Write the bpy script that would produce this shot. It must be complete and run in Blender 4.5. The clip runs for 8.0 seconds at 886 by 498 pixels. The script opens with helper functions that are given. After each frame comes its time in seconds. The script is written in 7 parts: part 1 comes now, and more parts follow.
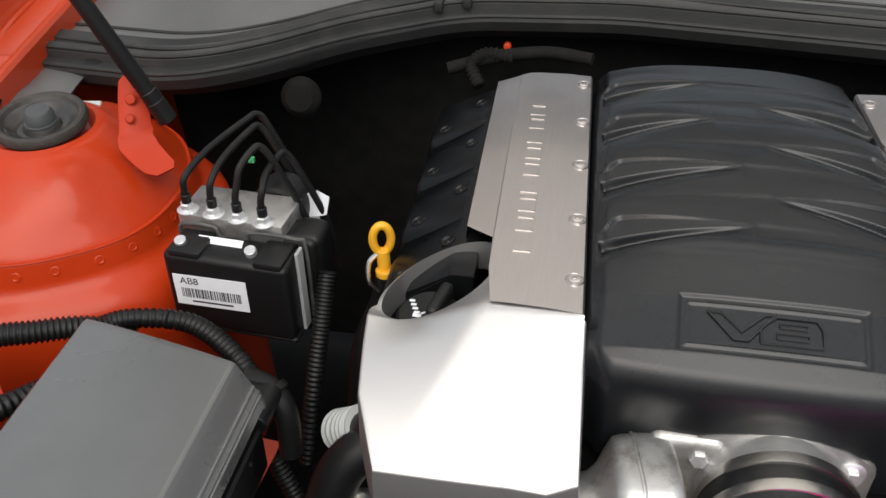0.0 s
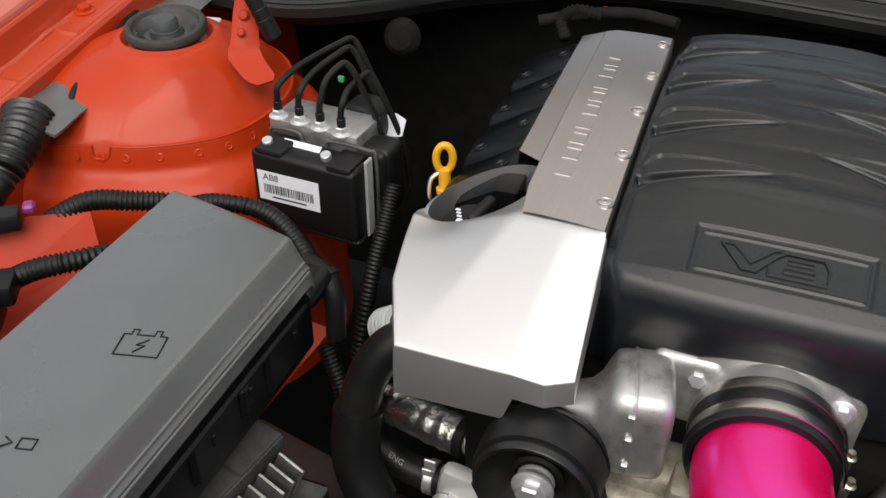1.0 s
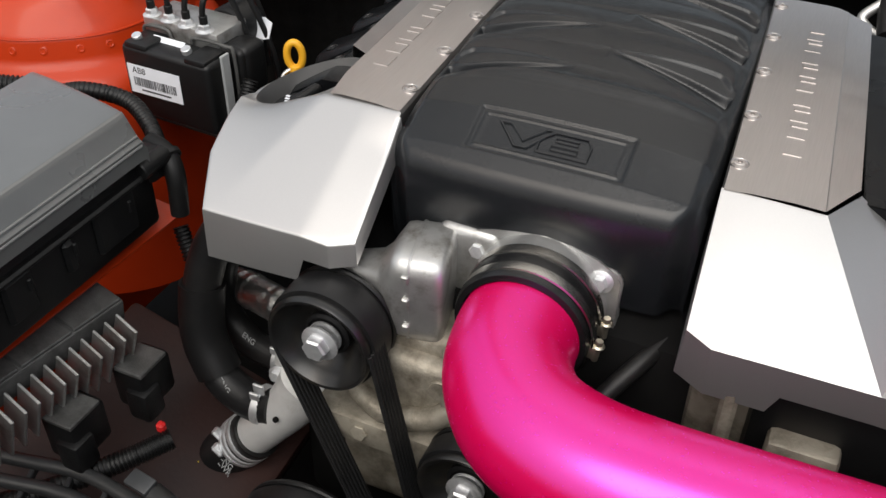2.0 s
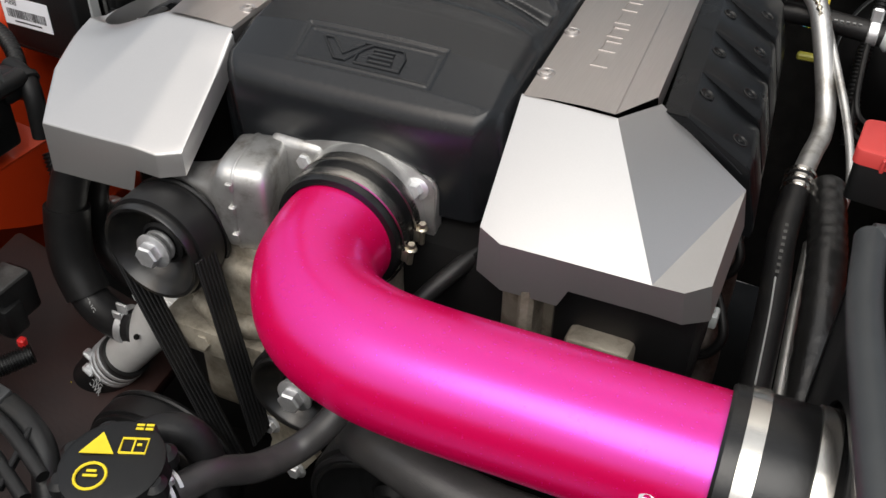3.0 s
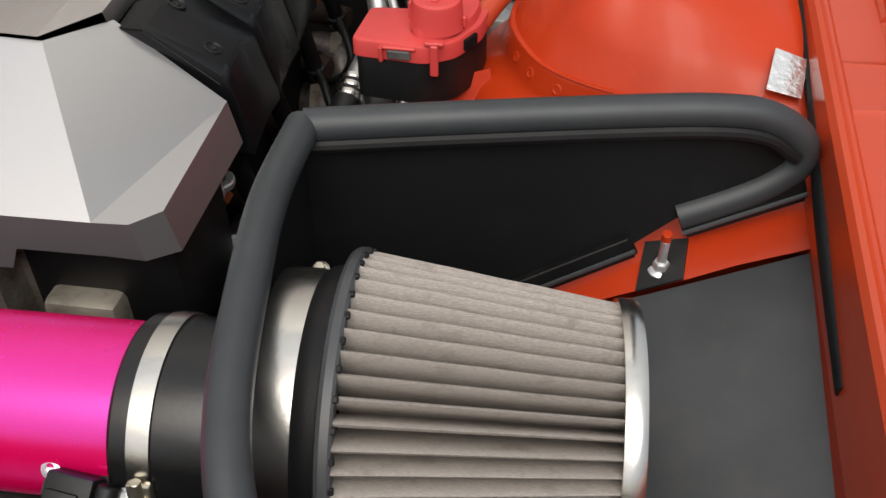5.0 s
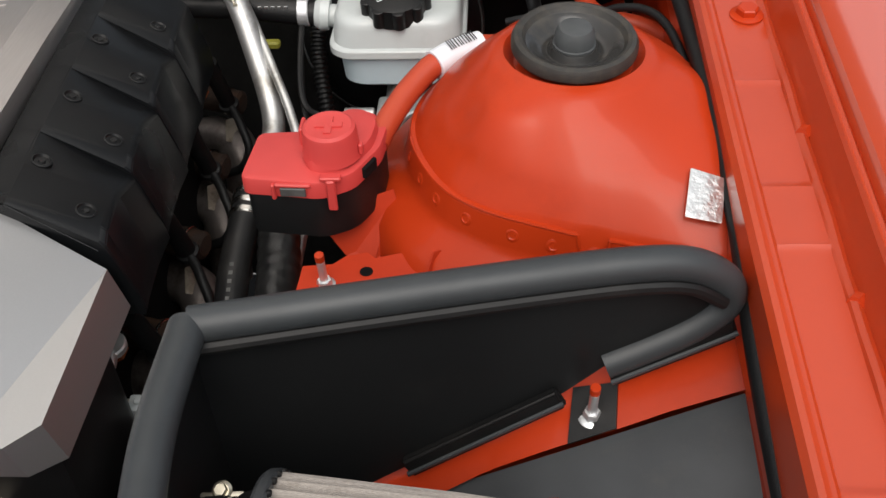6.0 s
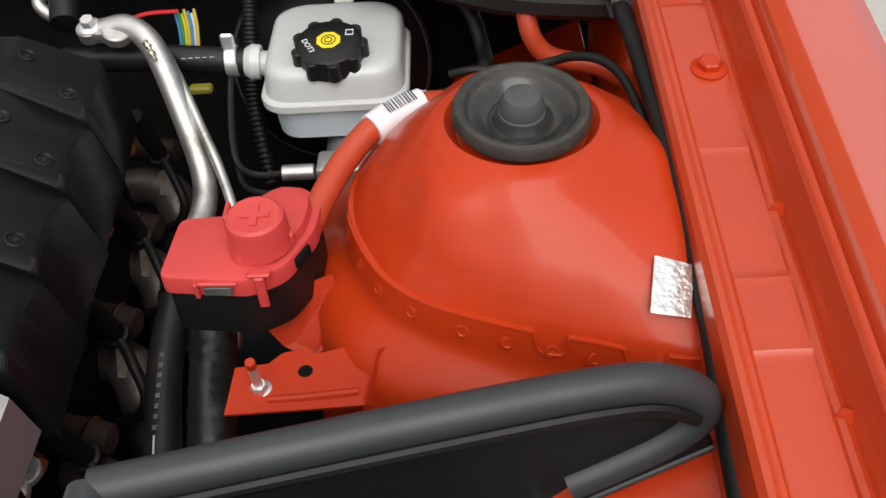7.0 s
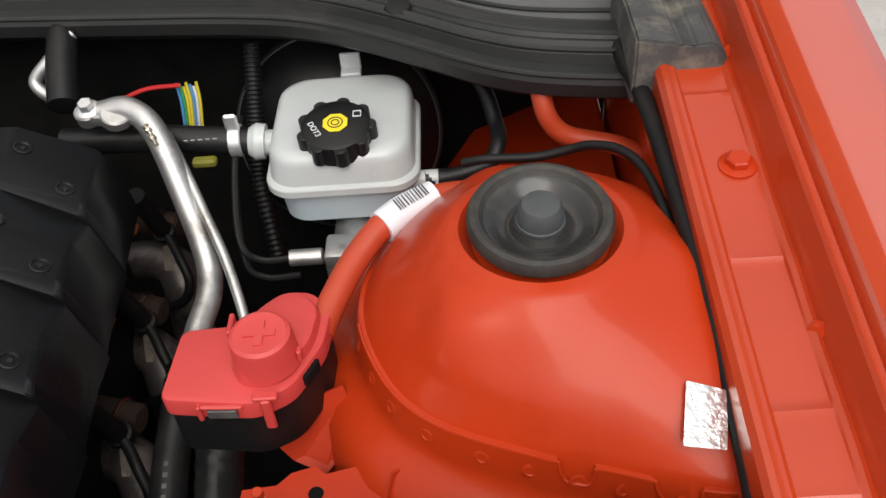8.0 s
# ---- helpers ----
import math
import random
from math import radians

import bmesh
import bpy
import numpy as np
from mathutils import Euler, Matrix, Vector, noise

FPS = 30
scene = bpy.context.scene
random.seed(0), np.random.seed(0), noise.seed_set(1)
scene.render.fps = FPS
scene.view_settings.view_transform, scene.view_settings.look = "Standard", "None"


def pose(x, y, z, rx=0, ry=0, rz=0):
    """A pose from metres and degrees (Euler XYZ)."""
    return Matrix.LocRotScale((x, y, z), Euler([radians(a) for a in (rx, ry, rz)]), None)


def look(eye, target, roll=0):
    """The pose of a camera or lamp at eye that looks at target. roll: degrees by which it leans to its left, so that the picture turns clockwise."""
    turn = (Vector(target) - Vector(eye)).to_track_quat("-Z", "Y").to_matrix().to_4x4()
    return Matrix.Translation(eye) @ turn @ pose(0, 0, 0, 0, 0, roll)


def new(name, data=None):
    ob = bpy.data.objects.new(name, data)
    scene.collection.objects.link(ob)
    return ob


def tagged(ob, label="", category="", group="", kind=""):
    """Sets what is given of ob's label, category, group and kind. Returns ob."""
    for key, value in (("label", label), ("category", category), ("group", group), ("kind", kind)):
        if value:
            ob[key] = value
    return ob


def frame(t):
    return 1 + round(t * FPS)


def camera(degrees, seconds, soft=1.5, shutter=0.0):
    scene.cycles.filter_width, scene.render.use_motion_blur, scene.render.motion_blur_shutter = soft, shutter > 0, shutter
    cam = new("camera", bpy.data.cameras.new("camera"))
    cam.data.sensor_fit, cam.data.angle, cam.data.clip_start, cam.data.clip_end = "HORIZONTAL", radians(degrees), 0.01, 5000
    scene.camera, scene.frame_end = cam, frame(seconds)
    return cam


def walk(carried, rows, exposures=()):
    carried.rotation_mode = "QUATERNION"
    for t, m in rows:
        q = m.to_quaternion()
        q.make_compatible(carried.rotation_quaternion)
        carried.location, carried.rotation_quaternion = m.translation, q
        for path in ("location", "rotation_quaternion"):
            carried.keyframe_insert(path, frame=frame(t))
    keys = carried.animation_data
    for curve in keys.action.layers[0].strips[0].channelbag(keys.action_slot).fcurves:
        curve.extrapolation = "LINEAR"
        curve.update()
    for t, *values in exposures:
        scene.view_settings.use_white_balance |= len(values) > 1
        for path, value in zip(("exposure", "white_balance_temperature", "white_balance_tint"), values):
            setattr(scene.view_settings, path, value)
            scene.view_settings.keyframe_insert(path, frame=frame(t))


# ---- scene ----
cam = camera(50.0, 8.0)
PATH = [
    (0, (-0.132, -0.515, 1.359), (-0.451, 1.067, 0.178), -1.1),
    (0.5, (-0.11, -0.564, 1.353), (-0.592, 0.98, 0.177), -0.6),
    (1, (-0.042, -0.586, 1.341), (-0.629, 0.92, 0.162), 0.1),
    (1.5, (0.048, -0.598, 1.33), (-0.604, 0.869, 0.137), 0.2),
    (2, (0.16, -0.601, 1.312), (-0.487, 0.849, 0.095), 0.7),
    (2.2, (0.194, -0.602, 1.309), (-0.441, 0.846, 0.085), 1.0),
    (3.3, (0.343, -0.596, 1.278), (-0.288, 0.826, 0.021), 0.7),
    (3.5, (0.367, -0.594, 1.275), (-0.269, 0.816, 0.007), 0.2),
    (4, (0.437, -0.572, 1.241), (-0.187, 0.834, -0.036), -1.3),
    (4.5, (0.496, -0.532, 1.216), (0.046, 0.938, -0.064), -1.2),
    (4.7, (0.505, -0.518, 1.21), (0.149, 0.98, -0.066), -0.8),
    (5.8, (0.508, -0.419, 1.254), (0.381, 1.082, -0.061), -2.5),
    (6, (0.51, -0.394, 1.265), (0.403, 1.108, -0.051), -2.7),
    (6.5, (0.517, -0.34, 1.273), (0.451, 1.148, -0.062), -3.5),
    (7, (0.527, -0.303, 1.279), (0.474, 1.164, -0.079), -4.1),
    (7.5, (0.535, -0.261, 1.291), (0.466, 1.217, -0.054), -5.2),
    (8, (0.527, -0.239, 1.303), (0.452, 1.238, -0.043), -5.6),
]
walk(cam, [(t, look(eye, target, roll)) for t, eye, target, roll in PATH])

# ---- world, sun, exposure ----
scene.view_settings.exposure = 0.42
world = bpy.data.worlds.new("sky")
scene.world = world
world.use_nodes = True
wn = world.node_tree.nodes
sky = wn.new("ShaderNodeTexSky")
sky.sky_type, sky.sun_disc = "NISHITA", False
sky.sun_elevation, sky.sun_rotation = radians(51), radians(197)
sky.air_density, sky.dust_density = 1.0, 4.0
wn["Background"].inputs["Strength"].default_value = 0.125
veil = wn.new("ShaderNodeMix")  # thin overcast: the sky's colour mixed with even cloud
veil.data_type = "RGBA"
veil.inputs["Factor"].default_value = 0.55
# cloud is brighter overhead than at the horizon
wco, wsep, wmap, wmul = (wn.new("ShaderNode" + k) for k in ("TexCoord", "SeparateXYZ", "MapRange", "VectorMath"))
wmap.inputs["To Min"].default_value, wmap.inputs["To Max"].default_value = 0.24, 1.30
wmul.operation, wmul.inputs[0].default_value = "SCALE", (7.4, 7.3, 6.9)
for a_, b_ in ((wco.outputs["Generated"], wsep.inputs[0]), (wsep.outputs["Z"], wmap.inputs[0]), (wmap.outputs[0], wmul.inputs["Scale"]), (wmul.outputs[0], veil.inputs["B"])):
    world.node_tree.links.new(a_, b_)
world.node_tree.links.new(sky.outputs[0], veil.inputs["A"])
world.node_tree.links.new(veil.outputs["Result"], wn["Background"].inputs["Color"])
sun = new("sun", bpy.data.lights.new("sun", "SUN"))
sun.data.energy, sun.data.angle, sun.data.color = 1.5, radians(46), (1.0, 0.97, 0.92)
sun.matrix_world = look((0.5, -1.7, 3.1), (0, 0, 0.9))


# ---- materials ----
def material(name, color, rough=0.5, metal=0.0, vary=0.12, scale=60.0, bump=0.0, bscale=400.0, coat=0.0, coat_rough=0.1, stain=None, stain_at=0.62, stain_scale=14.0, spec=0.5, stretch=(1, 1, 1), alpha=0, sheen=0.0, rvary=0.12):
    m = bpy.data.materials.new(name)
    m.use_nodes = True
    nt = m.node_tree
    n, l = nt.nodes, nt.links
    b = n["Principled BSDF"]
    tc = n.new("ShaderNodeTexCoord")
    mp = n.new("ShaderNodeMapping")
    mp.inputs["Scale"].default_value = stretch
    l.new(tc.outputs["Object"], mp.inputs[0])
    n1 = n.new("ShaderNodeTexNoise")
    n1.inputs["Scale"].default_value, n1.inputs["Detail"].default_value = scale, 6
    l.new(mp.outputs[0], n1.inputs["Vector"])
    ramp = n.new("ShaderNodeMapRange")
    ramp.inputs["From Min"].default_value, ramp.inputs["From Max"].default_value = 0.25, 0.75
    ramp.inputs["To Min"].default_value, ramp.inputs["To Max"].default_value = 1 - vary, 1 + vary
    l.new(n1.outputs[0], ramp.inputs[0])
    mul = n.new("ShaderNodeVectorMath")
    mul.operation = "SCALE"
    mul.inputs[0].default_value = color
    l.new(ramp.outputs[0], mul.inputs["Scale"])
    out = mul.outputs[0]
    if stain:
        n3 = n.new("ShaderNodeTexNoise")
        n3.inputs["Scale"].default_value, n3.inputs["Detail"].default_value, n3.inputs["Roughness"].default_value = stain_scale, 8, 0.7
        l.new(tc.outputs["Object"], n3.inputs["Vector"])
        r3 = n.new("ShaderNodeMapRange")
        r3.inputs["From Min"].default_value, r3.inputs["From Max"].default_value = stain_at - 0.08, stain_at + 0.12
        l.new(n3.outputs[0], r3.inputs[0])
        mx = n.new("ShaderNodeMix")
        mx.data_type = "RGBA"
        mx.inputs["B"].default_value = (*stain, 1)
        l.new(r3.outputs[0], mx.inputs["Factor"])
        l.new(out, mx.inputs["A"])
        out = mx.outputs["Result"]
    l.new(out, b.inputs["Base Color"])
    rr = n.new("ShaderNodeMapRange")
    rr.inputs["From Min"].default_value, rr.inputs["From Max"].default_value = 0.25, 0.75
    rr.inputs["To Min"].default_value, rr.inputs["To Max"].default_value = max(0.02, rough * (1 - rvary)), min(1, rough * (1 + rvary))
    n4 = n.new("ShaderNodeTexNoise")
    n4.inputs["Scale"].default_value, n4.inputs["Detail"].default_value = scale * 0.35, 5
    l.new(tc.outputs["Object"], n4.inputs["Vector"])
    l.new(n4.outputs[0], rr.inputs[0])
    l.new(rr.outputs[0], b.inputs["Roughness"])
    b.inputs["Metallic"].default_value = metal
    b.inputs["Specular IOR Level"].default_value = spec
    b.inputs["Coat Weight"].default_value, b.inputs["Coat Roughness"].default_value = coat, coat_rough
    if bump:
        n2 = n.new("ShaderNodeTexNoise")
        n2.inputs["Scale"].default_value, n2.inputs["Detail"].default_value = bscale, 4
        l.new(mp.outputs[0], n2.inputs["Vector"])
        bp = n.new("ShaderNodeBump")
        bp.inputs["Strength"].default_value, bp.inputs["Distance"].default_value = bump, 0.001
        l.new(n2.outputs[0], bp.inputs["Height"])
        l.new(bp.outputs[0], b.inputs["Normal"])
    return m


RED = material("red_paint", (0.45, 0.0355, 0.0056), 0.38, 0.0, 0.08, 9, spec=0.22, coat=0.16, coat_rough=0.08, bump=0.03, bscale=300, stain=(0.37, 0.029, 0.0045), stain_at=0.60, stain_scale=7)
REDMATT = material("red_undercoat", (0.44, 0.034, 0.0085), 0.55, 0.0, 0.08, 12, spec=0.25, bump=0.05, bscale=250, stain=(0.36, 0.028, 0.008), stain_at=0.58, stain_scale=9)
REDGLOSS = material("red_gloss", (0.50, 0.052, 0.013), 0.20, 0.0, 0.04, 9, spec=0.9, coat=1.0, coat_rough=0.05)
REDGLOSS.node_tree.nodes["Principled BSDF"].inputs["Coat IOR"].default_value = 1.9
RAILRED = material("rail_red", (0.455, 0.0435, 0.0080), 0.30, 0.0, 0.07, 9, spec=0.5, coat=0.50, coat_rough=0.34, bump=0.05, bscale=120, stain=(0.43, 0.038, 0.006), stain_at=0.6, stain_scale=10)
PLASTIC = material("black_plastic", (0.0065, 0.0067, 0.007), 0.40, 0, 0.15, 40, bump=0.25, bscale=1800, stain=(0.013, 0.013, 0.013), stain_at=0.62, spec=0.34)
COVERBLACK = material("manifold_black", (0.0105, 0.0118, 0.0135), 0.25, 0, 0.12, 30, bump=0.12, bscale=2200, stain=(0.0145, 0.0155, 0.0170), stain_at=0.62, spec=0.42)
# same plastic as COVERBLACK, colour darkened for the dark surroundings it reflects
COILSHADED = material("cover_black_shaded", (0.0050, 0.0055, 0.0062), 0.29, 0, 0.12, 30, bump=0.12, bscale=2200, stain=(0.0085, 0.0092, 0.0100), stain_at=0.62, spec=0.21)
LIDGREY = material("lid_grey", (0.115, 0.118, 0.118), 0.32, 0, 0.06, 25, bump=0.25, bscale=1600, stain=(0.118, 0.120, 0.119), stain_at=0.62)
LIDBLACK = material("lid_black", (0.100, 0.104, 0.103), 0.28, 0, 0.06, 25, bump=0.12, bscale=1600, spec=0.8, coat=0.7, coat_rough=0.24, stain=(0.090, 0.092, 0.091), stain_at=0.62)
ECMGREY = material("module_grey", (0.10, 0.10, 0.097), 0.55, 0.2, 0.25, 90, bump=0.4, bscale=700, stain=(0.055, 0.055, 0.053), stain_at=0.52, stain_scale=35)
DISH = material("moulded_rubber", (0.030, 0.029, 0.028), 0.22, 0, 0.2, 60, stain=(0.055, 0.049, 0.040), stain_at=0.58, stain_scale=40)
PLUGGREY = material("grey_plug_rubber", (0.060, 0.064, 0.066), 0.6, 0, 0.15, 80, bump=0.15, bscale=900)
WHEELBLACK = material("pulley_black", (0.010, 0.010, 0.010), 0.30, 0, 0.2, 60, stain=(0.022, 0.019, 0.015), stain_at=0.56, stain_scale=50)
# near-black fill; on the engine block it stands in for deep shade
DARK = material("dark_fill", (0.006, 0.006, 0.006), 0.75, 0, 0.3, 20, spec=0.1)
RUBBER = material("rubber", (0.0075, 0.0075, 0.0078), 0.48, 0, 0.15, 50, bump=0.15, bscale=900, stain=(0.016, 0.015, 0.014), stain_at=0.60, spec=0.28)
SEAL = material("foam_seal", (0.032, 0.036, 0.039), 0.42, 0, 0.10, 60, bump=0.20, bscale=2500, stain=(0.040, 0.042, 0.043), stain_at=0.62)
CAPRUB = material("strut_rubber", (0.030, 0.028, 0.025), 0.55, 0, 0.2, 80, bump=0.2, bscale=900, stain=(0.055, 0.047, 0.036), stain_at=0.56, stain_scale=110)
SILVER = material("silver_paint", (0.51, 0.505, 0.50), 0.33, 0.82, 0.02, 900, rvary=0.05)
BRUSHED = material("brushed_metal", (0.60, 0.57, 0.555), 0.31, 0.95, 0.05, 90, bump=0.012, bscale=260, stretch=(14, 0.4, 14), rvary=0.1)
CAST = material("cast_aluminium", (0.52, 0.52, 0.51), 0.42, 0.85, 0.12, 70, bump=0.16, bscale=700, stain=(0.24, 0.22, 0.19), stain_at=0.60, stain_scale=30)
DIRTYCAST = material("dirty_cast", (0.36, 0.33, 0.27), 0.55, 0.6, 0.2, 50, bump=0.4, bscale=500, stain=(0.14, 0.12, 0.09), stain_at=0.52, stain_scale=24)
# hose rubber with its reflected sheen put into a lighter grey
HOSEGREY = material("hose_sheen_grey", (0.036, 0.035, 0.035), 0.40, 0, 0.2, 60, bump=0.2, bscale=1200, stain=(0.055, 0.052, 0.050), stain_at=0.58)
ALU = material("bright_cast", (0.70, 0.70, 0.69), 0.30, 0.45, 0.08, 60, bump=0.2, bscale=600, stain=(0.50, 0.48, 0.44), stain_at=0.64, stain_scale=26)
STEEL = material("stainless", (0.62, 0.60, 0.56), 0.24, 1.0, 0.06, 120, bump=0.04, bscale=500)
BOLT = material("zinc_bolt", (0.72, 0.73, 0.74), 0.42, 0.80, 0.1, 200)
BRASS = material("yellow_zinc", (0.60, 0.55, 0.44), 0.32, 0.95, 0.12, 150)
PINK = material("pink_metallic", (0.72, 0.0006, 0.078), 0.265, 0.0, 0.03, 900, spec=1.0, rvary=0.05)
PINK.node_tree.nodes["Principled BSDF"].inputs["IOR"].default_value = 2.3
PINK.node_tree.nodes["Principled BSDF"].inputs["Specular Tint"].default_value = (0.44, 0.19, 1.0, 1)
HOSE = material("hose_rubber", (0.009, 0.009, 0.0095), 0.42, 0, 0.2, 60, bump=0.2, bscale=1200, stain=(0.018, 0.017, 0.016), stain_at=0.58, spec=0.32)
YELLOW = material("yellow_plastic", (0.75, 0.38, 0.02), 0.45, 0, 0.06, 60, stain=(0.55, 0.27, 0.015), stain_at=0.62)
YELINK = material("yellow_ink", (0.80, 0.62, 0.02), 0.55)
YELLOWDULL = material("dull_yellow", (0.35, 0.33, 0.05), 0.5)
WHITE = material("white_label", (0.74, 0.76, 0.80), 0.45, 0, 0.03, 100)
INK = material("black_ink", (0.02, 0.02, 0.022), 0.5)
GREYINK = material("grey_ink", (0.35, 0.36, 0.36), 0.5)
RESERVOIR = material("milky_plastic", (0.50, 0.53, 0.525), 0.36, 0, 0.05, 30, coat=0.2, stain=(0.44, 0.465, 0.455), stain_at=0.6)
RESLOW = material("milky_lower", (0.42, 0.50, 0.54), 0.40, 0, 0.06, 30)
PINKRED = material("faded_red_plastic", (0.56, 0.055, 0.05), 0.48, 0, 0.05, 40, bump=0.1, bscale=1500)
ORANGE = material("orange_sleeve", (0.44, 0.052, 0.018), 0.45, 0, 0.08, 40, bump=0.1, bscale=600)
SILICONE = material("gloss_silicone", (0.0075, 0.0075, 0.0078), 0.20, 0, 0.15, 50, bump=0.12, bscale=500, stretch=(1, 8, 8), spec=0.45)
GAUZE = material("filter_gauze", (0.335, 0.300, 0.268), 0.75, 0, 0.22, 2200, bump=0.5, bscale=2400, stretch=(0.2, 1, 1), stain=(0.21, 0.180, 0.152), stain_at=0.62, stain_scale=60)
FOIL = material("foil", (0.82, 0.82, 0.80), 0.32, 1.0, 0.06, 60, bump=1.0, bscale=190)
GLASSBLK = material("shield_black", (0.010, 0.0105, 0.011), 0.36, 0, 0.1, 30, stain=(0.016, 0.016, 0.016), spec=0.25)
COWL = material("cowl_rubber", (0.026, 0.027, 0.027), 0.46, 0, 0.12, 30, bump=0.15, bscale=900, stain=(0.050, 0.047, 0.042), stain_at=0.62, spec=0.32)
ARCHBLACK = material("arch_liner_plastic", (0.050, 0.053, 0.056), 0.38, 0, 0.15, 30, bump=0.1, bscale=1200, stain=(0.068, 0.067, 0.064), stain_at=0.6, stain_scale=20)
# invented reflector under the unseen hood, brightens what the covers mirror
LINERREFLECT = material("liner_reflector", (0.86, 0.85, 0.83), 0.45, 0.85, 0.08, 40, bump=0.4, bscale=120)
LINER = material("firewall_liner", (0.010, 0.010, 0.0097), 0.8, 0, 0.35, 45, bump=0.7, bscale=260, stain=(0.016, 0.015, 0.0135), spec=0.1)
CONCRETE = material("concrete", (0.42, 0.40, 0.37), 0.9, 0, 0.15, 14, bump=0.5, bscale=120, stain=(0.30, 0.29, 0.27))
BROWN = material("rusty_iron", (0.038, 0.027, 0.022), 0.7, 0.3, 0.3, 50, bump=0.4, bscale=300, stain=(0.075, 0.038, 0.022), stain_at=0.56, stain_scale=30, spec=0.2)
HEADER = material("header_steel", (0.17, 0.147, 0.135), 0.45, 0.7, 0.2, 40, bump=0.3, bscale=420, stain=(0.055, 0.040, 0.032), stain_at=0.54, stain_scale=34)
RUSTORANGE = material("rust_orange", (0.22, 0.055, 0.015), 0.6, 0, 0.2, 90)
# maroon lowered to include the shadows lying over the cross member
MAROON = material("shaded_maroon", (0.026, 0.0085, 0.0065), 0.5, 0, 0.2, 20, stain=(0.040, 0.014, 0.010), stain_at=0.55, bump=0.2, bscale=200)
FOAM = material("weathered_foam", (0.060, 0.061, 0.060), 0.8, 0, 0.25, 60, bump=0.5, bscale=500, stain=(0.17, 0.155, 0.125), stain_at=0.56, stain_scale=38)
SHROUD = material("shroud_black", (0.020, 0.021, 0.022), 0.45, 0, 0.2, 40, bump=0.15, bscale=900, stain=(0.035, 0.034, 0.032), stain_at=0.6)
TAPE = material("black_tape", (0.012, 0.012, 0.012), 0.30, 0, 0.2, 60, bump=0.6, bscale=160)
PURPLE = material("purple_plastic", (0.22, 0.03, 0.16), 0.4)
WIRES = [material("wire_" + n, c, 0.4, 0, 0.05) for n, c in (("yellow", (0.75, 0.60, 0.05)), ("pink", (0.75, 0.30, 0.40)), ("blue", (0.10, 0.30, 0.60)), ("white", (0.7, 0.7, 0.7)), ("red", (0.55, 0.02, 0.02)), ("green", (0.05, 0.35, 0.12)))]


# ---- mesh helpers ----
def sharp(bm, angle=32):
    bmesh.ops.recalc_face_normals(bm, faces=bm.faces)
    for f in bm.faces:
        f.smooth = True
    for e in bm.edges:
        e.smooth = not (len(e.link_faces) == 2 and e.calc_face_angle(0) > radians(angle))
    return bm


def link(name, bm, mat, angle=32):
    sharp(bm, angle)
    me = bpy.data.meshes.new(name)
    bm.to_mesh(me)
    bm.free()
    for m in (mat if isinstance(mat, (list, tuple)) else (mat,)):
        me.materials.append(m)
    return new(name, me)


def thing(name, at, label, category, group="", kind=""):
    ob = new(name)
    ob.empty_display_size = 0.02
    ob.matrix_basis = Matrix.Translation(at)
    return tagged(ob, label, category, group, kind)


def part(name, bm, mat, parent, label="", angle=32):
    ob = link(name, bm, mat, angle)
    ob.parent = parent
    ob.matrix_parent_inverse = parent.matrix_basis.inverted() if parent.parent is None else Matrix()
    return tagged(ob, label)


def solo(name, bm, mat, label, category, group="", kind="", angle=32):
    return tagged(link(name, bm, mat, angle), label, category, group, kind)


def merge(*bms):
    out = bms[0]
    for b in bms[1:]:
        me = bpy.data.meshes.new("t")
        b.to_mesh(me)
        out.from_mesh(me)
        b.free()
        bpy.data.meshes.remove(me)
    return out


def moved(bm, m):
    bmesh.ops.transform(bm, matrix=m, verts=bm.verts)
    return bm


def rbox(cx, cy, cz, sx, sy, sz, bevel=0.003, seg=2, m=None):
    bm = bmesh.new()
    bmesh.ops.create_cube(bm, size=1.0)
    for v in bm.verts:
        v.co = Vector((v.co.x * sx, v.co.y * sy, v.co.z * sz))
    if bevel:
        bmesh.ops.bevel(bm, geom=bm.edges[:], offset=bevel, segments=seg, profile=0.5, affect="EDGES")
    return moved(bm, Matrix.Translation((cx, cy, cz)) @ (m or Matrix()))


def smooth_path(pts, n=8):
    p = [Vector(q) for q in pts]
    if len(p) == 2:
        return [p[0].lerp(p[1], k / n) for k in range(n + 1)]
    p = [2 * p[0] - p[1]] + p + [2 * p[-1] - p[-2]]
    out = []
    for i in range(1, len(p) - 2):
        a, b, c, d = p[i - 1:i + 3]
        for k in range(n):
            t = k / n
            out.append(0.5 * (2 * b + (c - a) * t + (2 * a - 5 * b + 4 * c - d) * t * t + (3 * b - a - 3 * c + d) * t ** 3))
    return out + [p[-2]]


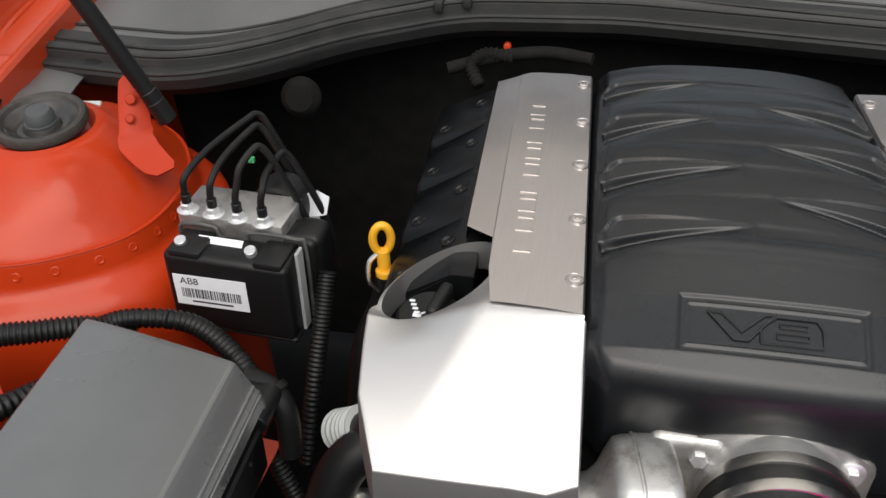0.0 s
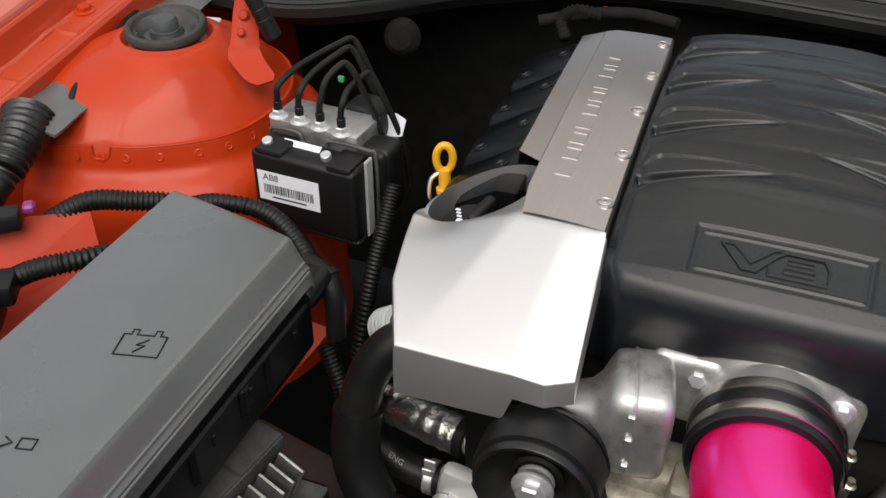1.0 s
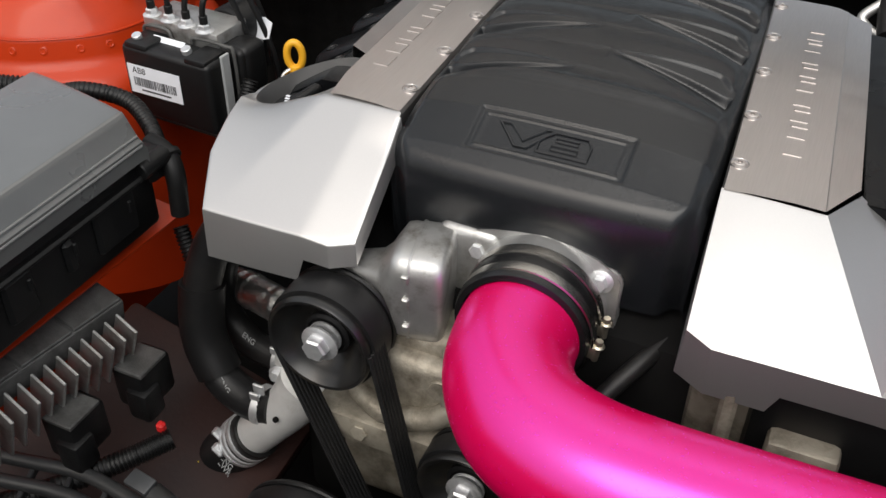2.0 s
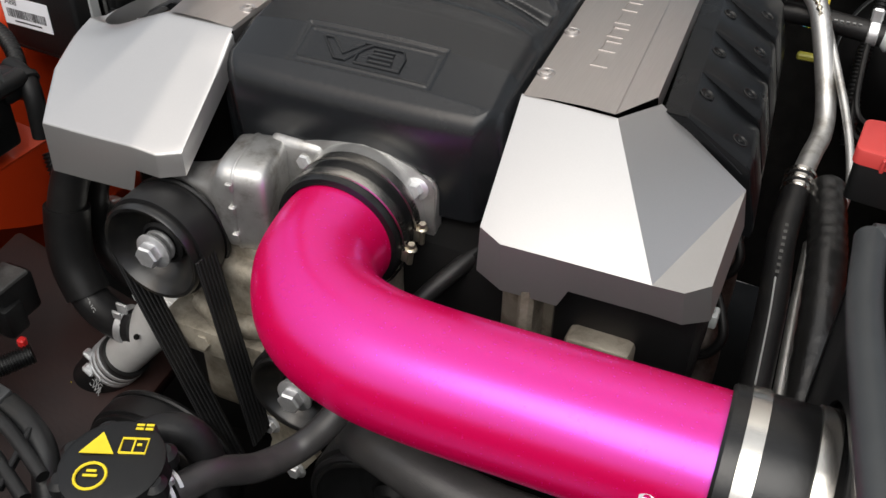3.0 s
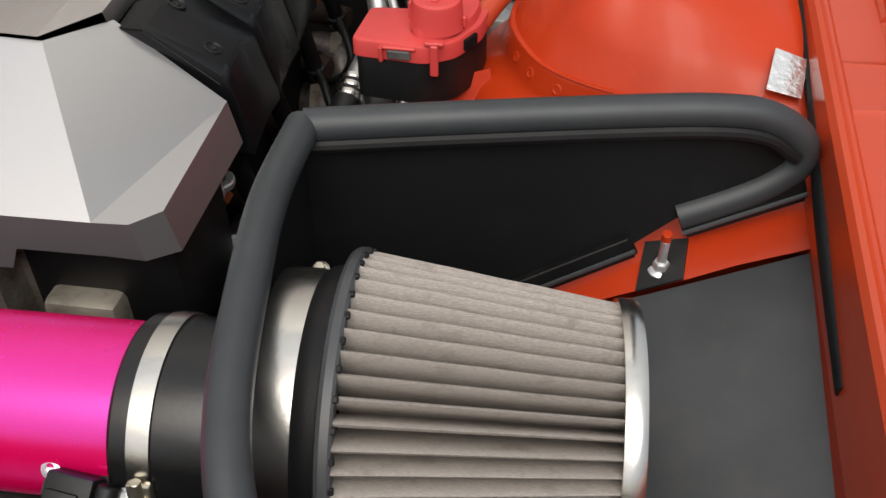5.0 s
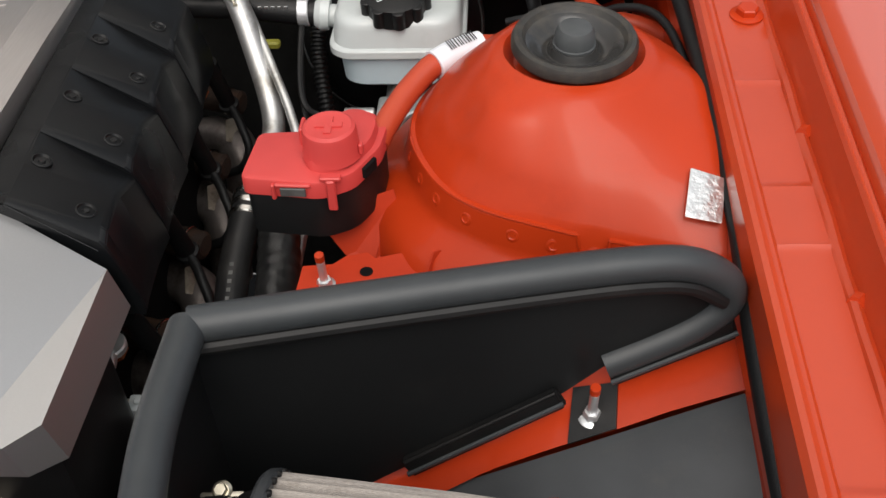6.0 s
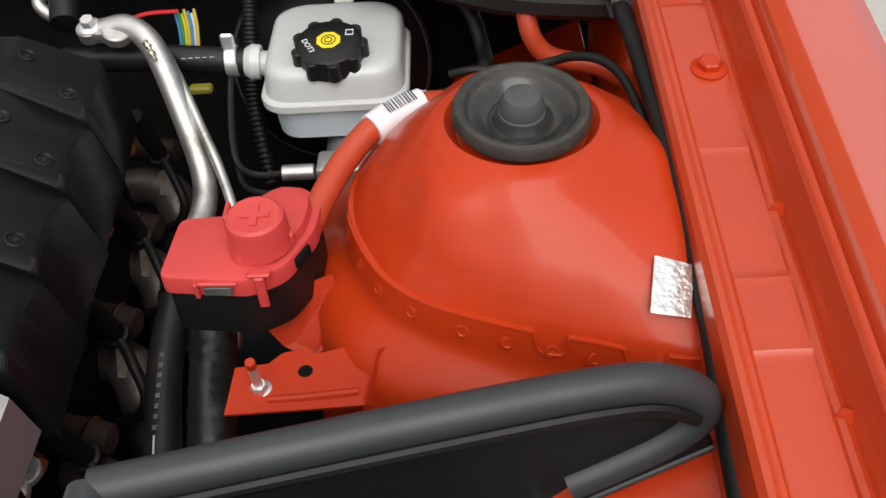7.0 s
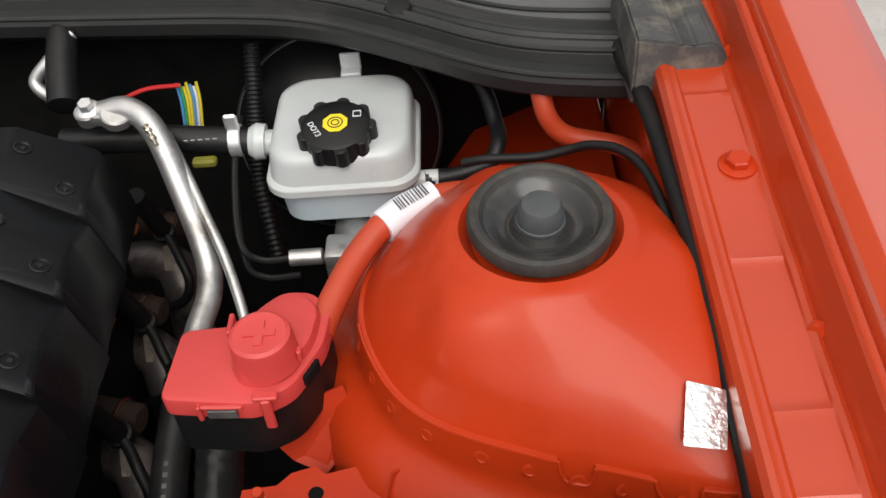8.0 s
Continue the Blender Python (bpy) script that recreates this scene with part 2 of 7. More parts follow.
def tube(pts, r, sides=14, n=8, smooth=True, ring=None, caps=True):
    """A swept tube; r is a number or a function of 0..1; ring may give another outline."""
    path = smooth_path(pts, n) if smooth else [Vector(q) for q in pts]
    rf = r if callable(r) else (lambda u: r)
    bm = bmesh.new()
    rows, up = [], None
    for i, p in enumerate(path):
        d = (path[min(i + 1, len(path) - 1)] - path[max(i - 1, 0)]).normalized()
        if up is None:
            up = d.orthogonal() if abs(d.z) > 0.95 else Vector((0, 0, 1))
        side = d.cross(up).normalized()
        up = side.cross(d).normalized()
        rad = rf(i / max(1, len(path) - 1))
        outline = ring or [(math.cos(a), math.sin(a)) for a in (2 * math.pi * k / sides for k in range(sides))]
        rows.append([bm.verts.new(p + (side * c + up * s) * rad) for c, s in outline])
    k = len(rows[0])
    for a, b in zip(rows, rows[1:]):
        for j in range(k):
            bm.faces.new((a[j], a[(j + 1) % k], b[(j + 1) % k], b[j]))
    if caps:
        bm.faces.new(rows[0][::-1])
        bm.faces.new(rows[-1])
    return bm


def axis(at, to):
    """A frame at `at` whose z axis points along `to`."""
    return Matrix.Translation(at) @ Vector(to).to_track_quat("Z", "Y").to_matrix().to_4x4()


def lathe(profile, at=(0, 0, 0), to=(0, 0, 1), n=40, close=False):
    bm = bmesh.new()
    m = axis(at, to)
    rows = []
    for r, h in profile:
        if r < 1e-5:
            rows.append([bm.verts.new(m @ Vector((0, 0, h)))])
        else:
            rows.append([bm.verts.new(m @ Vector((r * math.cos(2 * math.pi * k / n), r * math.sin(2 * math.pi * k / n), h))) for k in range(n)])
    pairs = list(zip(rows, rows[1:])) + ([(rows[-1], rows[0])] if close else [])
    for a, b in pairs:
        for k in range(n):
            q = [a[k % len(a)], a[(k + 1) % len(a)], b[(k + 1) % len(b)], b[k % len(b)]]
            q = list(dict.fromkeys(q))
            if len(q) > 2:
                bm.faces.new(q)
    return bm


def cyl(at, to, r, h, n=24, bevel=0.0):
    b = bevel or min(r, h) * 0.12
    return lathe([(0, 0), (r - b, 0), (r, b), (r, h - b), (r - b, h), (0, h)], at, to, n)


def prism(poly, h, m=None, bevel=0.0, seg=2):
    """The outline poly (x, y), raised by h along z, then moved by m."""
    bm = bmesh.new()
    lo = [bm.verts.new((x, y, 0)) for x, y in poly]
    hi = [bm.verts.new((x, y, h)) for x, y in poly]
    bm.faces.new(lo[::-1])
    bm.faces.new(hi)
    k = len(poly)
    for i in range(k):
        bm.faces.new((lo[i], lo[(i + 1) % k], hi[(i + 1) % k], hi[i]))
    if bevel:
        bmesh.ops.bevel(bm, geom=bm.edges[:], offset=bevel, segments=seg, affect="EDGES")
    return moved(bm, m or Matrix())


def sheet(fn, nu, nv, thick=0.0):
    """A grid of fn(u, v), u and v from 0 to 1; thick gives it a back."""
    bm = bmesh.new()
    vs = [[bm.verts.new(fn(i / nu, j / nv)) for j in range(nv + 1)] for i in range(nu + 1)]
    for i in range(nu):
        for j in range(nv):
            bm.faces.new((vs[i][j], vs[i + 1][j], vs[i + 1][j + 1], vs[i][j + 1]))
    if thick:
        bmesh.ops.recalc_face_normals(bm, faces=bm.faces)
        bmesh.ops.solidify(bm, geom=bm.faces[:], thickness=thick)
    return bm


def poly_mesh(verts, faces, bevel=0.0, seg=2, thick=0.0):
    bm = bmesh.new()
    vs = [bm.verts.new(v) for v in verts]
    for f in faces:
        bm.faces.new([vs[i] for i in f])
    bmesh.ops.recalc_face_normals(bm, faces=bm.faces)
    if bevel:
        bmesh.ops.bevel(bm, geom=[e for e in bm.edges if len(e.link_faces) == 2], offset=bevel, segments=seg, affect="EDGES")
    if thick:
        bmesh.ops.recalc_face_normals(bm, faces=bm.faces)
        bmesh.ops.solidify(bm, geom=bm.faces[:], thickness=thick)
    return bm


def hexbolt(at, to, r, h, flange=True):
    bms = [lathe([(0, 0), (r, 0), (r, h * 0.85), (r * 0.86, h), (0, h)], at, to, 6)]
    if flange:
        bms.append(lathe([(0, 0), (r * 1.5, 0), (r * 1.5, h * 0.15), (r * 1.1, h * 0.32), (0, h * 0.32)], at, to, 24))
    return merge(*bms)


def words(text, size, m, depth=0.0004, line=0.0):
    """Raised letters in the built-in font, as a bmesh."""
    cu = bpy.data.curves.new("t", "FONT")
    cu.body, cu.size, cu.extrude, cu.align_x, cu.align_y = text, size, depth, "CENTER", "CENTER"
    if line:
        cu.fill_mode, cu.bevel_depth, cu.bevel_resolution = "NONE", line, 1
    ob = bpy.data.objects.new("t", cu)
    me = bpy.data.meshes.new_from_object(ob)
    bm = bmesh.new()
    bm.from_mesh(me)
    bpy.data.objects.remove(ob)
    bpy.data.curves.remove(cu)
    bpy.data.meshes.remove(me)
    return moved(bm, m)


def outline(pts, r, m, closed=True):
    q = [m @ Vector((x, y, 0)) for x, y in pts]
    if closed:
        q.append(q[0])
    return tube(q, r, 6, smooth=False)


def lerp(a, b, t):
    return a + (b - a) * t


def step(a, b, x):
    t = max(0.0, min(1.0, (x - a) / (b - a)))
    return t * t * (3 - 2 * t)


def interp(x, xs, ys):
    return float(np.interp(x, xs, ys))


# ---- ground and the car's shell ----
def ground_z(u, v):
    return Vector((lerp(-60, 60, u), lerp(-60, 60, v), 0))


solo("ground", sheet(ground_z, 4, 4), CONCRETE, "pale grey concrete ground beside the car", "ground", kind="structure")
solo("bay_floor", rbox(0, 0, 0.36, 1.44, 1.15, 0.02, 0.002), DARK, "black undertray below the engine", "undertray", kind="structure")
CX, CY = [-0.98, -0.74, -0.566, -0.493, -0.424, -0.304, -0.13, 0.143, 0.339, 0.405, 0.475, 0.555, 0.645, 0.80], [0.31, 0.29, 0.278, 0.321, 0.395, 0.475, 0.493, 0.466, 0.444, 0.430, 0.388, 0.330, 0.312, 0.312]


def cowl_y(x):
    return sum(interp(x + d, CX, CY) for d in (-0.03, -0.015, 0, 0.015, 0.03)) / 5


def firewall(u, v):
    x, z = lerp(-0.80, 0.66, u), lerp(0.40, 0.935, v)
    y = max(0.58, cowl_y(x) + 0.03) * 0.6 + 0.4 * max(0.50, cowl_y(x) + 0.06) + 0.006 * noise.noise((x * 9, 0, z * 9)) - 0.03 * (1 - v)
    return Vector((x, y + 0.02, z))


solo("firewall", sheet(firewall, 120, 40, 0.004), LINER, "matt black felt-lined firewall behind the engine", "firewall", kind="structure")


def cowl_profile(ks, dz):
    def fn(u, v):
        x = lerp(-0.95, 0.642, u)
        k = v * (len(ks) - 1)
        i = min(int(k), len(ks) - 2)
        f = k - i
        y, z = lerp(ks[i][0], ks[i + 1][0], f), lerp(ks[i][1], ks[i + 1][1], f)
        return Vector((x, cowl_y(x) + y, 0.938 + z + dz))
    return fn


cowl = thing("cowl", (0, 0.46, 0.94), "dark grey rubber-sealed cowl panel below the windscreen", "cowl", kind="structure")
part("lower_seal", sheet(cowl_profile([(0.03, -0.03), (0.004, -0.012), (0.0, 0.0), (0.003, 0.008), (0.012, 0.009)], 0), 150, 12), COWL, cowl)
part("upper_seal", sheet(cowl_profile([(0.012, 0.006), (0.014, 0.016), (0.022, 0.022), (0.032, 0.018), (0.036, 0.022), (0.046, 0.024), (0.054, 0.014)], 0), 150, 18), COWL, cowl)
part("panel", sheet(cowl_profile([(0.052, 0.013), (0.09, 0.018), (0.16, 0.03), (0.34, 0.07)], 0.0), 90, 10), LIDGREY, cowl, "grey plastic cowl panel")
for dy_, dz_, r_ in ((0.002, 0.006, 0.0022), (0.0155, 0.019, 0.0018), (0.034, 0.0205, 0.0022), (0.050, 0.0215, 0.0026), (0.075, 0.0175, 0.0018)):
    part("seal_lip", tube([(x_, cowl_y(x_) + dy_ + 0.003 * math.sin(x_ * 9 + dy_ * 90) * (dy_ > 0.03), 0.938 + dz_) for x_ in [lerp(-0.94, 0.636, k / 70) for k in range(71)]], r_, 8, 2), COWL, cowl)
for cx in (-0.33, -0.30):
    part("seal_clip", rbox(cx, cowl_y(cx) + 0.022, 0.957, 0.010, 0.030, 0.012, 0.002), COWL, cowl)
part("push_pin", lathe([(0, 0.004), (0.009, 0.003), (0.011, 0)], (0.478, cowl_y(0.478) + 0.026, 0.958), (0, -0.2, 1), 20), PLASTIC, cowl)
part("push_pin", lathe([(0, 0.004), (0.009, 0.003), (0.011, 0)], (-0.655, cowl_y(-0.655) + 0.012, 0.945), (0, -0.3, 1), 20), PLASTIC, cowl)


# fender rails: an extruded section that rises towards the windscreen
def rail_z(y):
    return 0.930 + 0.140 * y


RAILS = [(-0.004, -0.060), (-0.003, -0.004), (0.000, 0.000), (0.003, 0.0012), (0.006, -0.0003), (0.0085, -0.001), (0.011, -0.003), (0.039, -0.003), (0.0425, -0.0004), (0.0455, -0.0022), (0.0482, 0.006), (0.0512, 0.021), (0.0530, 0.0235), (0.0550, 0.0222), (0.0568, 0.0235), (0.0585, 0.0212), (0.0602, 0.027), (0.0625, 0.030), (0.075, 0.0335), (0.092, 0.036), (0.108, 0.035), (0.120, 0.030), (0.128, 0.018), (0.134, -0.010), (0.140, -0.06), (0.150, -0.14), (0.150, -0.45)]


def rail(name, x0, sgn, y0, y1, label):
    ob = thing(name, (x0 + sgn * 0.1, 0, 0.93), label, "fender", kind="structure")

    def fn(ks):
        def f(u, v):
            y = lerp(y0, y1, u)
            k = v * (len(ks) - 1)
            i = min(int(k), len(ks) - 2)
            g = k - i
            dx, dz = lerp(ks[i][0], ks[i + 1][0], g), lerp(ks[i][1], ks[i + 1][1], g)
            if 0.0108 < dx < 0.0392:
                # shallow pressed pads across the flat of the rail
                for k, yc in enumerate((-0.42, -0.286, -0.146, -0.005, 0.040, 0.130, 0.262, 0.42)):
                    dz += (0.0011 if k % 2 else -0.0011) * step(yc - 0.002, yc + 0.002, y) + 0.0007 * math.exp(-((y - yc) / 0.0022) ** 2)
                dz += 0.0006 * noise.noise((y * 14, dx * 60, 2.0))
            if 0.0392 <= dx < 0.047:
                # the wavy joint where rail and fender wall meet
                dz += 0.0008 * math.sin(y * 61) + 0.0010 * noise.noise((y * 38, 3.0, 0.0))
            return Vector((x0 + sgn * dx, y, rail_z(y) + dz))
        return f
    part("inner_rail", sheet(fn(RAILS[:16]), 560, 60), RAILRED, ob, angle=20)
    part("outer_skin", sheet(fn(RAILS[15:]), 30, 44), REDGLOSS, ob, "glossy red outer fender")
    return ob


rail_r = rail("fender_right", 0.650, 1, -0.60, 0.60, "red painted fender with stepped inner rail")
rail_l = rail("fender_left", -0.712, -1, -0.60, 0.60, "red painted fender with stepped inner rail")
part("bolt", hexbolt((0.680, 0.199, rail_z(0.199) - 0.003), (0, -0.1, 1), 0.0075, 0.007), RED, rail_r)
part("bolt", hexbolt((-0.745, 0.172, rail_z(0.172) - 0.003), (0, -0.1, 1), 0.0075, 0.007), RED, rail_l)
for yy in (-0.041, 0.084, 0.30):
    part("rail_dimple", lathe([(0, 0.0045), (0.003, 0.004), (0.007, 0)], (0.6945, yy, rail_z(yy) - 0.003), (-0.35, 0, 1), 4), RED, rail_r)


# unseen hood, held open; foil liner and black backing added to shape cover reflections
def hood(u, v):
    a = radians(70)
    d = v * 1.15
    return Vector((lerp(-0.76, 0.72, u), 0.64 - d * math.cos(a), 1.03 + d * math.sin(a) + 0.05 * (1 - (2 * u - 1) ** 2)))


hood_ob = thing("hood", (0, 0.5, 1.03), "unseen raised red hood, its foil liner added to shape reflections", "hood", kind="structure")
part("dark_backing", sheet(hood, 12, 12, 0.006), DARK, hood_ob, "black backing added for dark reflections")
part("liner", moved(sheet(lambda u, v: hood(lerp(0.08, 0.90, u), lerp(0.07, 0.96, v)) + Vector((0, 0.004 * noise.noise((u * 9, v * 14, 0)), 0)), 40, 60, 0.004), Matrix.Translation((0, -0.010, -0.004))), LINERREFLECT, hood_ob, "foil reflector panel added under the unseen hood")
part("skin", moved(sheet(hood, 12, 12, 0.003), Matrix.Translation((0, 0.014, 0.012))), REDGLOSS, hood_ob)

# side aprons below the rails and the front cross panel
solo("apron_right", sheet(lambda u, v: Vector((lerp(0.648, 0.654, v ** 0.6), lerp(-0.55, 0.5, u), lerp(rail_z(lerp(-0.55, 0.5, u)) - 0.03, 0.40, v))), 20, 8), RED, "red inner fender apron below the rail", "apron", kind="structure")
solo("apron_left", sheet(lambda u, v: Vector((lerp(-0.710, -0.66, v ** 0.6), lerp(-0.55, 0.5, u), lerp(rail_z(lerp(-0.55, 0.5, u)) - 0.03, 0.40, v))), 20, 8), RED, "red inner fender apron below the rail", "apron", kind="structure")
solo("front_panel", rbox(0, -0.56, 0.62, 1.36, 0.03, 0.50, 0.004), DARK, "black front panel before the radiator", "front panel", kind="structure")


# ---- strut towers ----
def tower(name, cx, cy, mirror, label, foot, notches, welds):
    ob = thing(name, (cx, cy, 0.70), label, "strut tower")
    tz = 0.953

    def base(th):
        # th: 0 points outwards (to the fender), -90 degrees to the front
        a = math.degrees(th)
        return interp(a, foot[0], foot[1])

    def smooth_base(th):
        return sum(base((th + d + math.pi) % (2 * math.pi) - math.pi) for d in (-0.12, -0.06, 0, 0.06, 0.12)) / 5

    def flange(dz):
        """Radius beyond the dome's foot, dz below the lap edge."""
        return interp(dz, [0.0, 0.0012, 0.022, 0.027, 0.040, 0.050, 0.075, 0.30], [0.0040, 0.0050, 0.0098, 0.0130, 0.0300, 0.0370, 0.0420, 0.052])

    def lap(th, r):
        """How far the lap edge dips at this angle: two or three U notches."""
        dip = 0.0
        for a in notches:
            s = abs((math.degrees(th) - a)) * math.pi / 180 * r / 0.0085
            dip = max(dip, 0.0125 * (max(0.0, 1 - s ** 4) ** 0.5 if s < 1 else 0.0))
        return dip

    downs = [0.30, 0.18, 0.095, 0.075, 0.060, 0.050, 0.045, 0.040, 0.035, 0.031, 0.027, 0.0245, 0.022, 0.019, 0.016, 0.0143, 0.0128, 0.0110, 0.0085, 0.006, 0.0035, 0.0012, 0.0]
    ups = [0.0, 0.0025, 0.005, 0.009, 0.014, 0.020, 0.026, 0.032, 0.038, 0.043, 0.048, 0.052, 0.0552, 0.0575, 0.0595, 0.0612, 0.0622, 0.0632]
    n = 420
    edge = 0.8898
    bm = bmesh.new()
    rows = [[] for _ in range(len(downs) + len(ups))]
    for k in range(n):
        th = -math.pi + 2 * math.pi * k / n
        rb = smooth_base(th)
        dip = lap(th, rb)
        ring = []
        for d in downs:
            # below the notch the flange keeps its own shape
            z = edge - max(d, dip + 0.0012 if d > 0 else dip) if d < 0.0143 else edge - d
            ring.append((rb + flange(edge - z), z) if d > 0 or dip == 0 else (rb + flange(edge - z) - 0.0002, z))
        for u in ups:
            z = edge + u
            if dip and u == 0.0:
                ring.append((rb + flange(dip) - 0.0022, edge - dip))
                continue
            r = interp(z, [edge, 0.892, 0.915, 0.938, 0.9475, 0.9515, tz], [rb + 0.0012, rb, lerp(rb, 0.06, 0.33), lerp(rb, 0.060, 0.80), 0.0585, 0.053, 0.046])
            fl = max(0.0, math.cos(3 * th + 0.6)) ** 3 * step(0.905, 0.935, z) * (1 - step(0.940, 0.950, z))
            ring.append((r + 0.007 * fl, z))
        for row, (r, z) in zip(rows, ring):
            row.append(bm.verts.new((cx + mirror * math.cos(th) * r, cy + math.sin(th) * r, z)))
    for a, b in zip(rows, rows[1:]):
        for k in range(n):
            bm.faces.new((a[k], a[(k + 1) % n], b[(k + 1) % n], b[k]))
    inner = [bm.verts.new((lerp(v.co.x, cx, 0.15), lerp(v.co.y, cy, 0.15), 0.944)) for v in rows[-1]]
    for k in range(n):
        bm.faces.new((rows[-1][k], rows[-1][(k + 1) % n], inner[(k + 1) % n], inner[k]))
    bm.faces.new(inner)
    part("dome", bm, RED, ob, angle=50)
    # sealed edge of the lap joint, dipping round each notch
    lip = []
    for k in range(520):
        th = radians(lerp(-176, -45, k / 519))
        rb = smooth_base(th)
        dip = lap(th, rb)
        r = rb + flange(max(dip, 0.0006)) + 0.0002
        lip.append((cx + mirror * math.cos(th) * r, cy + math.sin(th) * r, edge - dip))
    part("seam_edge", tube(lip, 0.0011, 6, smooth=False), RED, ob)
    # spot welds along the flange
    for a in welds:
        th = radians(a)
        rr = smooth_base(th) + flange(0.011)
        p = (cx + mirror * math.cos(th) * rr, cy + math.sin(th) * rr, edge - 0.011)
        part("spot_weld", lathe([(0, 0.0001), (0.0022, 0.0001), (0.0029, 0.0006), (0.0038, 0.0005), (0.0048, 0)], p, (mirror * math.cos(th), math.sin(th), 0.28), 14), RED, ob)
    return ob


FOOT_R = ([-180, -160, -140, -122, -104, -91, -79, -70, -57, -40, 0, 60, 100, 140, 180], [0.106, 0.102, 0.103, 0.101, 0.101, 0.108, 0.116, 0.130, 0.161, 0.190, 0.125, 0.120, 0.120, 0.112, 0.106])
FOOT_L = ([-180, -150, -120, -90, -60, -40, 0, 60, 100, 140, 180], [0.110, 0.115, 0.113, 0.122, 0.158, 0.185, 0.140, 0.140, 0.135, 0.118, 0.110])
tower_r = tower("strut_tower", 0.562, 0.160, 1, "orange-red painted strut tower dome beside the fender", FOOT_R, (-86, -66.5), (-172, -158, -145, -130, -112, -98, -86, -76, -66.5, -58))
for k in range(9):
    if k not in (1, 3):
        part("stamped_mark", rbox(0, 0, 0, 0.0028 if k % 3 else 0.0016, 0.0048, 0.0006, 0.0002, 1, Matrix.Translation((0.571 + 0.0034 * k, 0.0925 - 0.0008 * k, 0.9365 - 0.0003 * k)) @ pose(0, 0, 0, 24, 10, -8)), RED, tower_r, "faint stamped mark")
tower("strut_tower", -0.629, 0.153, -1, "orange-red painted strut tower with a hinge bracket", FOOT_L, (-90.5,), (-172, -160, -147, -133, -115.5, -101, -90.5, -81, -72))
foil_m = pose(0.6375, 0.0500, 0.9155, 24, 13, -5)
part("foil_patch", prism([(-0.0150, -0.0165), (0.0070, -0.0154), (0.0070, 0.0148), (-0.0145, 0.0165)], 0.0012, foil_m, 0.0004), FOIL, tower_r, "crinkled silver foil patch")


def strut_cap(cx, cy, z):
    ob = thing("strut_mount", (cx, cy, z), "black rubber strut mount cap with a worn rim", "strut cap", "strut caps")
    at = (cx, cy, z)
    R = 0.0412
    part("rim", lathe([(0.028, -0.002), (R - 0.002, -0.002), (R, 0.0008), (R, 0.0050), (R - 0.0018, 0.0082), (R - 0.0045, 0.0090), (R - 0.0070, 0.0080), (R - 0.0085, 0.0056), (R - 0.0100, 0.0040), (0.026, -0.001)], at, (0.02, -0.10, 1), 64), CAPRUB, ob, "dusty worn rubber rim")
    part("dish", lathe([(R - 0.0095, 0.0046), (0.0285, 0.0030), (0.0245, -0.0010), (0.0205, -0.0030), (0.0175, -0.0028), (0.0158, 0.0002), (0.0150, 0.0016), (0.0, 0.0016)], at, (0.02, -0.10, 1), 48), DISH, ob)
    part("centre_plug", lathe([(0.0140, 0.001), (0.0140, 0.003), (0.0132, 0.0035), (0.0130, 0.010), (0.0105, 0.0145), (0.0080, 0.0152), (0, 0.0150)], at, (0.02, -0.10, 1), 36), PLUGGREY, ob, "grey rubber plug")
    return ob


strut_cap(0.562, 0.160, 0.955)
strut_cap(-0.629, 0.153, 0.955)


# ---- engine: the black intake cover ----
def cover_edges(y):
    """Left and right edge of the cover at y: the engine stands a little askew in the bay."""
    return -0.1325 - 0.038 * max(0.0, y), 0.1035 - 0.030 * max(0.0, y)


SCOOPS = [(-1, 0.070, -0.022), (-1, 0.148, -0.026), (-1, 0.232, -0.045), (-1, 0.319, -0.048), (1, 0.107, -0.008), (1, 0.186, -0.009), (1, 0.265, -0.008)]


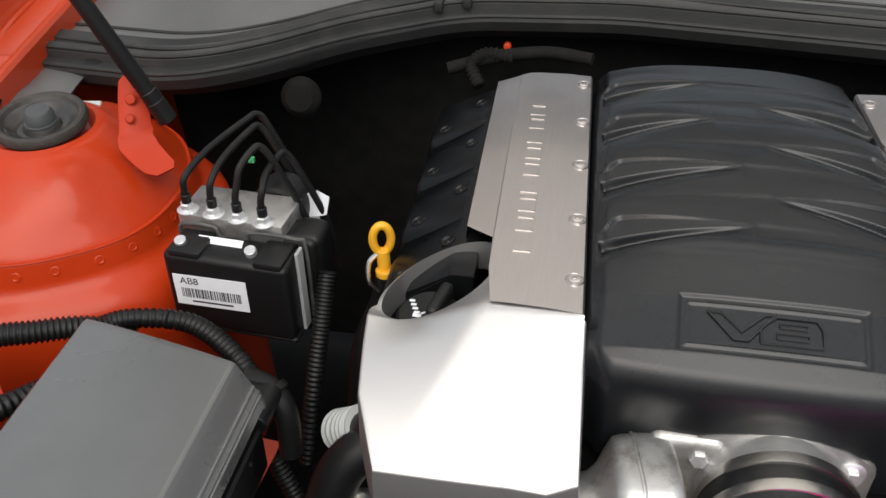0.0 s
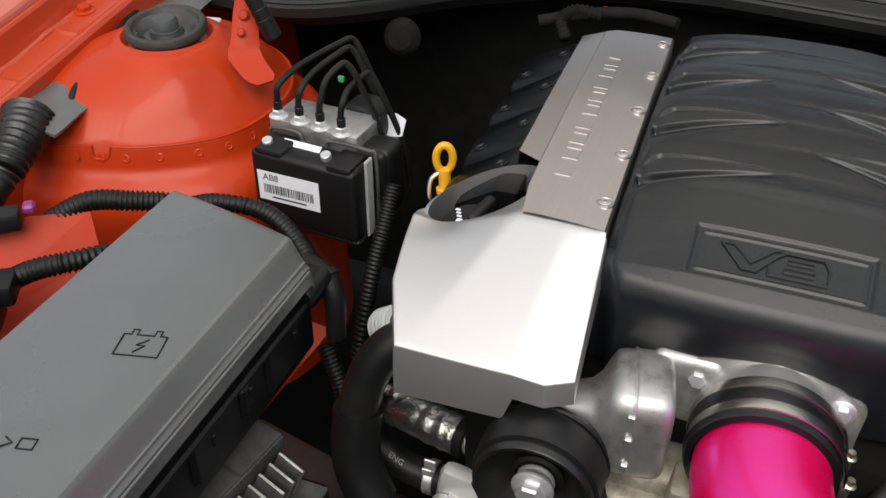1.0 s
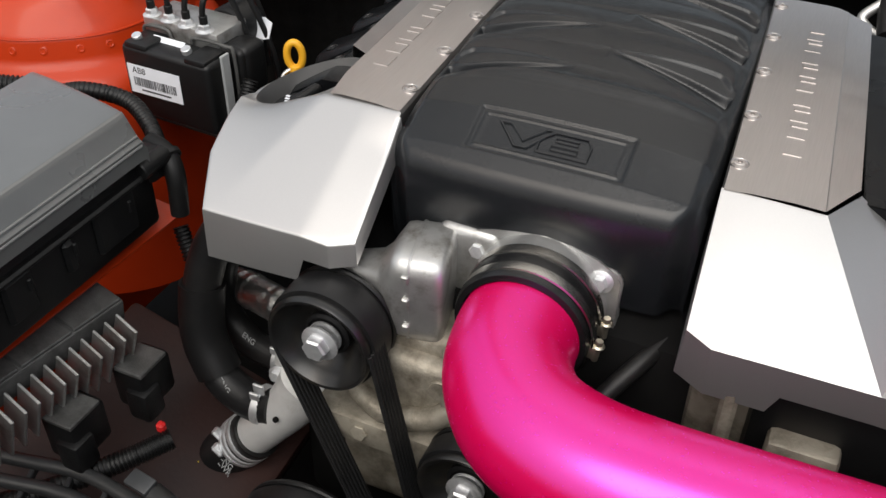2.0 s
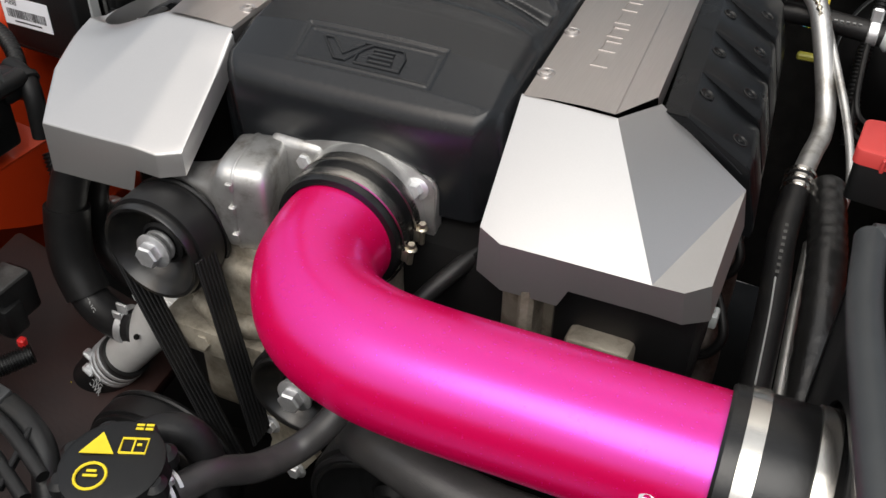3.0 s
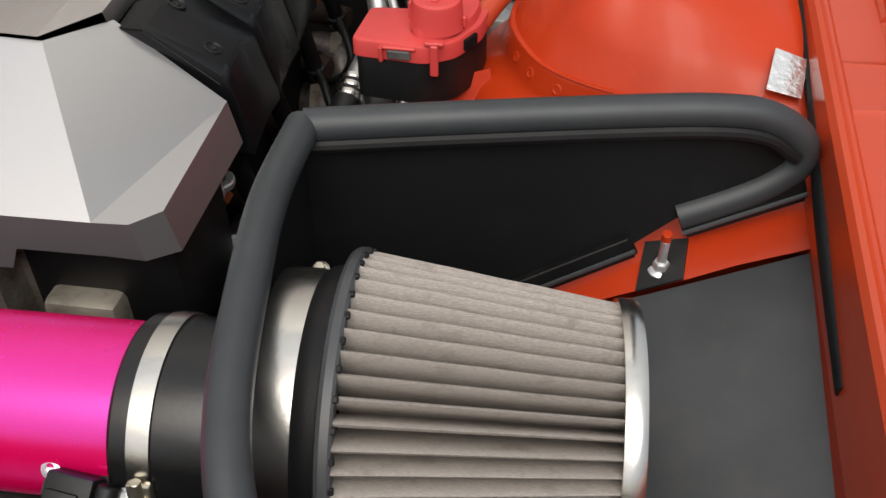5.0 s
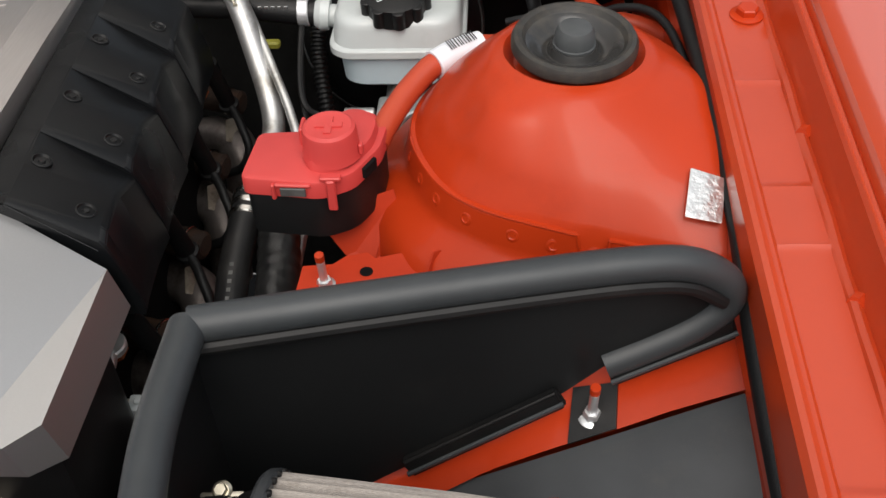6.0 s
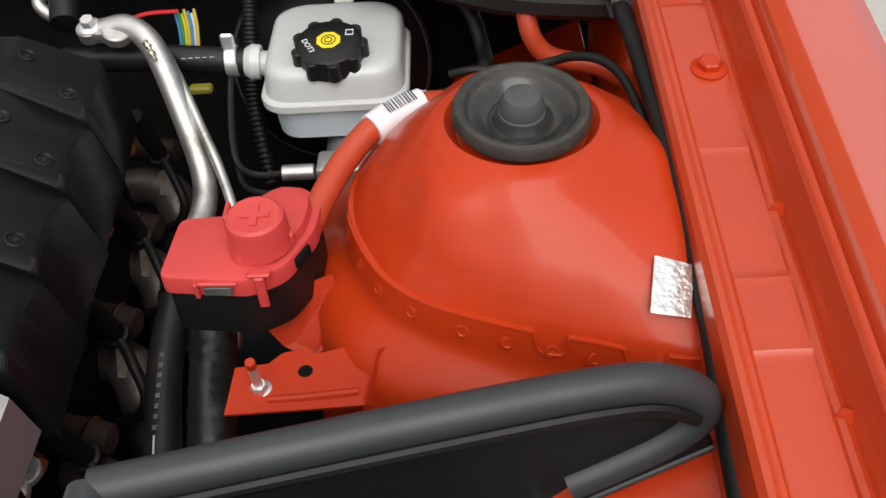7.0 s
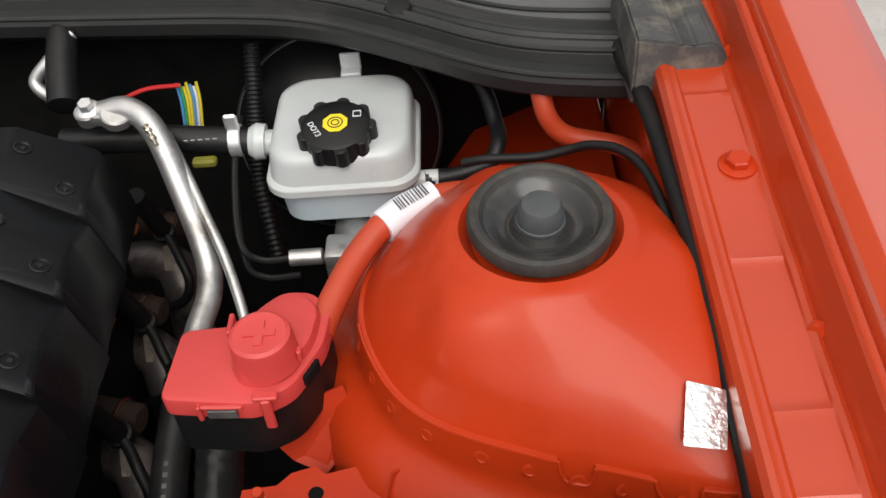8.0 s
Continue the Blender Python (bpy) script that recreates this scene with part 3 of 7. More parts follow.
def cover_z(x, y):
    xl, xr = cover_edges(y)
    u = (2 * x - xl - xr) / (xr - xl)
    z = interp(y, [-0.054, -0.046, -0.040, -0.003, 0.030, 0.040, 0.060, 0.15, 0.22, 0.30, 0.375], [0.932, 0.938, 0.9425, 0.9590, 0.9670, 0.9685, 0.9695, 0.9735, 0.9705, 0.9620, 0.950])
    z -= abs(u) ** 2.8 * interp(y, [-0.05, 0.0, 0.05, 0.37], [0.004, 0.008, 0.014, 0.016])
    # the fold where the badge deck meets the ribs
    z += 0.0030 * math.exp(-((y - 0.046) / 0.008) ** 2) * (1 - abs(u) ** 6)
    # wedge-shaped scoops: a valley, a steep front face, a ledge with a sharp edge, a brow
    for side_, y0, tip in SCOOPS:
        end = (xl + 0.004) if side_ < 0 else (xr - 0.006)
        w = (x - tip) / (end - tip)
        if w <= 0:
            # a soft crease carries on across the crown
            d = y - y0 - 0.006 * w
            z -= 0.0016 * math.exp(w * 1.6) * (math.exp(-(d / 0.016) ** 2) if d < 0 else math.exp(-(d / 0.0035) ** 2))
            continue
        lid_ = 1 - step(0.97, 1.02, w)
        w = min(w, 1.0)
        d = y - (y0 - 0.011 * w)
        led = 0.001 + 0.021 * w * (1 - 0.55 * step(0.86, 1.0, w))
        cut_ = lerp(0.0062, 0.0036, max(0.0, min(1.0, d / led))) * (1 - step(led - 0.0012, led + 0.0018, d))
        pit = 0.0150 * math.exp(-(min(0.0, d) / (0.006 + 0.014 * w)) ** 2)
        z -= lid_ * w ** 0.8 * lerp(pit, cut_, step(-0.0013, 0.0013, d))
        z += 0.0026 * w * math.exp(-((d - led - 0.016) / 0.014) ** 2) * (1 - abs(u) ** 4)
    # badge panel, sunk, with a raised frame
    bx, by_ = abs(x + 0.0145) - 0.0600, abs(y + 0.0195) - 0.0185
    k = max(bx, by_)
    z -= 0.0024 * step(0.0012, -0.0012, k)
    z += 0.0013 * math.exp(-((k + 0.0046) / 0.0009) ** 2)
    edge = step(0.92, 1.0, abs(u))
    return z - 0.006 * edge


engine_cover = thing("intake_cover", (-0.0145, 0.16, 0.86), "black moulded plastic intake cover with ribs and V8 badge", "engine cover")


def cover_mesh():
    bm = bmesh.new()
    rows = []
    nx, ny = 150, 640
    for a in range(nx + 1):
        un = -1 + 2 * a / nx
        u = abs(un)
        front = -0.044 - 0.006 * (1 - u ** 3) + 0.012 * step(0.85, 1.0, u)
        row = []
        for k in range(ny + 1):
            yy = lerp(front, 0.373, k / ny)
            xl, xr = cover_edges(yy)
            x = lerp(xl, xr, (un + 1) / 2)
            row.append(bm.verts.new((x, yy, cover_z(x, yy))))
        x = row[0].co.x
        # rounded nose and front face down to the throttle body
        zf = row[0].co.z
        nose = []
        for a, (dy, dz) in enumerate(((0.000, -0.095), (-0.006, -0.060), (-0.0085, -0.030), (-0.008, -0.015), (-0.006, -0.008), (-0.003, -0.003))):
            nose.append(bm.verts.new((x, front + dy, zf + dz)))
        tail = [bm.verts.new((row[-1].co.x, 0.376, row[-1].co.z - 0.003)), bm.verts.new((row[-1].co.x, 0.380, row[-1].co.z - 0.10))]
        rows.append(nose + row + tail)
    for s, end in ((-1, 0), (1, -1)):
        side = [bm.verts.new((v.co.x + s * 0.004, v.co.y, min(v.co.z - 0.012, 0.94))) for v in rows[end]]
        side2 = [bm.verts.new((v.co.x + s * 0.002, v.co.y, 0.84)) for v in rows[end]]
        if end == 0:
            rows = [side2, side] + rows
        else:
            rows = rows + [side, side2]
    for a, b in zip(rows, rows[1:]):
        for k in range(len(a) - 1):
            bm.faces.new((a[k], b[k], b[k + 1], a[k + 1]))
    return bm


part("shell", cover_mesh(), COVERBLACK, engine_cover, angle=80)
slope = Matrix.Rotation(radians(24), 4, "X")
bz = cover_z(-0.0145, -0.0195) + 0.0006
BM_ = pose(-0.0145, -0.0195, bz) @ slope
part("badge_letter", outline([(-0.042, 0.0095), (-0.033, 0.0095), (-0.020, -0.0035), (-0.006, 0.0095), (0.0, 0.0095), (-0.016, -0.0095), (-0.025, -0.0095)], 0.0010, BM_), COVERBLACK, engine_cover, "raised outlined badge letter")
part("badge_letter", merge(outline([(-0.008, -0.0095), (0.031, -0.0095), (0.031, 0.0030), (0.027, 0.0095), (0.002, 0.0095), (-0.008, 0.0010)], 0.0010, BM_), outline([(0.004, 0.0025), (0.021, 0.0025), (0.021, 0.0058), (0.004, 0.0058)], 0.0008, BM_), outline([(0.002, -0.0055), (0.022, -0.0055), (0.022, -0.0015), (0.002, -0.0015)], 0.0008, BM_)), COVERBLACK, engine_cover, "raised outlined badge numeral")

# screws of both silver covers
def cover_screw(at, to, parent, mat):
    s = part("screw", lathe([(0.0068, 0), (0.0066, 0.0010), (0.0060, 0.0002), (0.0052, 0.0002), (0.0048, 0.0016), (0.0034, 0.0022), (0.0020, 0.0020), (0.0017, 0.0004), (0, 0.0004)], at, to, 20), mat, parent)
    return s


# ---- silver covers along both banks ----
def silver_cover(name, s, xin, label, hole):
    """s = -1 for the bank to the car's right. Distances across run from the inner edge outwards."""
    ob = thing(name, (xin + s * 0.06, 0.1, 0.86), label, "engine cover", "silver engine covers")

    def X(d):
        return xin + s * d
    # the long brushed strip
    ks = [(0.0, -0.020), (0.0, -0.003), (0.0015, 0.0), (0.012, 0.0005), (0.022, 0.0012), (0.050, 0.0012), (0.0690, 0.0), (0.0700, -0.0006), (0.0915, -0.0052), (0.0930, -0.020)]

    def strip(u, v):
        k = v * (len(ks) - 1)
        i = min(int(k), len(ks) - 2)
        d, dz = lerp(ks[i][0], ks[i + 1][0], k - i), lerp(ks[i][1], ks[i + 1][1], k - i)
        y0 = interp(d, [0, 0.0680, 0.0700, 0.094] if s < 0 else [0, 0.069, 0.094, 0.1], [-0.021, -0.0175, 0.058, 0.078] if s < 0 else [-0.0225, -0.0205, 0.031, 0.031])
        y1 = interp(d, [0, 0.06, 0.072, 0.094], [0.347, 0.345, 0.338, 0.330])
        y = lerp(y0, y1, u)
        lean = -0.046 if s < 0 else -0.056
        return Vector((X(d) + lean * (y + 0.02), y, 0.9475 + dz - 0.004 * max(0, y - 0.2) / 0.15))
    part("top_strip", sheet(strip, 24, 36), BRUSHED, ob, "brushed grey metal strip", angle=14)
    return ob


left_cover = silver_cover("bank_cover", -1, -0.136, "silver engine bank cover with an oval oil-cap opening", True)
right_cover = silver_cover("bank_cover", 1, 0.112, "silver faceted engine bank cover", False)


def left_z(x, y):
    """Height of the satin shell: a sloping front face, and a flank that folds away from it along a crease fading forwards."""
    z = min(0.886 + 0.61 * (y + 0.121) + 0.027 * (x + 0.149), 0.9475 + 0.027 * (x + 0.149))
    dx, dy = x + 0.204, y + 0.018
    along, off = -0.415 * dx - 0.910 * dy, -0.910 * dx + 0.415 * dy
    if off > 0:
        slope = interp(along, [-0.05, 0.0, 0.026, 0.060, 0.0857, 0.113], [0.30, 0.32, 0.273, 0.13, 0.05, 0.0])
        w = 0.0012 + 0.10 * max(0.0, along) ** 1.0 * 0.12
        z -= slope * (off - w * (1 - math.exp(-off / w)))
    # the narrow facet along the inner edge
    fold = x - lerp(-0.166, -0.172, (-0.02 - y) / 0.10)
    if fold > 0:
        z -= 0.15 * step(-0.012, -0.05, y) * (fold - 0.0012 * (1 - math.exp(-fold / 0.0012)))
    return z


def front_left():
    oc = Vector((-0.2420, 0.020, 0.9320))
    oa, ob_ = Vector((0.0355, 0.0325, 0.0100)), Vector((0.0175, -0.0235, 0.0015))
    RC, FR, FRC, FL, L, TL = (-0.136, -0.021), (-0.130, -0.113), (-0.149, -0.121), (-0.260, -0.121), (-0.279, -0.078), (-0.288, -0.008)
    outline = [(-0.2035, 0.058), (-0.2038, -0.0185), RC, FR, FRC, (-0.171, -0.1215), (-0.178, -0.1215), FL, L, TL]

    def reach(dx, dy):
        best = None
        for (ax, ay), (bx, by_) in zip(outline, outline[1:]):
            ex, ey = bx - ax, by_ - ay
            det = ex * dy - ey * dx
            if abs(det) < 1e-12:
                continue
            r = (ex * (ay - oc.y) - ey * (ax - oc.x)) / -det * -1
            s = (dx * (ay - oc.y) - dy * (ax - oc.x)) / -det * -1
            if -1e-6 <= s <= 1 + 1e-6 and r > 0:
                best = r if best is None else max(best, r)
        return best
    angs = [2 * math.pi * k / 240 for k in range(240)]
    angs = sorted(set(angs + [math.atan2(y - oc.y, x - oc.x) % (2 * math.pi) for x, y in outline]))
    # rim of the oval opening: an inclined ellipse, met by each ray from its middle
    A = oa.x * ob_.y - oa.y * ob_.x
    bm = bmesh.new()
    rows, low = [], []
    n = 26
    for a in angs:
        dx, dy = math.cos(a), math.sin(a)
        p, q = (dx * ob_.y - dy * ob_.x) / A, (oa.x * dy - oa.y * dx) / A
        rr = 1 / math.hypot(p, q)
        rim = oc + oa * (p * rr) + ob_ * (q * rr)
        far = reach(dx, dy)
        if far is None or far < rr + 0.003:
            far = rr + 0.003
        lift = rim.z - left_z(rim.x, rim.y)
        row = []
        for k in range(n + 1):
            f = (k / n) ** 1.15
            r = lerp(rr, far, f)
            x, y = oc.x + dx * r, oc.y + dy * r
            e = max(0.0, 1 - (r - rr) / 0.030)
            row.append(bm.verts.new((x, y, left_z(x, y) + lift * e * e)))
        rows.append(row)
        low.append(bm.verts.new(rim + Vector((0.001, 0.001, -0.026))))
    m = len(rows)
    for k in range(m):
        q = (k + 1) % m
        for i in range(n):
            bm.faces.new((rows[k][i], rows[k][i + 1], rows[q][i + 1], rows[q][i]))
        bm.faces.new((rows[k][0], rows[q][0], low[q], low[k]))
    # skirt below the outer edge, with a small round-over
    rings = [[r[-1] for r in rows]]
    for out, drop in ((0.0009, 0.0006), (0.0016, 0.0022), (0.0030, 1.0)):
        ring = []
        for k, r in enumerate(rows):
            c = r[-1].co
            deep = interp(c.x, [-0.30, -0.178, -0.171, -0.12], [0.048, 0.044, 0.022, 0.020]) if c.y < -0.118 else 0.021 if c.x > -0.165 else 0.048
            d = Vector((c.x + 0.21, (c.y + 0.03) * 0.8, 0)).normalized()
            ring.append(bm.verts.new(c + d * out - Vector((0, 0, deep if drop == 1.0 else drop))))
        rings.append(ring)
    for a, b in zip(rings, rings[1:]):
        for k in range(m):
            q = (k + 1) % m
            ca, cb = rows[k][-1].co, rows[q][-1].co
            if (ca - oc).length > 0.055 and (cb - oc).length > 0.055 and min(ca.y, cb.y) < -0.004:
                if not (abs(ca.y + 0.02) < 0.004 and abs(cb.y + 0.02) < 0.004 and ca.x > -0.21):
                    bm.faces.new((a[k], a[q], b[q], b[k]))
    bmesh.ops.recalc_face_normals(bm, faces=bm.faces[:])
    return bm


def front_right():
    P = {"IN": (0.112, -0.021, 0.9475), "N": (0.183, -0.019, 0.944), "OUT": (0.203, 0.034, 0.933), "R": (0.277, 0.020, 0.886), "FRA": (0.262, -0.1095, 0.8818), "FRB": (0.2768, -0.094, 0.8815), "RG": (0.241, -0.112, 0.883), "FC": (0.136, -0.116, 0.885), "FL": (0.117, -0.106, 0.887)}
    bm = bmesh.new()
    v = {k: bm.verts.new(p) for k, p in P.items()}
    m1 = bm.verts.new((0.150, -0.021, 0.9465))
    bm.faces.new((v["IN"], v["FL"], v["FC"], m1))
    v["A"], v["B"] = bm.verts.new((0.178, -0.1145, 0.8845)), bm.verts.new((0.185, -0.1142, 0.8843))
    bm.faces.new((m1, v["FC"], v["A"], v["B"], v["RG"], v["N"]))
    bm.faces.new((v["N"], v["RG"], v["R"], v["OUT"]))
    bm.faces.new((v["RG"], v["FRA"], v["FRB"], v["R"]))

    def skirt(names, drops):
        lows = [bm.verts.new(Vector(v[k].co) + Vector(d)) for k, d in zip(names, drops)]
        for i in range(len(names) - 1):
            bm.faces.new((v[names[i]], v[names[i + 1]], lows[i + 1], lows[i]))
    skirt(["IN", "FL", "FC", "A", "B", "RG", "FRA", "FRB", "R"], [(-0.003, 0, -0.06), (-0.003, 0.004, -0.043), (0, 0.006, -0.046), (0, 0.006, -0.046), (0, 0.006, -0.030), (0.001, 0.006, -0.030), (0.002, 0.005, -0.031), (0.004, 0.003, -0.032), (0.005, 0.003, -0.034)])
    bmesh.ops.bevel(bm, geom=[e for e in bm.edges if len(e.link_faces) == 2 and e.calc_face_angle(0) > 0.5], offset=0.0034, segments=4, affect="EDGES")
    return bm


part("front_shell", front_left(), SILVER, left_cover, "satin silver painted shell", angle=38)
part("front_shell", front_right(), SILVER, right_cover, "satin silver painted shell with facets", angle=20)
for ob, x0, lean in ((left_cover, -0.1455, -0.048), (right_cover, 0.1175, -0.054)):
    for y in (0.015, 0.090, 0.170, 0.246, 0.325):
        cover_screw((x0 + lean * (y - 0.015), y, 0.9478 - 0.004 * max(0, y - 0.2) / 0.15), (0, 0, 1), ob, BRUSHED)
# the raised maker's lettering, as plain bars
for ob, xm, sg in ((left_cover, -0.186, 1), (right_cover, 0.150, -1)):
    for k in range(9):
        y = 0.050 + 0.0265 * k
        x = xm - 0.050 * (y - 0.05)
        z = 0.9490 - 0.004 * max(0, y - 0.2) / 0.15
        bars_ = [rbox(x, y - 0.0085, z, 0.0130, 0.0013, 0.0008, 0), rbox(x + sg * 0.0058, y, z, 0.0013, 0.018, 0.0008, 0)]
        if k % 3:
            bars_.append(rbox(x, y + 0.0085, z, 0.0130, 0.0013, 0.0008, 0))
        part("raised_mark", merge(*bars_), BRUSHED, ob)
# oil filler cap in the oval opening
oil_cap = thing("oil_filler_cap", (-0.246, 0.006, 0.900), "black plastic oil filler cap with a raised grip", "oil cap")
part("disc", lathe([(0, 0.016), (0.021, 0.016), (0.0235, 0.0135), (0.024, 0.0), (0, 0.0)], (-0.247, 0.004, 0.899), (-0.12, -0.10, 1), 40), PLASTIC, oil_cap)
part("grip", rbox(-0.240, 0.006, 0.921, 0.010, 0.034, 0.016, 0.004, 3, pose(0, 0, 0, 5, 0, -14)), PLASTIC, oil_cap)
part("printed_marks", merge(*[rbox(-0.262 + 0.002 * k, 0.012 - 0.0042 * k, 0.9158, 0.004, 0.0022, 0.0006, 0) for k in range(5)]), WHITE, oil_cap, "white printed marks")
part("printed_symbol", merge(rbox(-0.2555, -0.003, 0.9152, 0.006, 0.004, 0.0006, 0), rbox(-0.2520, -0.0005, 0.9152, 0.006, 0.0015, 0.0006, 0, 1, pose(0, 0, 0, 0, 0, 35))), WHITE, oil_cap, "white oil-can symbol")
part("neck", lathe([(0.0, 0), (0.034, 0), (0.034, 0.02), (0.030, 0.024), (0.0, 0.024)], (-0.245, 0.008, 0.870), (0, 0, 1), 32), PLASTIC, oil_cap)


# ---- black coil covers outboard of the strips: four moulded steps each ----
def coil_cover(s, x0, lean, label):
    ob = thing("coil_cover", (x0 + s * 0.04, 0.19, 0.86), label, "coil cover", "coil covers")
    brows = (0.029, 0.104, 0.183, 0.261, 0.335)

    def section(y, drop, inset=0.0):
        """Across the cover: inner flange, tip line, ridge, chamfer foot, skirt, back to the inner foot. Outer points sink by drop."""
        xi = x0 + lean * y
        return [(xi + s * (d - inset * w), y, z - drop * w) for d, z, w in ((-0.018, 0.9300, 0.0), (0.0, 0.9295, 0.0), (0.0500, 0.9055, 1.0), (0.0530, 0.9020, 1.0), (0.0640, 0.8600, 1.0), (0.0650, 0.8440, 0.5), (-0.018, 0.8440, 0.0))]
    for k in range(4):
        y, z = brows[k], brows[k + 1]
        cuts = [section(y, 0.0125, 0.003), section(y + 0.0008, 0.0062, 0.001), section(y + 0.0080, 0.0), section(z - 0.034, 0.0), section(z + (0.0015 if k < 3 else -0.004), 0.0125 if k < 3 else 0.0)]
        vs = [p for c in cuts for p in c]
        n = len(cuts[0])
        fs = [(o * n + i, o * n + (i + 1) % n, (o + 1) * n + (i + 1) % n, (o + 1) * n + i) for o in range(len(cuts) - 1) for i in range(n)] + [tuple(range(n))[::-1], tuple(range((len(cuts) - 1) * n, len(cuts) * n))]
        part("step", poly_mesh(vs, fs, 0.0007, 2), COILSHADED, ob, angle=24)
        for d, ys in ((0.0400, y + 0.017), (0.0085, y + 0.048)):
            zz = 0.9295 - d * 0.48
            part("screw", lathe([(0.0064, -0.002), (0.0064, 0.0008), (0.0056, 0.0012), (0.0046, -0.0004), (0.0024, -0.0004), (0.0018, 0.0008), (0, 0.0008)], (x0 + lean * ys + s * d, ys, zz), (s * 0.44, 0, 1), 18), PLASTIC, ob)
    return ob


coil_cover(1, 0.2262, -0.078, "black stepped plastic ignition coil cover")
coil_cover(-1, -0.2360, -0.040, "black stepped plastic ignition coil cover beside the oil cap")


# ---- throttle body, intake pipe, filter and its shield ----
throttle = thing("throttle_body", (0, -0.05, 0.79), "cast aluminium throttle body with a motor housing", "throttle body")
fl = [(-0.066, 0.036), (-0.060, 0.042), (-0.040, 0.044), (-0.022, 0.052), (0.0, 0.055), (0.022, 0.052), (0.040, 0.042), (0.058, 0.036), (0.062, 0.028), (0.060, 0.0), (0.062, -0.045), (0.052, -0.052), (0.0, -0.056), (-0.05, -0.052), (-0.066, -0.045)]
part("flange", prism([(x, z) for x, z in fl], 0.014, Matrix.Translation((0, -0.044, 0.842)) @ Matrix.Rotation(radians(90), 4, "X"), 0.002), CAST, throttle)
part("bore_ring", lathe([(0.040, 0.0), (0.0525, 0.0), (0.0525, 0.016), (0.050, 0.018), (0.046, 0.018), (0.045, 0.0)], (0, -0.058, 0.842), (0, -1, 0), 56), CAST, throttle)
SN, SD = Vector((-0.170, -0.098, 0.8415)), Vector((1, 0.20, -0.02)).normalized()


def squared(bm):
    """Turns the round housing behind the snout into a rounded square, flatter to the front."""
    m = axis(SN, SD)
    up = m.inverted().to_3x3() @ Vector((0, 0, 1))
    turn = Matrix.Rotation(-math.atan2(up.y, up.x), 4, "Z")
    to_axis = turn @ m.inverted()
    for v in bm.verts:
        p = to_axis @ v.co
        r = math.hypot(p.x, p.y)
        if r > 1e-5:
            k = min(1, max(0, (p.z - 0.052) / 0.014))
            c, q = abs(p.x / r), abs(p.y / r)
            f = lerp(1, 0.96 / (c ** 5 + q ** 5) ** 0.2, k)
            p = Vector((p.x * f, p.y * f * lerp(1, 0.80, k), p.z))
        v.co = to_axis.inverted() @ p
    return bm


part("motor_snout", squared(lathe([(0, 0), (0.0105, 0), (0.0128, 0.002), (0.0140, 0.010), (0.0172, 0.034), (0.0208, 0.050), (0.0265, 0.0565), (0.0350, 0.0615), (0.0410, 0.0660), (0.0425, 0.0720), (0.0425, 0.0780), (0, 0.0780)], SN, SD, 64)), CAST, throttle, "pale cast motor snout", angle=50)
part("cover_seam", squared(lathe([(0.040, 0.0775), (0.0438, 0.0778), (0.0442, 0.0790), (0.0438, 0.0802), (0.040, 0.0805)], SN, SD, 64)), CAST, throttle)
part("gear_cover", squared(lathe([(0.030, 0.0800), (0.0432, 0.0800), (0.0436, 0.0960), (0.0428, 0.1020), (0.0405, 0.1050), (0.0360, 0.1065), (0, 0.1065)], SN, SD, 64)), CAST, throttle, "cast gear cover", angle=50)
part("mounting_neck", rbox(-0.060, -0.052, 0.842, 0.050, 0.020, 0.084, 0.007, 3), CAST, throttle)
for dz in (0.026, 0.004, -0.022):
    part("cover_clip", rbox(0, 0, 0, 0.006, 0.004, 0.008, 0.001, 1, Matrix.Translation(SN + SD * 0.0775 + Vector((0.007, -0.0335, dz)))), CAST, throttle)
for bx, bz_ in ((-0.0515, 0.867), (0.0455, 0.868), (0.050, 0.803), (-0.050, 0.803)):
    part("bolt", hexbolt((bx, -0.058, bz_), (0, -1, 0.15), 0.0065, 0.008), BOLT, throttle)
coupler = thing("hose_coupler", (0, -0.09, 0.80), "black silicone hose coupler clamped to the throttle body", "hose coupler", "couplers")
part("sleeve", lathe([(0.044, 0), (0.0505, 0), (0.052, 0.002), (0.052, 0.038), (0.0505, 0.042), (0.046, 0.043)], (0, -0.066, 0.842), (0.03, -1, 0), 64), SILICONE, coupler)


def clamp(parent, at, to, r, screw_dir, wide=0.0095):
    at, to = Vector(at), Vector(to).normalized()
    c = part("hose_clamp", lathe([(r, 0), (r + 0.0014, 0.0004), (r + 0.0016, wide * 0.5), (r + 0.0014, wide - 0.0004), (r, wide)], at, to, 64), STEEL, parent, "stainless worm-drive hose clamp")
    sd = Vector(screw_dir)
    sd = (sd - to * sd.dot(to)).normalized()
    tang = to.cross(sd)
    p = at + to * wide * 0.5 + sd * (r + 0.004)
    part("clamp_screw", merge(cyl(p - tang * 0.009, tang, 0.0027, 0.015, 14), hexbolt(p + tang * 0.005, tang, 0.0033, 0.0055), rbox(0, 0, 0, 0.0055, 0.011, wide * 1.02, 0.0012, 2, Matrix.Translation(p - sd * 0.003) @ Matrix((sd, tang, to)).transposed().to_4x4())), BRASS, c, "yellow zinc clamp screw")
    # embossed slots of the band
    for k in range(7):
        a = 0.20 + 0.055 * k
        d = (sd * math.cos(a) + tang * math.sin(a))
        q = at + to * wide * 0.5 + d * (r + 0.0015)
        part("band_slot", rbox(0, 0, 0, 0.0008, 0.0009, wide * 0.55, 0, 1, Matrix.Translation(q) @ Matrix((d, to.cross(d), to)).transposed().to_4x4()), DARK, c)
    return c


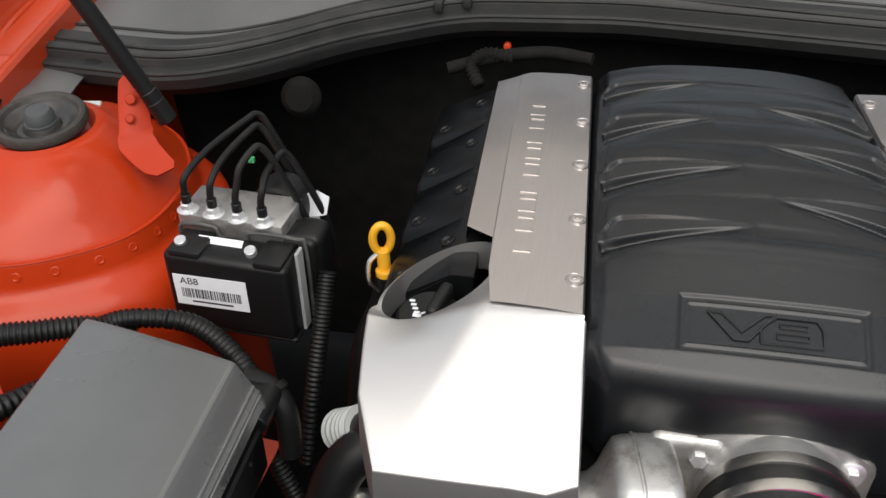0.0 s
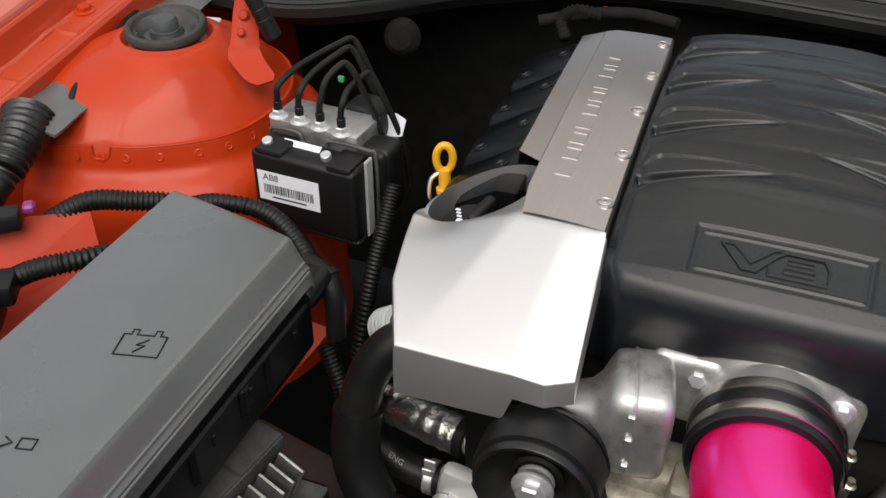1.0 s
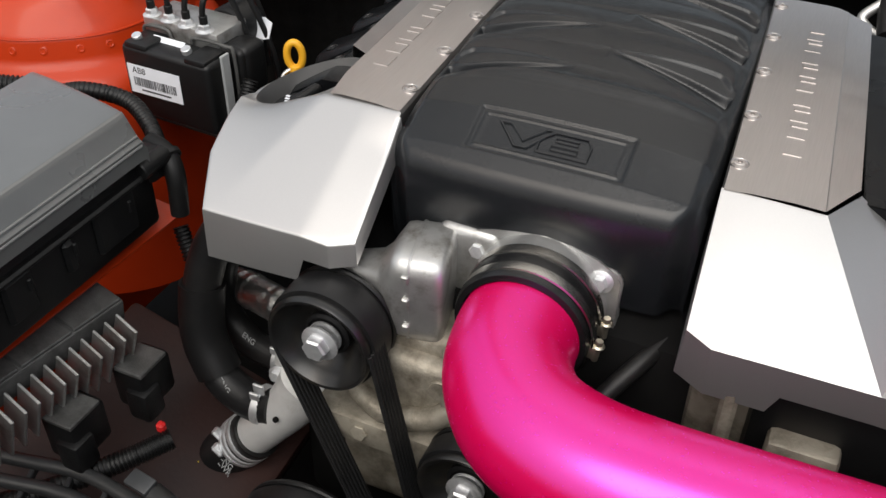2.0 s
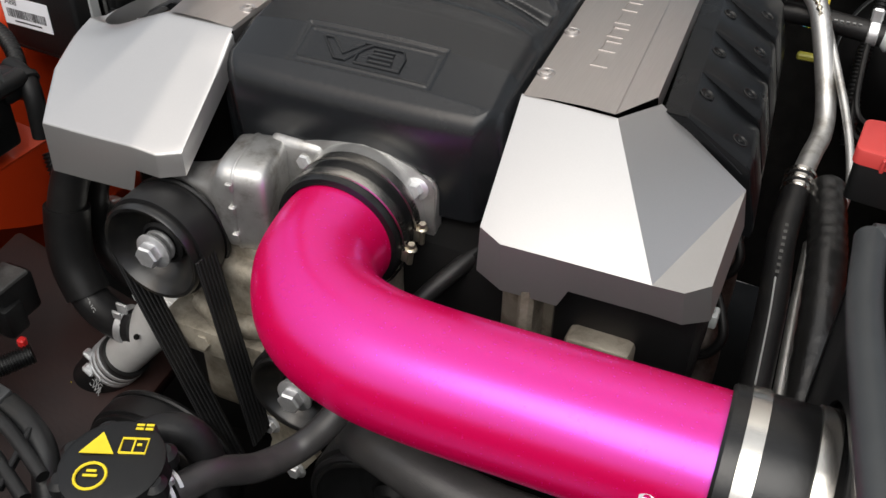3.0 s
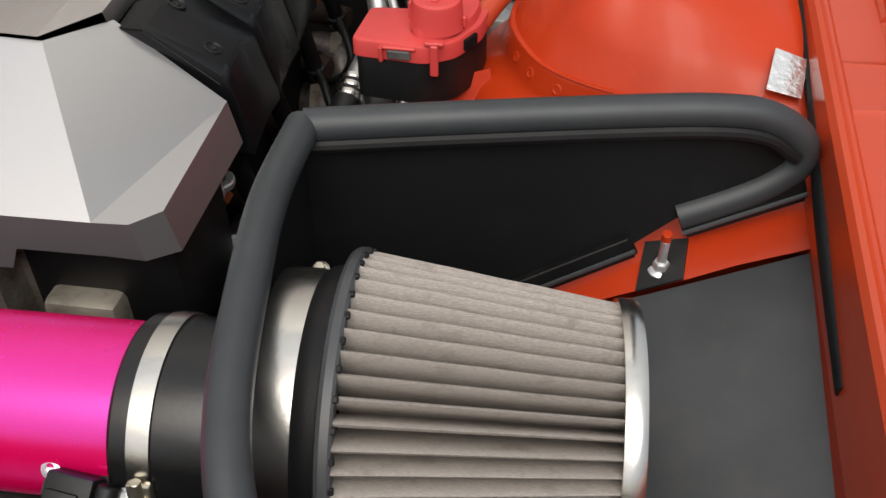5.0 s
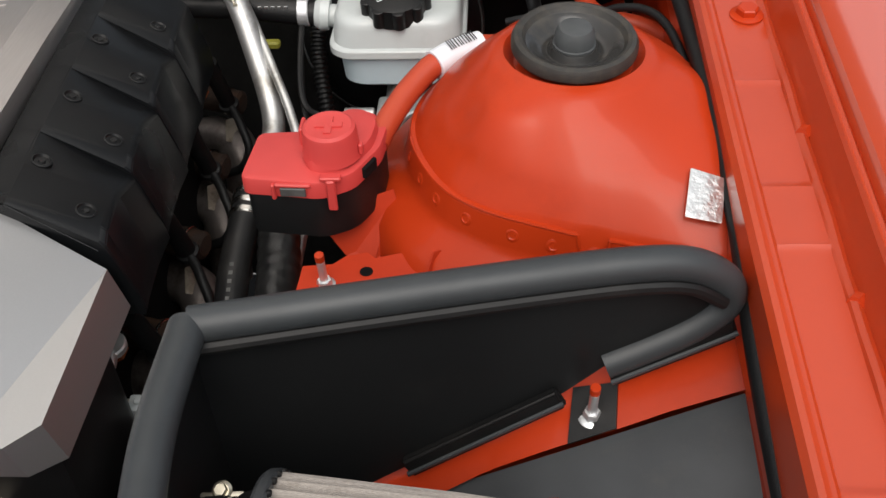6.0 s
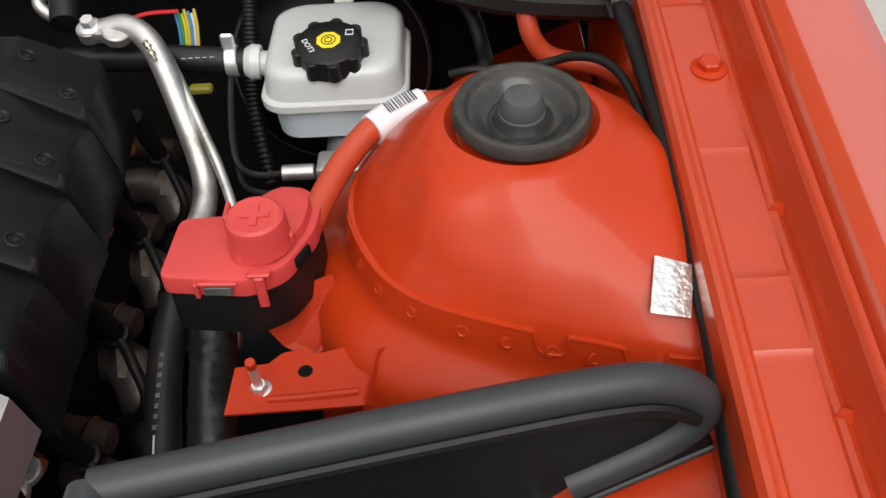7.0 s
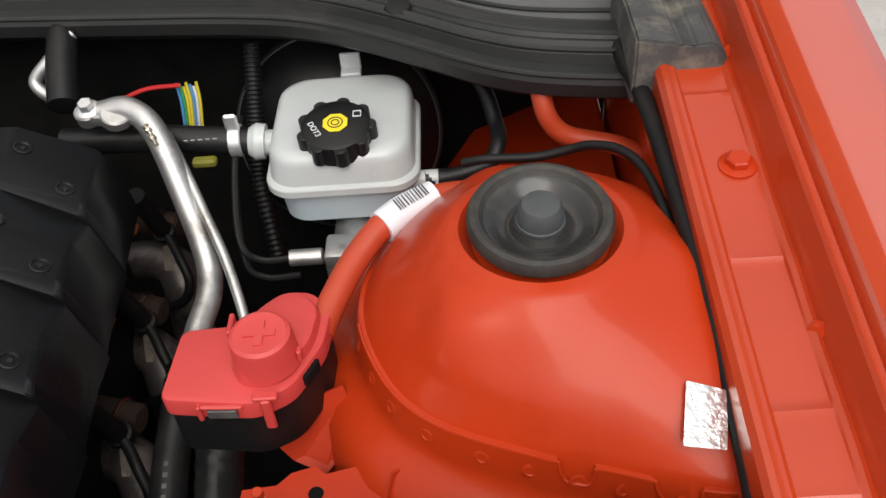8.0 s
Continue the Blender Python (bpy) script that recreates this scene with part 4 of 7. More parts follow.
clamp(coupler, (0.001, -0.071, 0.842), (0.03, -1, 0), 0.052, (0.85, 0, -0.05))
clamp(coupler, (0.002, -0.093, 0.842), (0.03, -1, 0), 0.052, (0.80, 0, -0.10))

AX = [(0.002, -0.100, 0.842), (0.003, -0.122, 0.842), (0.012, -0.157, 0.843), (0.038, -0.191, 0.844), (0.078, -0.209, 0.845), (0.125, -0.2135, 0.845), (0.200, -0.212, 0.845), (0.316, -0.209, 0.845)]
pipe = thing("intake_pipe", (0.15, -0.21, 0.80), "bright magenta metallic intake pipe with a ninety degree bend", "intake pipe")
part("tube", tube(AX, 0.0455, 64, 10), PINK, pipe, angle=60)
part("sensor_pad", rbox(0.298, -0.2425, 0.8510, 0.046, 0.016, 0.024, 0.006, 3, pose(0, 0, 0, 32, 3, -4)), PINK, pipe)
sensor = thing("air_flow_sensor", (0.276, -0.258, 0.85), "black air flow sensor screwed to the magenta pipe", "sensor")
sm = Matrix.Translation((0.298, -0.2550, 0.8450)) @ pose(0, 0, 0, 42, 4, -5) @ Matrix.Scale(0.9, 4)
part("flange", moved(prism([(-0.025, -0.012), (0.022, -0.012), (0.028, -0.006), (0.028, 0.012), (-0.020, 0.012), (-0.025, 0.006)], 0.005, None, 0.0015), sm), PLASTIC, sensor)
part("gasket", moved(prism([(0.012, -0.0125), (0.0285, -0.0125), (0.0295, -0.006), (0.0295, 0.0128), (0.002, 0.0128), (0.002, 0.0105), (0.026, 0.0105), (0.026, -0.0105)], 0.0022, None, 0.0004), sm), RESERVOIR, sensor, "pale gasket edge")
part("housing", moved(merge(rbox(-0.004, -0.006, 0.010, 0.026, 0.024, 0.018, 0.002), rbox(-0.006, -0.012, 0.019, 0.018, 0.018, 0.004, 0.001), cyl((0.0145, 0.004, 0.012), (0, -1, 0), 0.0065, 0.026, 20, 0.001)), sm), PLASTIC, sensor)
plug = part("connector", moved(merge(rbox(-0.002, -0.028, 0.011, 0.034, 0.018, 0.021, 0.002), rbox(-0.010, -0.027, 0.0225, 0.004, 0.016, 0.004, 0.001), rbox(0.002, -0.027, 0.0225, 0.004, 0.016, 0.004, 0.001), rbox(-0.004, -0.022, 0.0235, 0.012, 0.004, 0.003, 0.001), rbox(0.011, -0.028, 0.0220, 0.007, 0.014, 0.003, 0.001)), sm), PLASTIC, sensor)
part("seal_strip", moved(rbox(-0.002, -0.039, 0.011, 0.033, 0.004, 0.019, 0.001), sm), PURPLE, plug, "purple wire seal")
for dx in (-0.021, 0.023):
    part("screw", moved(merge(lathe([(0.0052, 0), (0.0052, 0.004), (0.003, 0.005), (0.0025, 0.003), (0, 0.003)], (dx, 0.004 if dx < 0 else 0.0, 0.004), (0, 0, 1), 18)), sm), BOLT, sensor)
for k in range(5):
    a = sm @ Vector((-0.012 + 0.005 * k, -0.044, 0.012))
    part("wire", tube([a, a + Vector((0.001, -0.007, -0.004)), a + Vector((0.002 - 0.0012 * k, -0.011, -0.012)), a + Vector((0.006 - 0.003 * k, -0.010, -0.018)), a + Vector((0.008 - 0.004 * k, -0.006, -0.026))], 0.0013, 8), WIRES[(0, 1, 3, 2, 1)[k]], sensor)

wa = sm @ Vector((-0.002, -0.044, 0.012))
part("conduit", tube([wa + Vector((0.0, -0.010, -0.014)), wa + Vector((-0.001, -0.009, -0.03)), wa + Vector((-0.004, -0.012, -0.10)), wa + Vector((-0.02, 0.0, -0.16))], 0.0042, 12), PLASTIC, sensor)

coupler2 = thing("hose_coupler", (0.345, -0.208, 0.80), "black silicone hose coupler between pipe and filter", "hose coupler", "couplers")
part("sleeve", lathe([(0.044, 0), (0.049, 0), (0.0505, 0.002), (0.0505, 0.064), (0.049, 0.068), (0.046, 0.068)], (0.308, -0.2092, 0.845), (1, 0.03, 0), 64), SILICONE, coupler2)
clamp(coupler2, (0.318, -0.209, 0.845), (1, 0.03, 0), 0.0505, (0, -0.75, 0.10), 0.0115)
clamp(coupler2, (0.356, -0.208, 0.845), (1, 0.03, 0), 0.0505, (0, -0.75, 0.10), 0.0115)

FA = Vector((0.366, -0.1990, 0.846))
FD = Vector((1, 0.06, 0.0)).normalized()
air_filter = thing("air_filter", (0.47, -0.20, 0.76), "tan pleated cone air filter with black base and metal end ring", "air filter")
part("neck", lathe([(0.040, 0.004), (0.064, 0.004), (0.070, 0.007), (0.070, 0.027), (0.0712, 0.0285), (0.0735, 0.0315), (0.0745, 0.036), (0.0755, 0.044)], FA, FD, 64), RUBBER, air_filter, "black rubber neck")
clamp(air_filter, FA + FD * 0.0080, FD, 0.0702, (0, 0.9, 0.45), 0.021)


def pleats():
    bm = bmesh.new()
    m = axis(FA, FD)
    n, rows = 49, []
    for i in range(7):
        u = i / 6
        R = lerp(0.0825, 0.0625, u)
        row = []
        for k in range(n * 8):
            d = (0.0020, 0.0, 0.0020, 0.0130, 0.0260, 0.0330, 0.0260, 0.0130)[k % 8]
            a = 2 * math.pi * (k + 0.30 * math.sin((k // 8) * 1.7)) / (n * 8)
            r = R - d + 0.0006 * noise.noise((k * 0.3, u * 5, 0))
            row.append(bm.verts.new(m @ Vector((r * math.cos(a), r * math.sin(a), lerp(0.046, 0.174, u)))))
        rows.append(row)
    k_ = n * 8
    for a, b in zip(rows, rows[1:]):
        for k in range(k_):
            bm.faces.new((a[k], a[(k + 1) % k_], b[(k + 1) % k_], b[k]))
    return bm


part("pleated_media", pleats(), GAUZE, air_filter, "tan gauze pleats", angle=40)
part("base_rim", lathe([(0.05, 0.0405), (0.0785, 0.0405), (0.0825, 0.0420), (0.0838, 0.0440), (0.0838, 0.0478), (0.0826, 0.0490), (0.070, 0.048)], FA, FD, 72), ARCHBLACK, air_filter, "dark grey rubber base rim")
for k in range(40):
    a = 2 * math.pi * k / 40
    part("rim_notch", rbox(0, 0, 0, 0.0026, 0.0034, 0.0030, 0.0006, 1, axis(FA, FD) @ Matrix.Rotation(a, 4, "Z") @ Matrix.Translation((0.0820, 0, 0.0492))), RUBBER, air_filter)
part("end_ring", lathe([(0.060, 0.171), (0.0650, 0.171), (0.0655, 0.173), (0.0655, 0.178), (0.0640, 0.181), (0.060, 0.182), (0.055, 0.182), (0.050, 0.181)], FA, FD, 72), STEEL, air_filter, "polished metal end ring")
part("end_cap", lathe([(0.056, 0.180), (0.050, 0.183), (0.0, 0.182)], FA, FD, 48), RUBBER, air_filter)
badge = axis((0.501, -0.277, 0.860), (0.05, -0.72, 0.68))
part("badge", lathe([(0, 0.002), (0.0200, 0.002), (0.0218, 0.0)], badge.translation, (0.1, -0.90, 0.42), 40), PLASTIC, air_filter, "round black badge")


def seal_tube(pts, r, parent, name="edge_seal", lab=""):
    return part(name, tube(pts, r, 18, 8), SEAL, parent, lab, angle=60)


def by(x):
    return -0.071 + 0.19 * (x - 0.36)


shield = thing("heat_shield", (0.48, -0.06, 0.70), "black sheet heat shield edged with a fat foam seal", "heat shield")
top = [(0.360, 0.932), (0.45, 0.934), (0.54, 0.935), (0.585, 0.934), (0.612, 0.929), (0.632, 0.915), (0.636, 0.899), (0.622, 0.884), (0.598, 0.872), (0.572, 0.862), (0.545, 0.840), (0.50, 0.818), (0.45, 0.792), (0.40, 0.765)]
back = [(x, by(x), z) for x, z in top]
vs = [(p[0], p[1], p[2] - (0.004 if i < 5 else 0)) for i, p in enumerate(back)] + [(0.355, by(0.355), 0.70), (0.355, by(0.355), 0.928)]
part("back_panel", poly_mesh(vs, [tuple(range(len(vs)))], thick=0.0025), GLASSBLK, shield)
side = [(0.359, -0.072, 0.932), (0.361, -0.14, 0.934), (0.370, -0.205, 0.932), (0.380, -0.262, 0.926), (0.392, -0.300, 0.916), (0.412, -0.335, 0.898), (0.43, -0.36, 0.87)]


# two side pieces leave the opening for the neck
def strip_panel(y0, y1, zlo):
    def fn(u, v):
        y = lerp(y0, y1, u)
        ys_ = [-p[1] for p in side]
        x = interp(-y, ys_, [p[0] for p in side])
        zt = interp(-y, ys_, [p[2] for p in side]) - 0.004
        zl = zlo(y)
        return Vector((x, y, lerp(zt, min(zl, zt), v)))
    return sheet(fn, 40, 6, 0.0025)


def hole_top(y):
    d = abs(y + 0.2065)
    return 0.845 + math.sqrt(max(0, 0.056 ** 2 - d * d)) if d < 0.056 else 0.845


part("side_panel", strip_panel(-0.072, -0.36, lambda y: hole_top(y) if abs(y + 0.2065) < 0.056 else 0.72), GLASSBLK, shield)
seal_tube(back[:10], 0.0098, shield, "top_seal", "dark grey foam edge seal")
seal_tube(side, 0.0098, shield, "side_seal", "dark grey foam edge seal")
part("lip", tube([(x, y - 0.0085, z - 0.0085) for x, y, z in back[:6]], 0.0040, 10), RUBBER, shield)
for name, ends in (("edge_strip", ((0.455, 0.807), (0.545, 0.852))), ("edge_strip", ((0.572, 0.865), (0.640, 0.892)))):
    (xa, za), (xb, zb) = ends
    ux, uz = Vector((xb - xa, zb - za)).normalized()
    wide = 0.0175
    strip_poly = [(xa, za), (xb, zb), (xb + uz * wide * 0.9, zb - ux * wide), (xa + uz * wide * 0.9, za - ux * wide)]
    strip_m = Matrix.Translation((0.36, -0.071 - 0.009, 0)) @ Matrix(((1, 0, 0, 0), (0.19, 0, 1, 0), (0, 1, 0, 0), (0, 0, 0, 1)))
    st_ = part(name, prism([(x - 0.36, z) for x, z in strip_poly], 0.0065, strip_m, 0.0020, 3), RUBBER, shield, "black rubber edging strip")
    mid = [Vector((lerp(p[0], q[0], 0.62), by(lerp(p[0], q[0], 0.62)) - 0.0096, lerp(p[1], q[1], 0.62))) for p, q in ((strip_poly[0], strip_poly[3]), (strip_poly[1], strip_poly[2]))]
    part("bead", tube(mid, 0.0016, 8, 4, smooth=False), SEAL, st_)
tab_n = (Vector((0.60, -0.016, 0.855)) - Vector((0.548, -0.026, 0.832))).cross(Vector((0.578, -0.052, 0.828)) - Vector((0.548, -0.026, 0.832)))
tab_z = lambda x, y: 0.832 - (tab_n.x * (x - 0.548) + tab_n.y * (y + 0.026)) / tab_n.z + 0.0035
part("mount_tab", poly_mesh([(x, y, tab_z(x, y)) for x, y in ((0.552, -0.056), (0.579, -0.053), (0.581, -0.030), (0.556, -0.028))], [(0, 1, 2, 3)], 0.0, thick=0.003), RUBBER, shield, "black mounting tab")


def stud(at, h, label):
    ob = thing("stud_and_nut", at, label, "stud", "studs")
    x, y, z = at
    part("nut", hexbolt((x, y, z), (0, -0.15, 1), 0.0052, 0.0075), BOLT, ob)
    part("stud", cyl((x, y, z), (0, -0.15, 1), 0.0028, 0.027, 14), BOLT, ob)
    part("painted_tip", cyl((x, y - 0.0039, z + 0.0265), (0, -0.15, 1), 0.0031, 0.006, 14), RED, ob, "red painted tip")
    return ob


stud((0.566, -0.043, 0.828), 0.03, "threaded stud with flanged nut on the shield tab")
stud((0.399, 0.058, 0.836), 0.03, "threaded stud with flanged nut on a red bracket")

# red ledge under the shield, and the black liner before it
solo("fender_ledge", poly_mesh([(0.43, -0.052, 0.775), (0.52, -0.036, 0.815), (0.548, -0.026, 0.832), (0.60, -0.016, 0.855), (0.652, 0.004, 0.880), (0.655, -0.044, 0.858), (0.609, -0.049, 0.842), (0.578, -0.052, 0.828), (0.545, -0.056, 0.817), (0.506, -0.062, 0.802), (0.44, -0.075, 0.765), (0.652, 0.05, 0.874), (0.56, 0.03, 0.846)], [(0, 1, 9, 10), (1, 2, 8, 9), (2, 3, 7, 8), (3, 4, 5, 6, 7), (2, 12, 11, 4, 3)], 0.003), RED, "red pressed-steel ledge under the shield", "ledge", kind="structure")
solo("wheel_liner", sheet(lambda u, v: Vector((lerp(0.40, 0.668, u), lerp(-0.072, -0.50, v) + 0.03 * u, lerp(0.752, 0.860, u ** 0.9) - 0.10 * v - 0.003 * math.sin(3 * u))), 24, 16), ARCHBLACK, "smooth black plastic inner wheel liner", "liner", kind="structure")
bracket = thing("red_bracket", (0.42, 0.06, 0.83), "red painted sheet bracket with a hole beside the tower", "bracket")
part("plate", poly_mesh([(0.380, 0.040, 0.836), (0.462, 0.046, 0.832), (0.472, 0.070, 0.846), (0.452, 0.084, 0.842), (0.430, 0.082, 0.838), (0.424, 0.088, 0.838), (0.410, 0.084, 0.838), (0.402, 0.076, 0.838), (0.382, 0.074, 0.838)], [tuple(range(9))], thick=0.002), REDMATT, bracket)
part("hole", lathe([(0, 0.0004), (0.0042, 0.0004), (0.0046, 0)], (0.425, 0.070, 0.8385), (0, -0.05, 1), 18), DARK, bracket, "dark round hole")
part("bead", tube([(0.405, 0.050, 0.837), (0.430, 0.052, 0.836), (0.458, 0.055, 0.8355)], 0.0028, 8), REDMATT, bracket)
part("gusset", poly_mesh([(0.458, 0.046, 0.800), (0.460, 0.048, 0.834), (0.470, 0.070, 0.856), (0.484, 0.078, 0.856), (0.484, 0.062, 0.80)], [(0, 1, 2, 3, 4)], thick=0.002), REDMATT, bracket)
part("upper_gusset", poly_mesh([(0.385, 0.115, 0.850), (0.440, 0.130, 0.862), (0.448, 0.120, 0.83), (0.425, 0.100, 0.815), (0.405, 0.108, 0.82)], [(0, 1, 2, 3, 4)], thick=0.002), REDMATT, bracket)


# ---- idler pulley, belt, front of the engine ----
def pulley(at, r, depth, label, hub=True, grooves=6):
    ob = thing("pulley", at, label, "pulley", "pulleys")
    prof = [(0.012, depth * 0.30), (0.019, depth * 0.42), (r * 0.46, depth * 0.36), (r * 0.52, depth * 0.38), (r * 0.66, depth * 0.50), (r * 0.78, depth * 0.72), (r * 0.86, depth * 0.92), (r * 0.91, depth * 0.99), (r * 0.97, depth), (r, depth * 0.95), (r, depth * 0.86), (r - 0.0012, depth * 0.84), (r - 0.0012, depth * 0.80), (r, 0.0), (0.01, 0)]
    part("wheel", lathe(prof, at, (0, -1, 0.0), 72), WHEELBLACK if hub else PLASTIC, ob, angle=40)
    part("wrapped_belt", lathe([(r - 0.001, depth * 0.78), (r + 0.0022, depth * 0.77), (r + 0.0026, depth * 0.72), (r + 0.0026, depth * 0.14), (r + 0.0018, depth * 0.10), (r - 0.001, depth * 0.10)], at, (0, -1, 0), 72), HOSE, ob, "smooth back of the drive belt")
    part("rear_rim", lathe([(r * 0.6, 0.001), (r + 0.002, 0.001), (r + 0.003, -0.001), (r + 0.002, -0.004), (r * 0.6, -0.004)], at, (0, -1, 0), 56), PLASTIC, ob)
    if not hub:
        part("hub_disc", lathe([(0.012, depth * 0.3), (0.016, depth * 0.5), (0.010, depth * 0.62), (0, depth * 0.62)], at, (0, -1, 0), 28), PLASTIC, ob)
        part("face_ring", lathe([(r * 0.88, depth * 0.97), (r * 0.885, depth * 1.03), (r * 0.93, depth * 1.03), (r * 0.935, depth * 0.97)], at, (0, -1, 0), 72), WHEELBLACK, ob)
    if hub:
        part("hub", lathe([(0.018, depth * 0.3), (0.0195, depth * 0.58), (0.0165, depth * 0.62), (0.0150, depth * 0.56), (0, depth * 0.56)], at, (0, -1, 0), 36), RUBBER, ob)
        part("washer", lathe([(0.0, depth * 0.62), (0.0135, depth * 0.62), (0.0142, depth * 0.66), (0.0135, depth * 0.72), (0, depth * 0.72)], at, (0, -1, 0), 36), BOLT, ob)
        part("bolt", hexbolt(Vector(at) + Vector((0, -depth * 0.85, 0)), (0, -1, 0), 0.0105, 0.012), BOLT, ob)
    return ob


pulley((-0.1435, -0.116, 0.8095), 0.0445, 0.040, "black grooved idler pulley with a hex bolt")
pulley((-0.014, -0.138, 0.714), 0.040, 0.030, "large black ribbed drive pulley behind the intake pipe")
pulley((-0.145, -0.180, 0.592), 0.072, 0.030, "black pulley low at the front of the engine", False)
pulley((0.092, -0.183, 0.682), 0.062, 0.037, "black smooth pulley under the intake pipe", False)


def ribbed_belt(a, b, label):
    """A flat belt run from a to b, broad along y, with ribs."""
    a, b = Vector(a), Vector(b)
    d = (b - a).normalized()
    nrm = d.cross(Vector((0, 1, 0))).normalized()
    m = Matrix((d, Vector((0, 1, 0)), nrm)).transposed().to_4x4()
    ob = thing("drive_belt", (a + b) / 2, label, "belt", "belts")
    part("band", rbox(0, 0, 0, (b - a).length, 0.025, 0.002, 0.0004, 1, Matrix.Translation((a + b) / 2) @ m), HOSE, ob)
    for k in range(6):
        part("rib", rbox(0, 0, 0, (b - a).length, 0.0026, 0.004, 0.0006, 1, Matrix.Translation((a + b) / 2 + Vector((0, -0.010 + 0.004 * k, 0))) @ m), RUBBER, ob)
    return ob


ribbed_belt((-0.187, -0.143, 0.800), (-0.075, -0.175, 0.600), "black ribbed drive belt running down from the idler")
ribbed_belt((-0.099, -0.143, 0.815), (-0.045, -0.175, 0.660), "black ribbed drive belt beside the pump housing")

block = thing("engine_block", (0, 0.15, 0.50), "engine block coloured near-black for shade, with grimy cast aluminium timing cover", "engine")
# the aluminium block is coloured near-black, its deep shade painted in
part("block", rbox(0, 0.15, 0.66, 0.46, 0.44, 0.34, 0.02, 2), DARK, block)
part("timing_cover", merge(rbox(-0.06, -0.085, 0.70, 0.20, 0.05, 0.22, 0.015, 3), rbox(-0.085, -0.100, 0.755, 0.10, 0.05, 0.075, 0.012, 3), rbox(-0.10, -0.118, 0.71, 0.13, 0.05, 0.03, 0.006, 2), tube([(-0.13, -0.122, 0.742), (-0.10, -0.132, 0.736), (-0.06, -0.130, 0.742), (-0.03, -0.120, 0.77)], 0.010, 14), tube([(-0.040, -0.105, 0.80), (-0.046, -0.120, 0.775), (-0.040, -0.124, 0.745), (-0.02, -0.122, 0.72)], 0.009, 14), cyl((-0.118, -0.140, 0.712), (0, -1, 0.2), 0.0075, 0.006, 6), cyl((-0.030, -0.126, 0.752), (0, -1, 0.2), 0.0065, 0.008, 16), rbox(-0.03, -0.105, 0.79, 0.05, 0.04, 0.05, 0.008, 2), cyl((-0.053, -0.118, 0.772), (0, -1, 0.1), 0.010, 0.010, 20)), DIRTYCAST, block, "dirty cast aluminium pump housing")
part("cylinder_head", merge(rbox(0.19, -0.055, 0.80, 0.13, 0.05, 0.10, 0.008, 2), rbox(0.155, -0.085, 0.80, 0.012, 0.05, 0.10, 0.003, 1), rbox(0.21, -0.088, 0.785, 0.05, 0.04, 0.05, 0.006, 2)), DIRTYCAST, block, "dull cast cylinder head end")
part("head_cover", rbox(0.222, -0.045, 0.815, 0.108, 0.09, 0.11, 0.012, 2), PLASTIC, block)
part("core_plug", lathe([(0, 0.003), (0.0055, 0.003), (0.0065, 0.0)], (0.085, -0.198, 0.745), (0.2, -0.7, 0.6), 20), RUSTORANGE, block, "rust-orange core plug")
part("plug_boss", lathe([(0.0065, 0.0015), (0.011, 0.001), (0.013, -0.03), (0, -0.03)], (0.085, -0.198, 0.745), (0.2, -0.7, 0.6), 24), PLASTIC, block)
outlet = thing("thermostat_outlet", (-0.19, -0.16, 0.70), "bright cast aluminium coolant outlet with spring clamp", "coolant outlet")
part("neck", tube([(-0.198, -0.106, 0.692), (-0.208, -0.113, 0.674), (-0.232, -0.122, 0.642), (-0.272, -0.128, 0.596)], lambda u: 0.0285 - 0.0070 * min(1, u * 1.5), 36), ALU, outlet)
part("flange", rbox(-0.203, -0.095, 0.698, 0.070, 0.020, 0.050, 0.009, 2, pose(0, 0, 0, 0, 8, 0)), ALU, outlet)
for p in ((-0.229, -0.108, 0.693), (-0.178, -0.108, 0.702), (-0.226, -0.110, 0.672)):
    part("bolt", hexbolt(p, (0, -1, 0.2), 0.0062, 0.007), BOLT, outlet)
part("vent_hole", cyl((-0.212, -0.141, 0.672), (-0.1, -1, 0.4), 0.0028, 0.003, 12), DARK, outlet)
cd_ = (Vector((-0.272, -0.128, 0.596)) - Vector((-0.232, -0.122, 0.642))).normalized()
for k, q in enumerate((0.25, 0.52, 0.68)):
    part("spring_clamp", lathe([(0.0245, 0), (0.0268, 0.0008), (0.0268, 0.0045), (0.0245, 0.0053)], Vector((-0.252, -0.125, 0.619)) + cd_ * (0.030 * q), cd_ + Vector((0, 0.06 * (k - 1), 0)), 32), BOLT, outlet, "bare steel spring clamp")
part("clamp_ear", merge(rbox(-0.285, -0.140, 0.616, 0.014, 0.010, 0.006, 0.002, 1, pose(0, 0, 0, 0, 40, 0)), rbox(-0.280, -0.150, 0.606, 0.014, 0.010, 0.006, 0.002, 1, pose(0, 0, 0, 0, 40, 0))), BOLT, outlet)
rh = thing("radiator_hose", (-0.30, -0.15, 0.56), "fat black radiator hose with printed white and yellow marks", "hose")
part("hose", tube([(-0.250, -0.125, 0.620), (-0.275, -0.129, 0.592), (-0.305, -0.145, 0.560), (-0.325, -0.18, 0.520), (-0.33, -0.24, 0.48)], 0.0255, 26), HOSE, rh)
part("yellow_mark", rbox(-0.306, -0.160, 0.583, 0.016, 0.001, 0.004, 0, 1, pose(0, 0, 0, -30, -35, 0)), YELINK, rh)
for k, txt in enumerate(("V8", "ENG", "LWR")):
    part("printed_word", words(txt, 0.0085, Matrix.Translation((-0.2660 - 0.0022 * k, -0.1525 - 0.0026 * k, 0.6040 - 0.0062 * k)) @ axis((0, 0, 0), (-0.15, -0.80, 0.58)) @ Matrix.Rotation(radians(-20), 4, "Z"), 0.0003), GREYINK, rh)

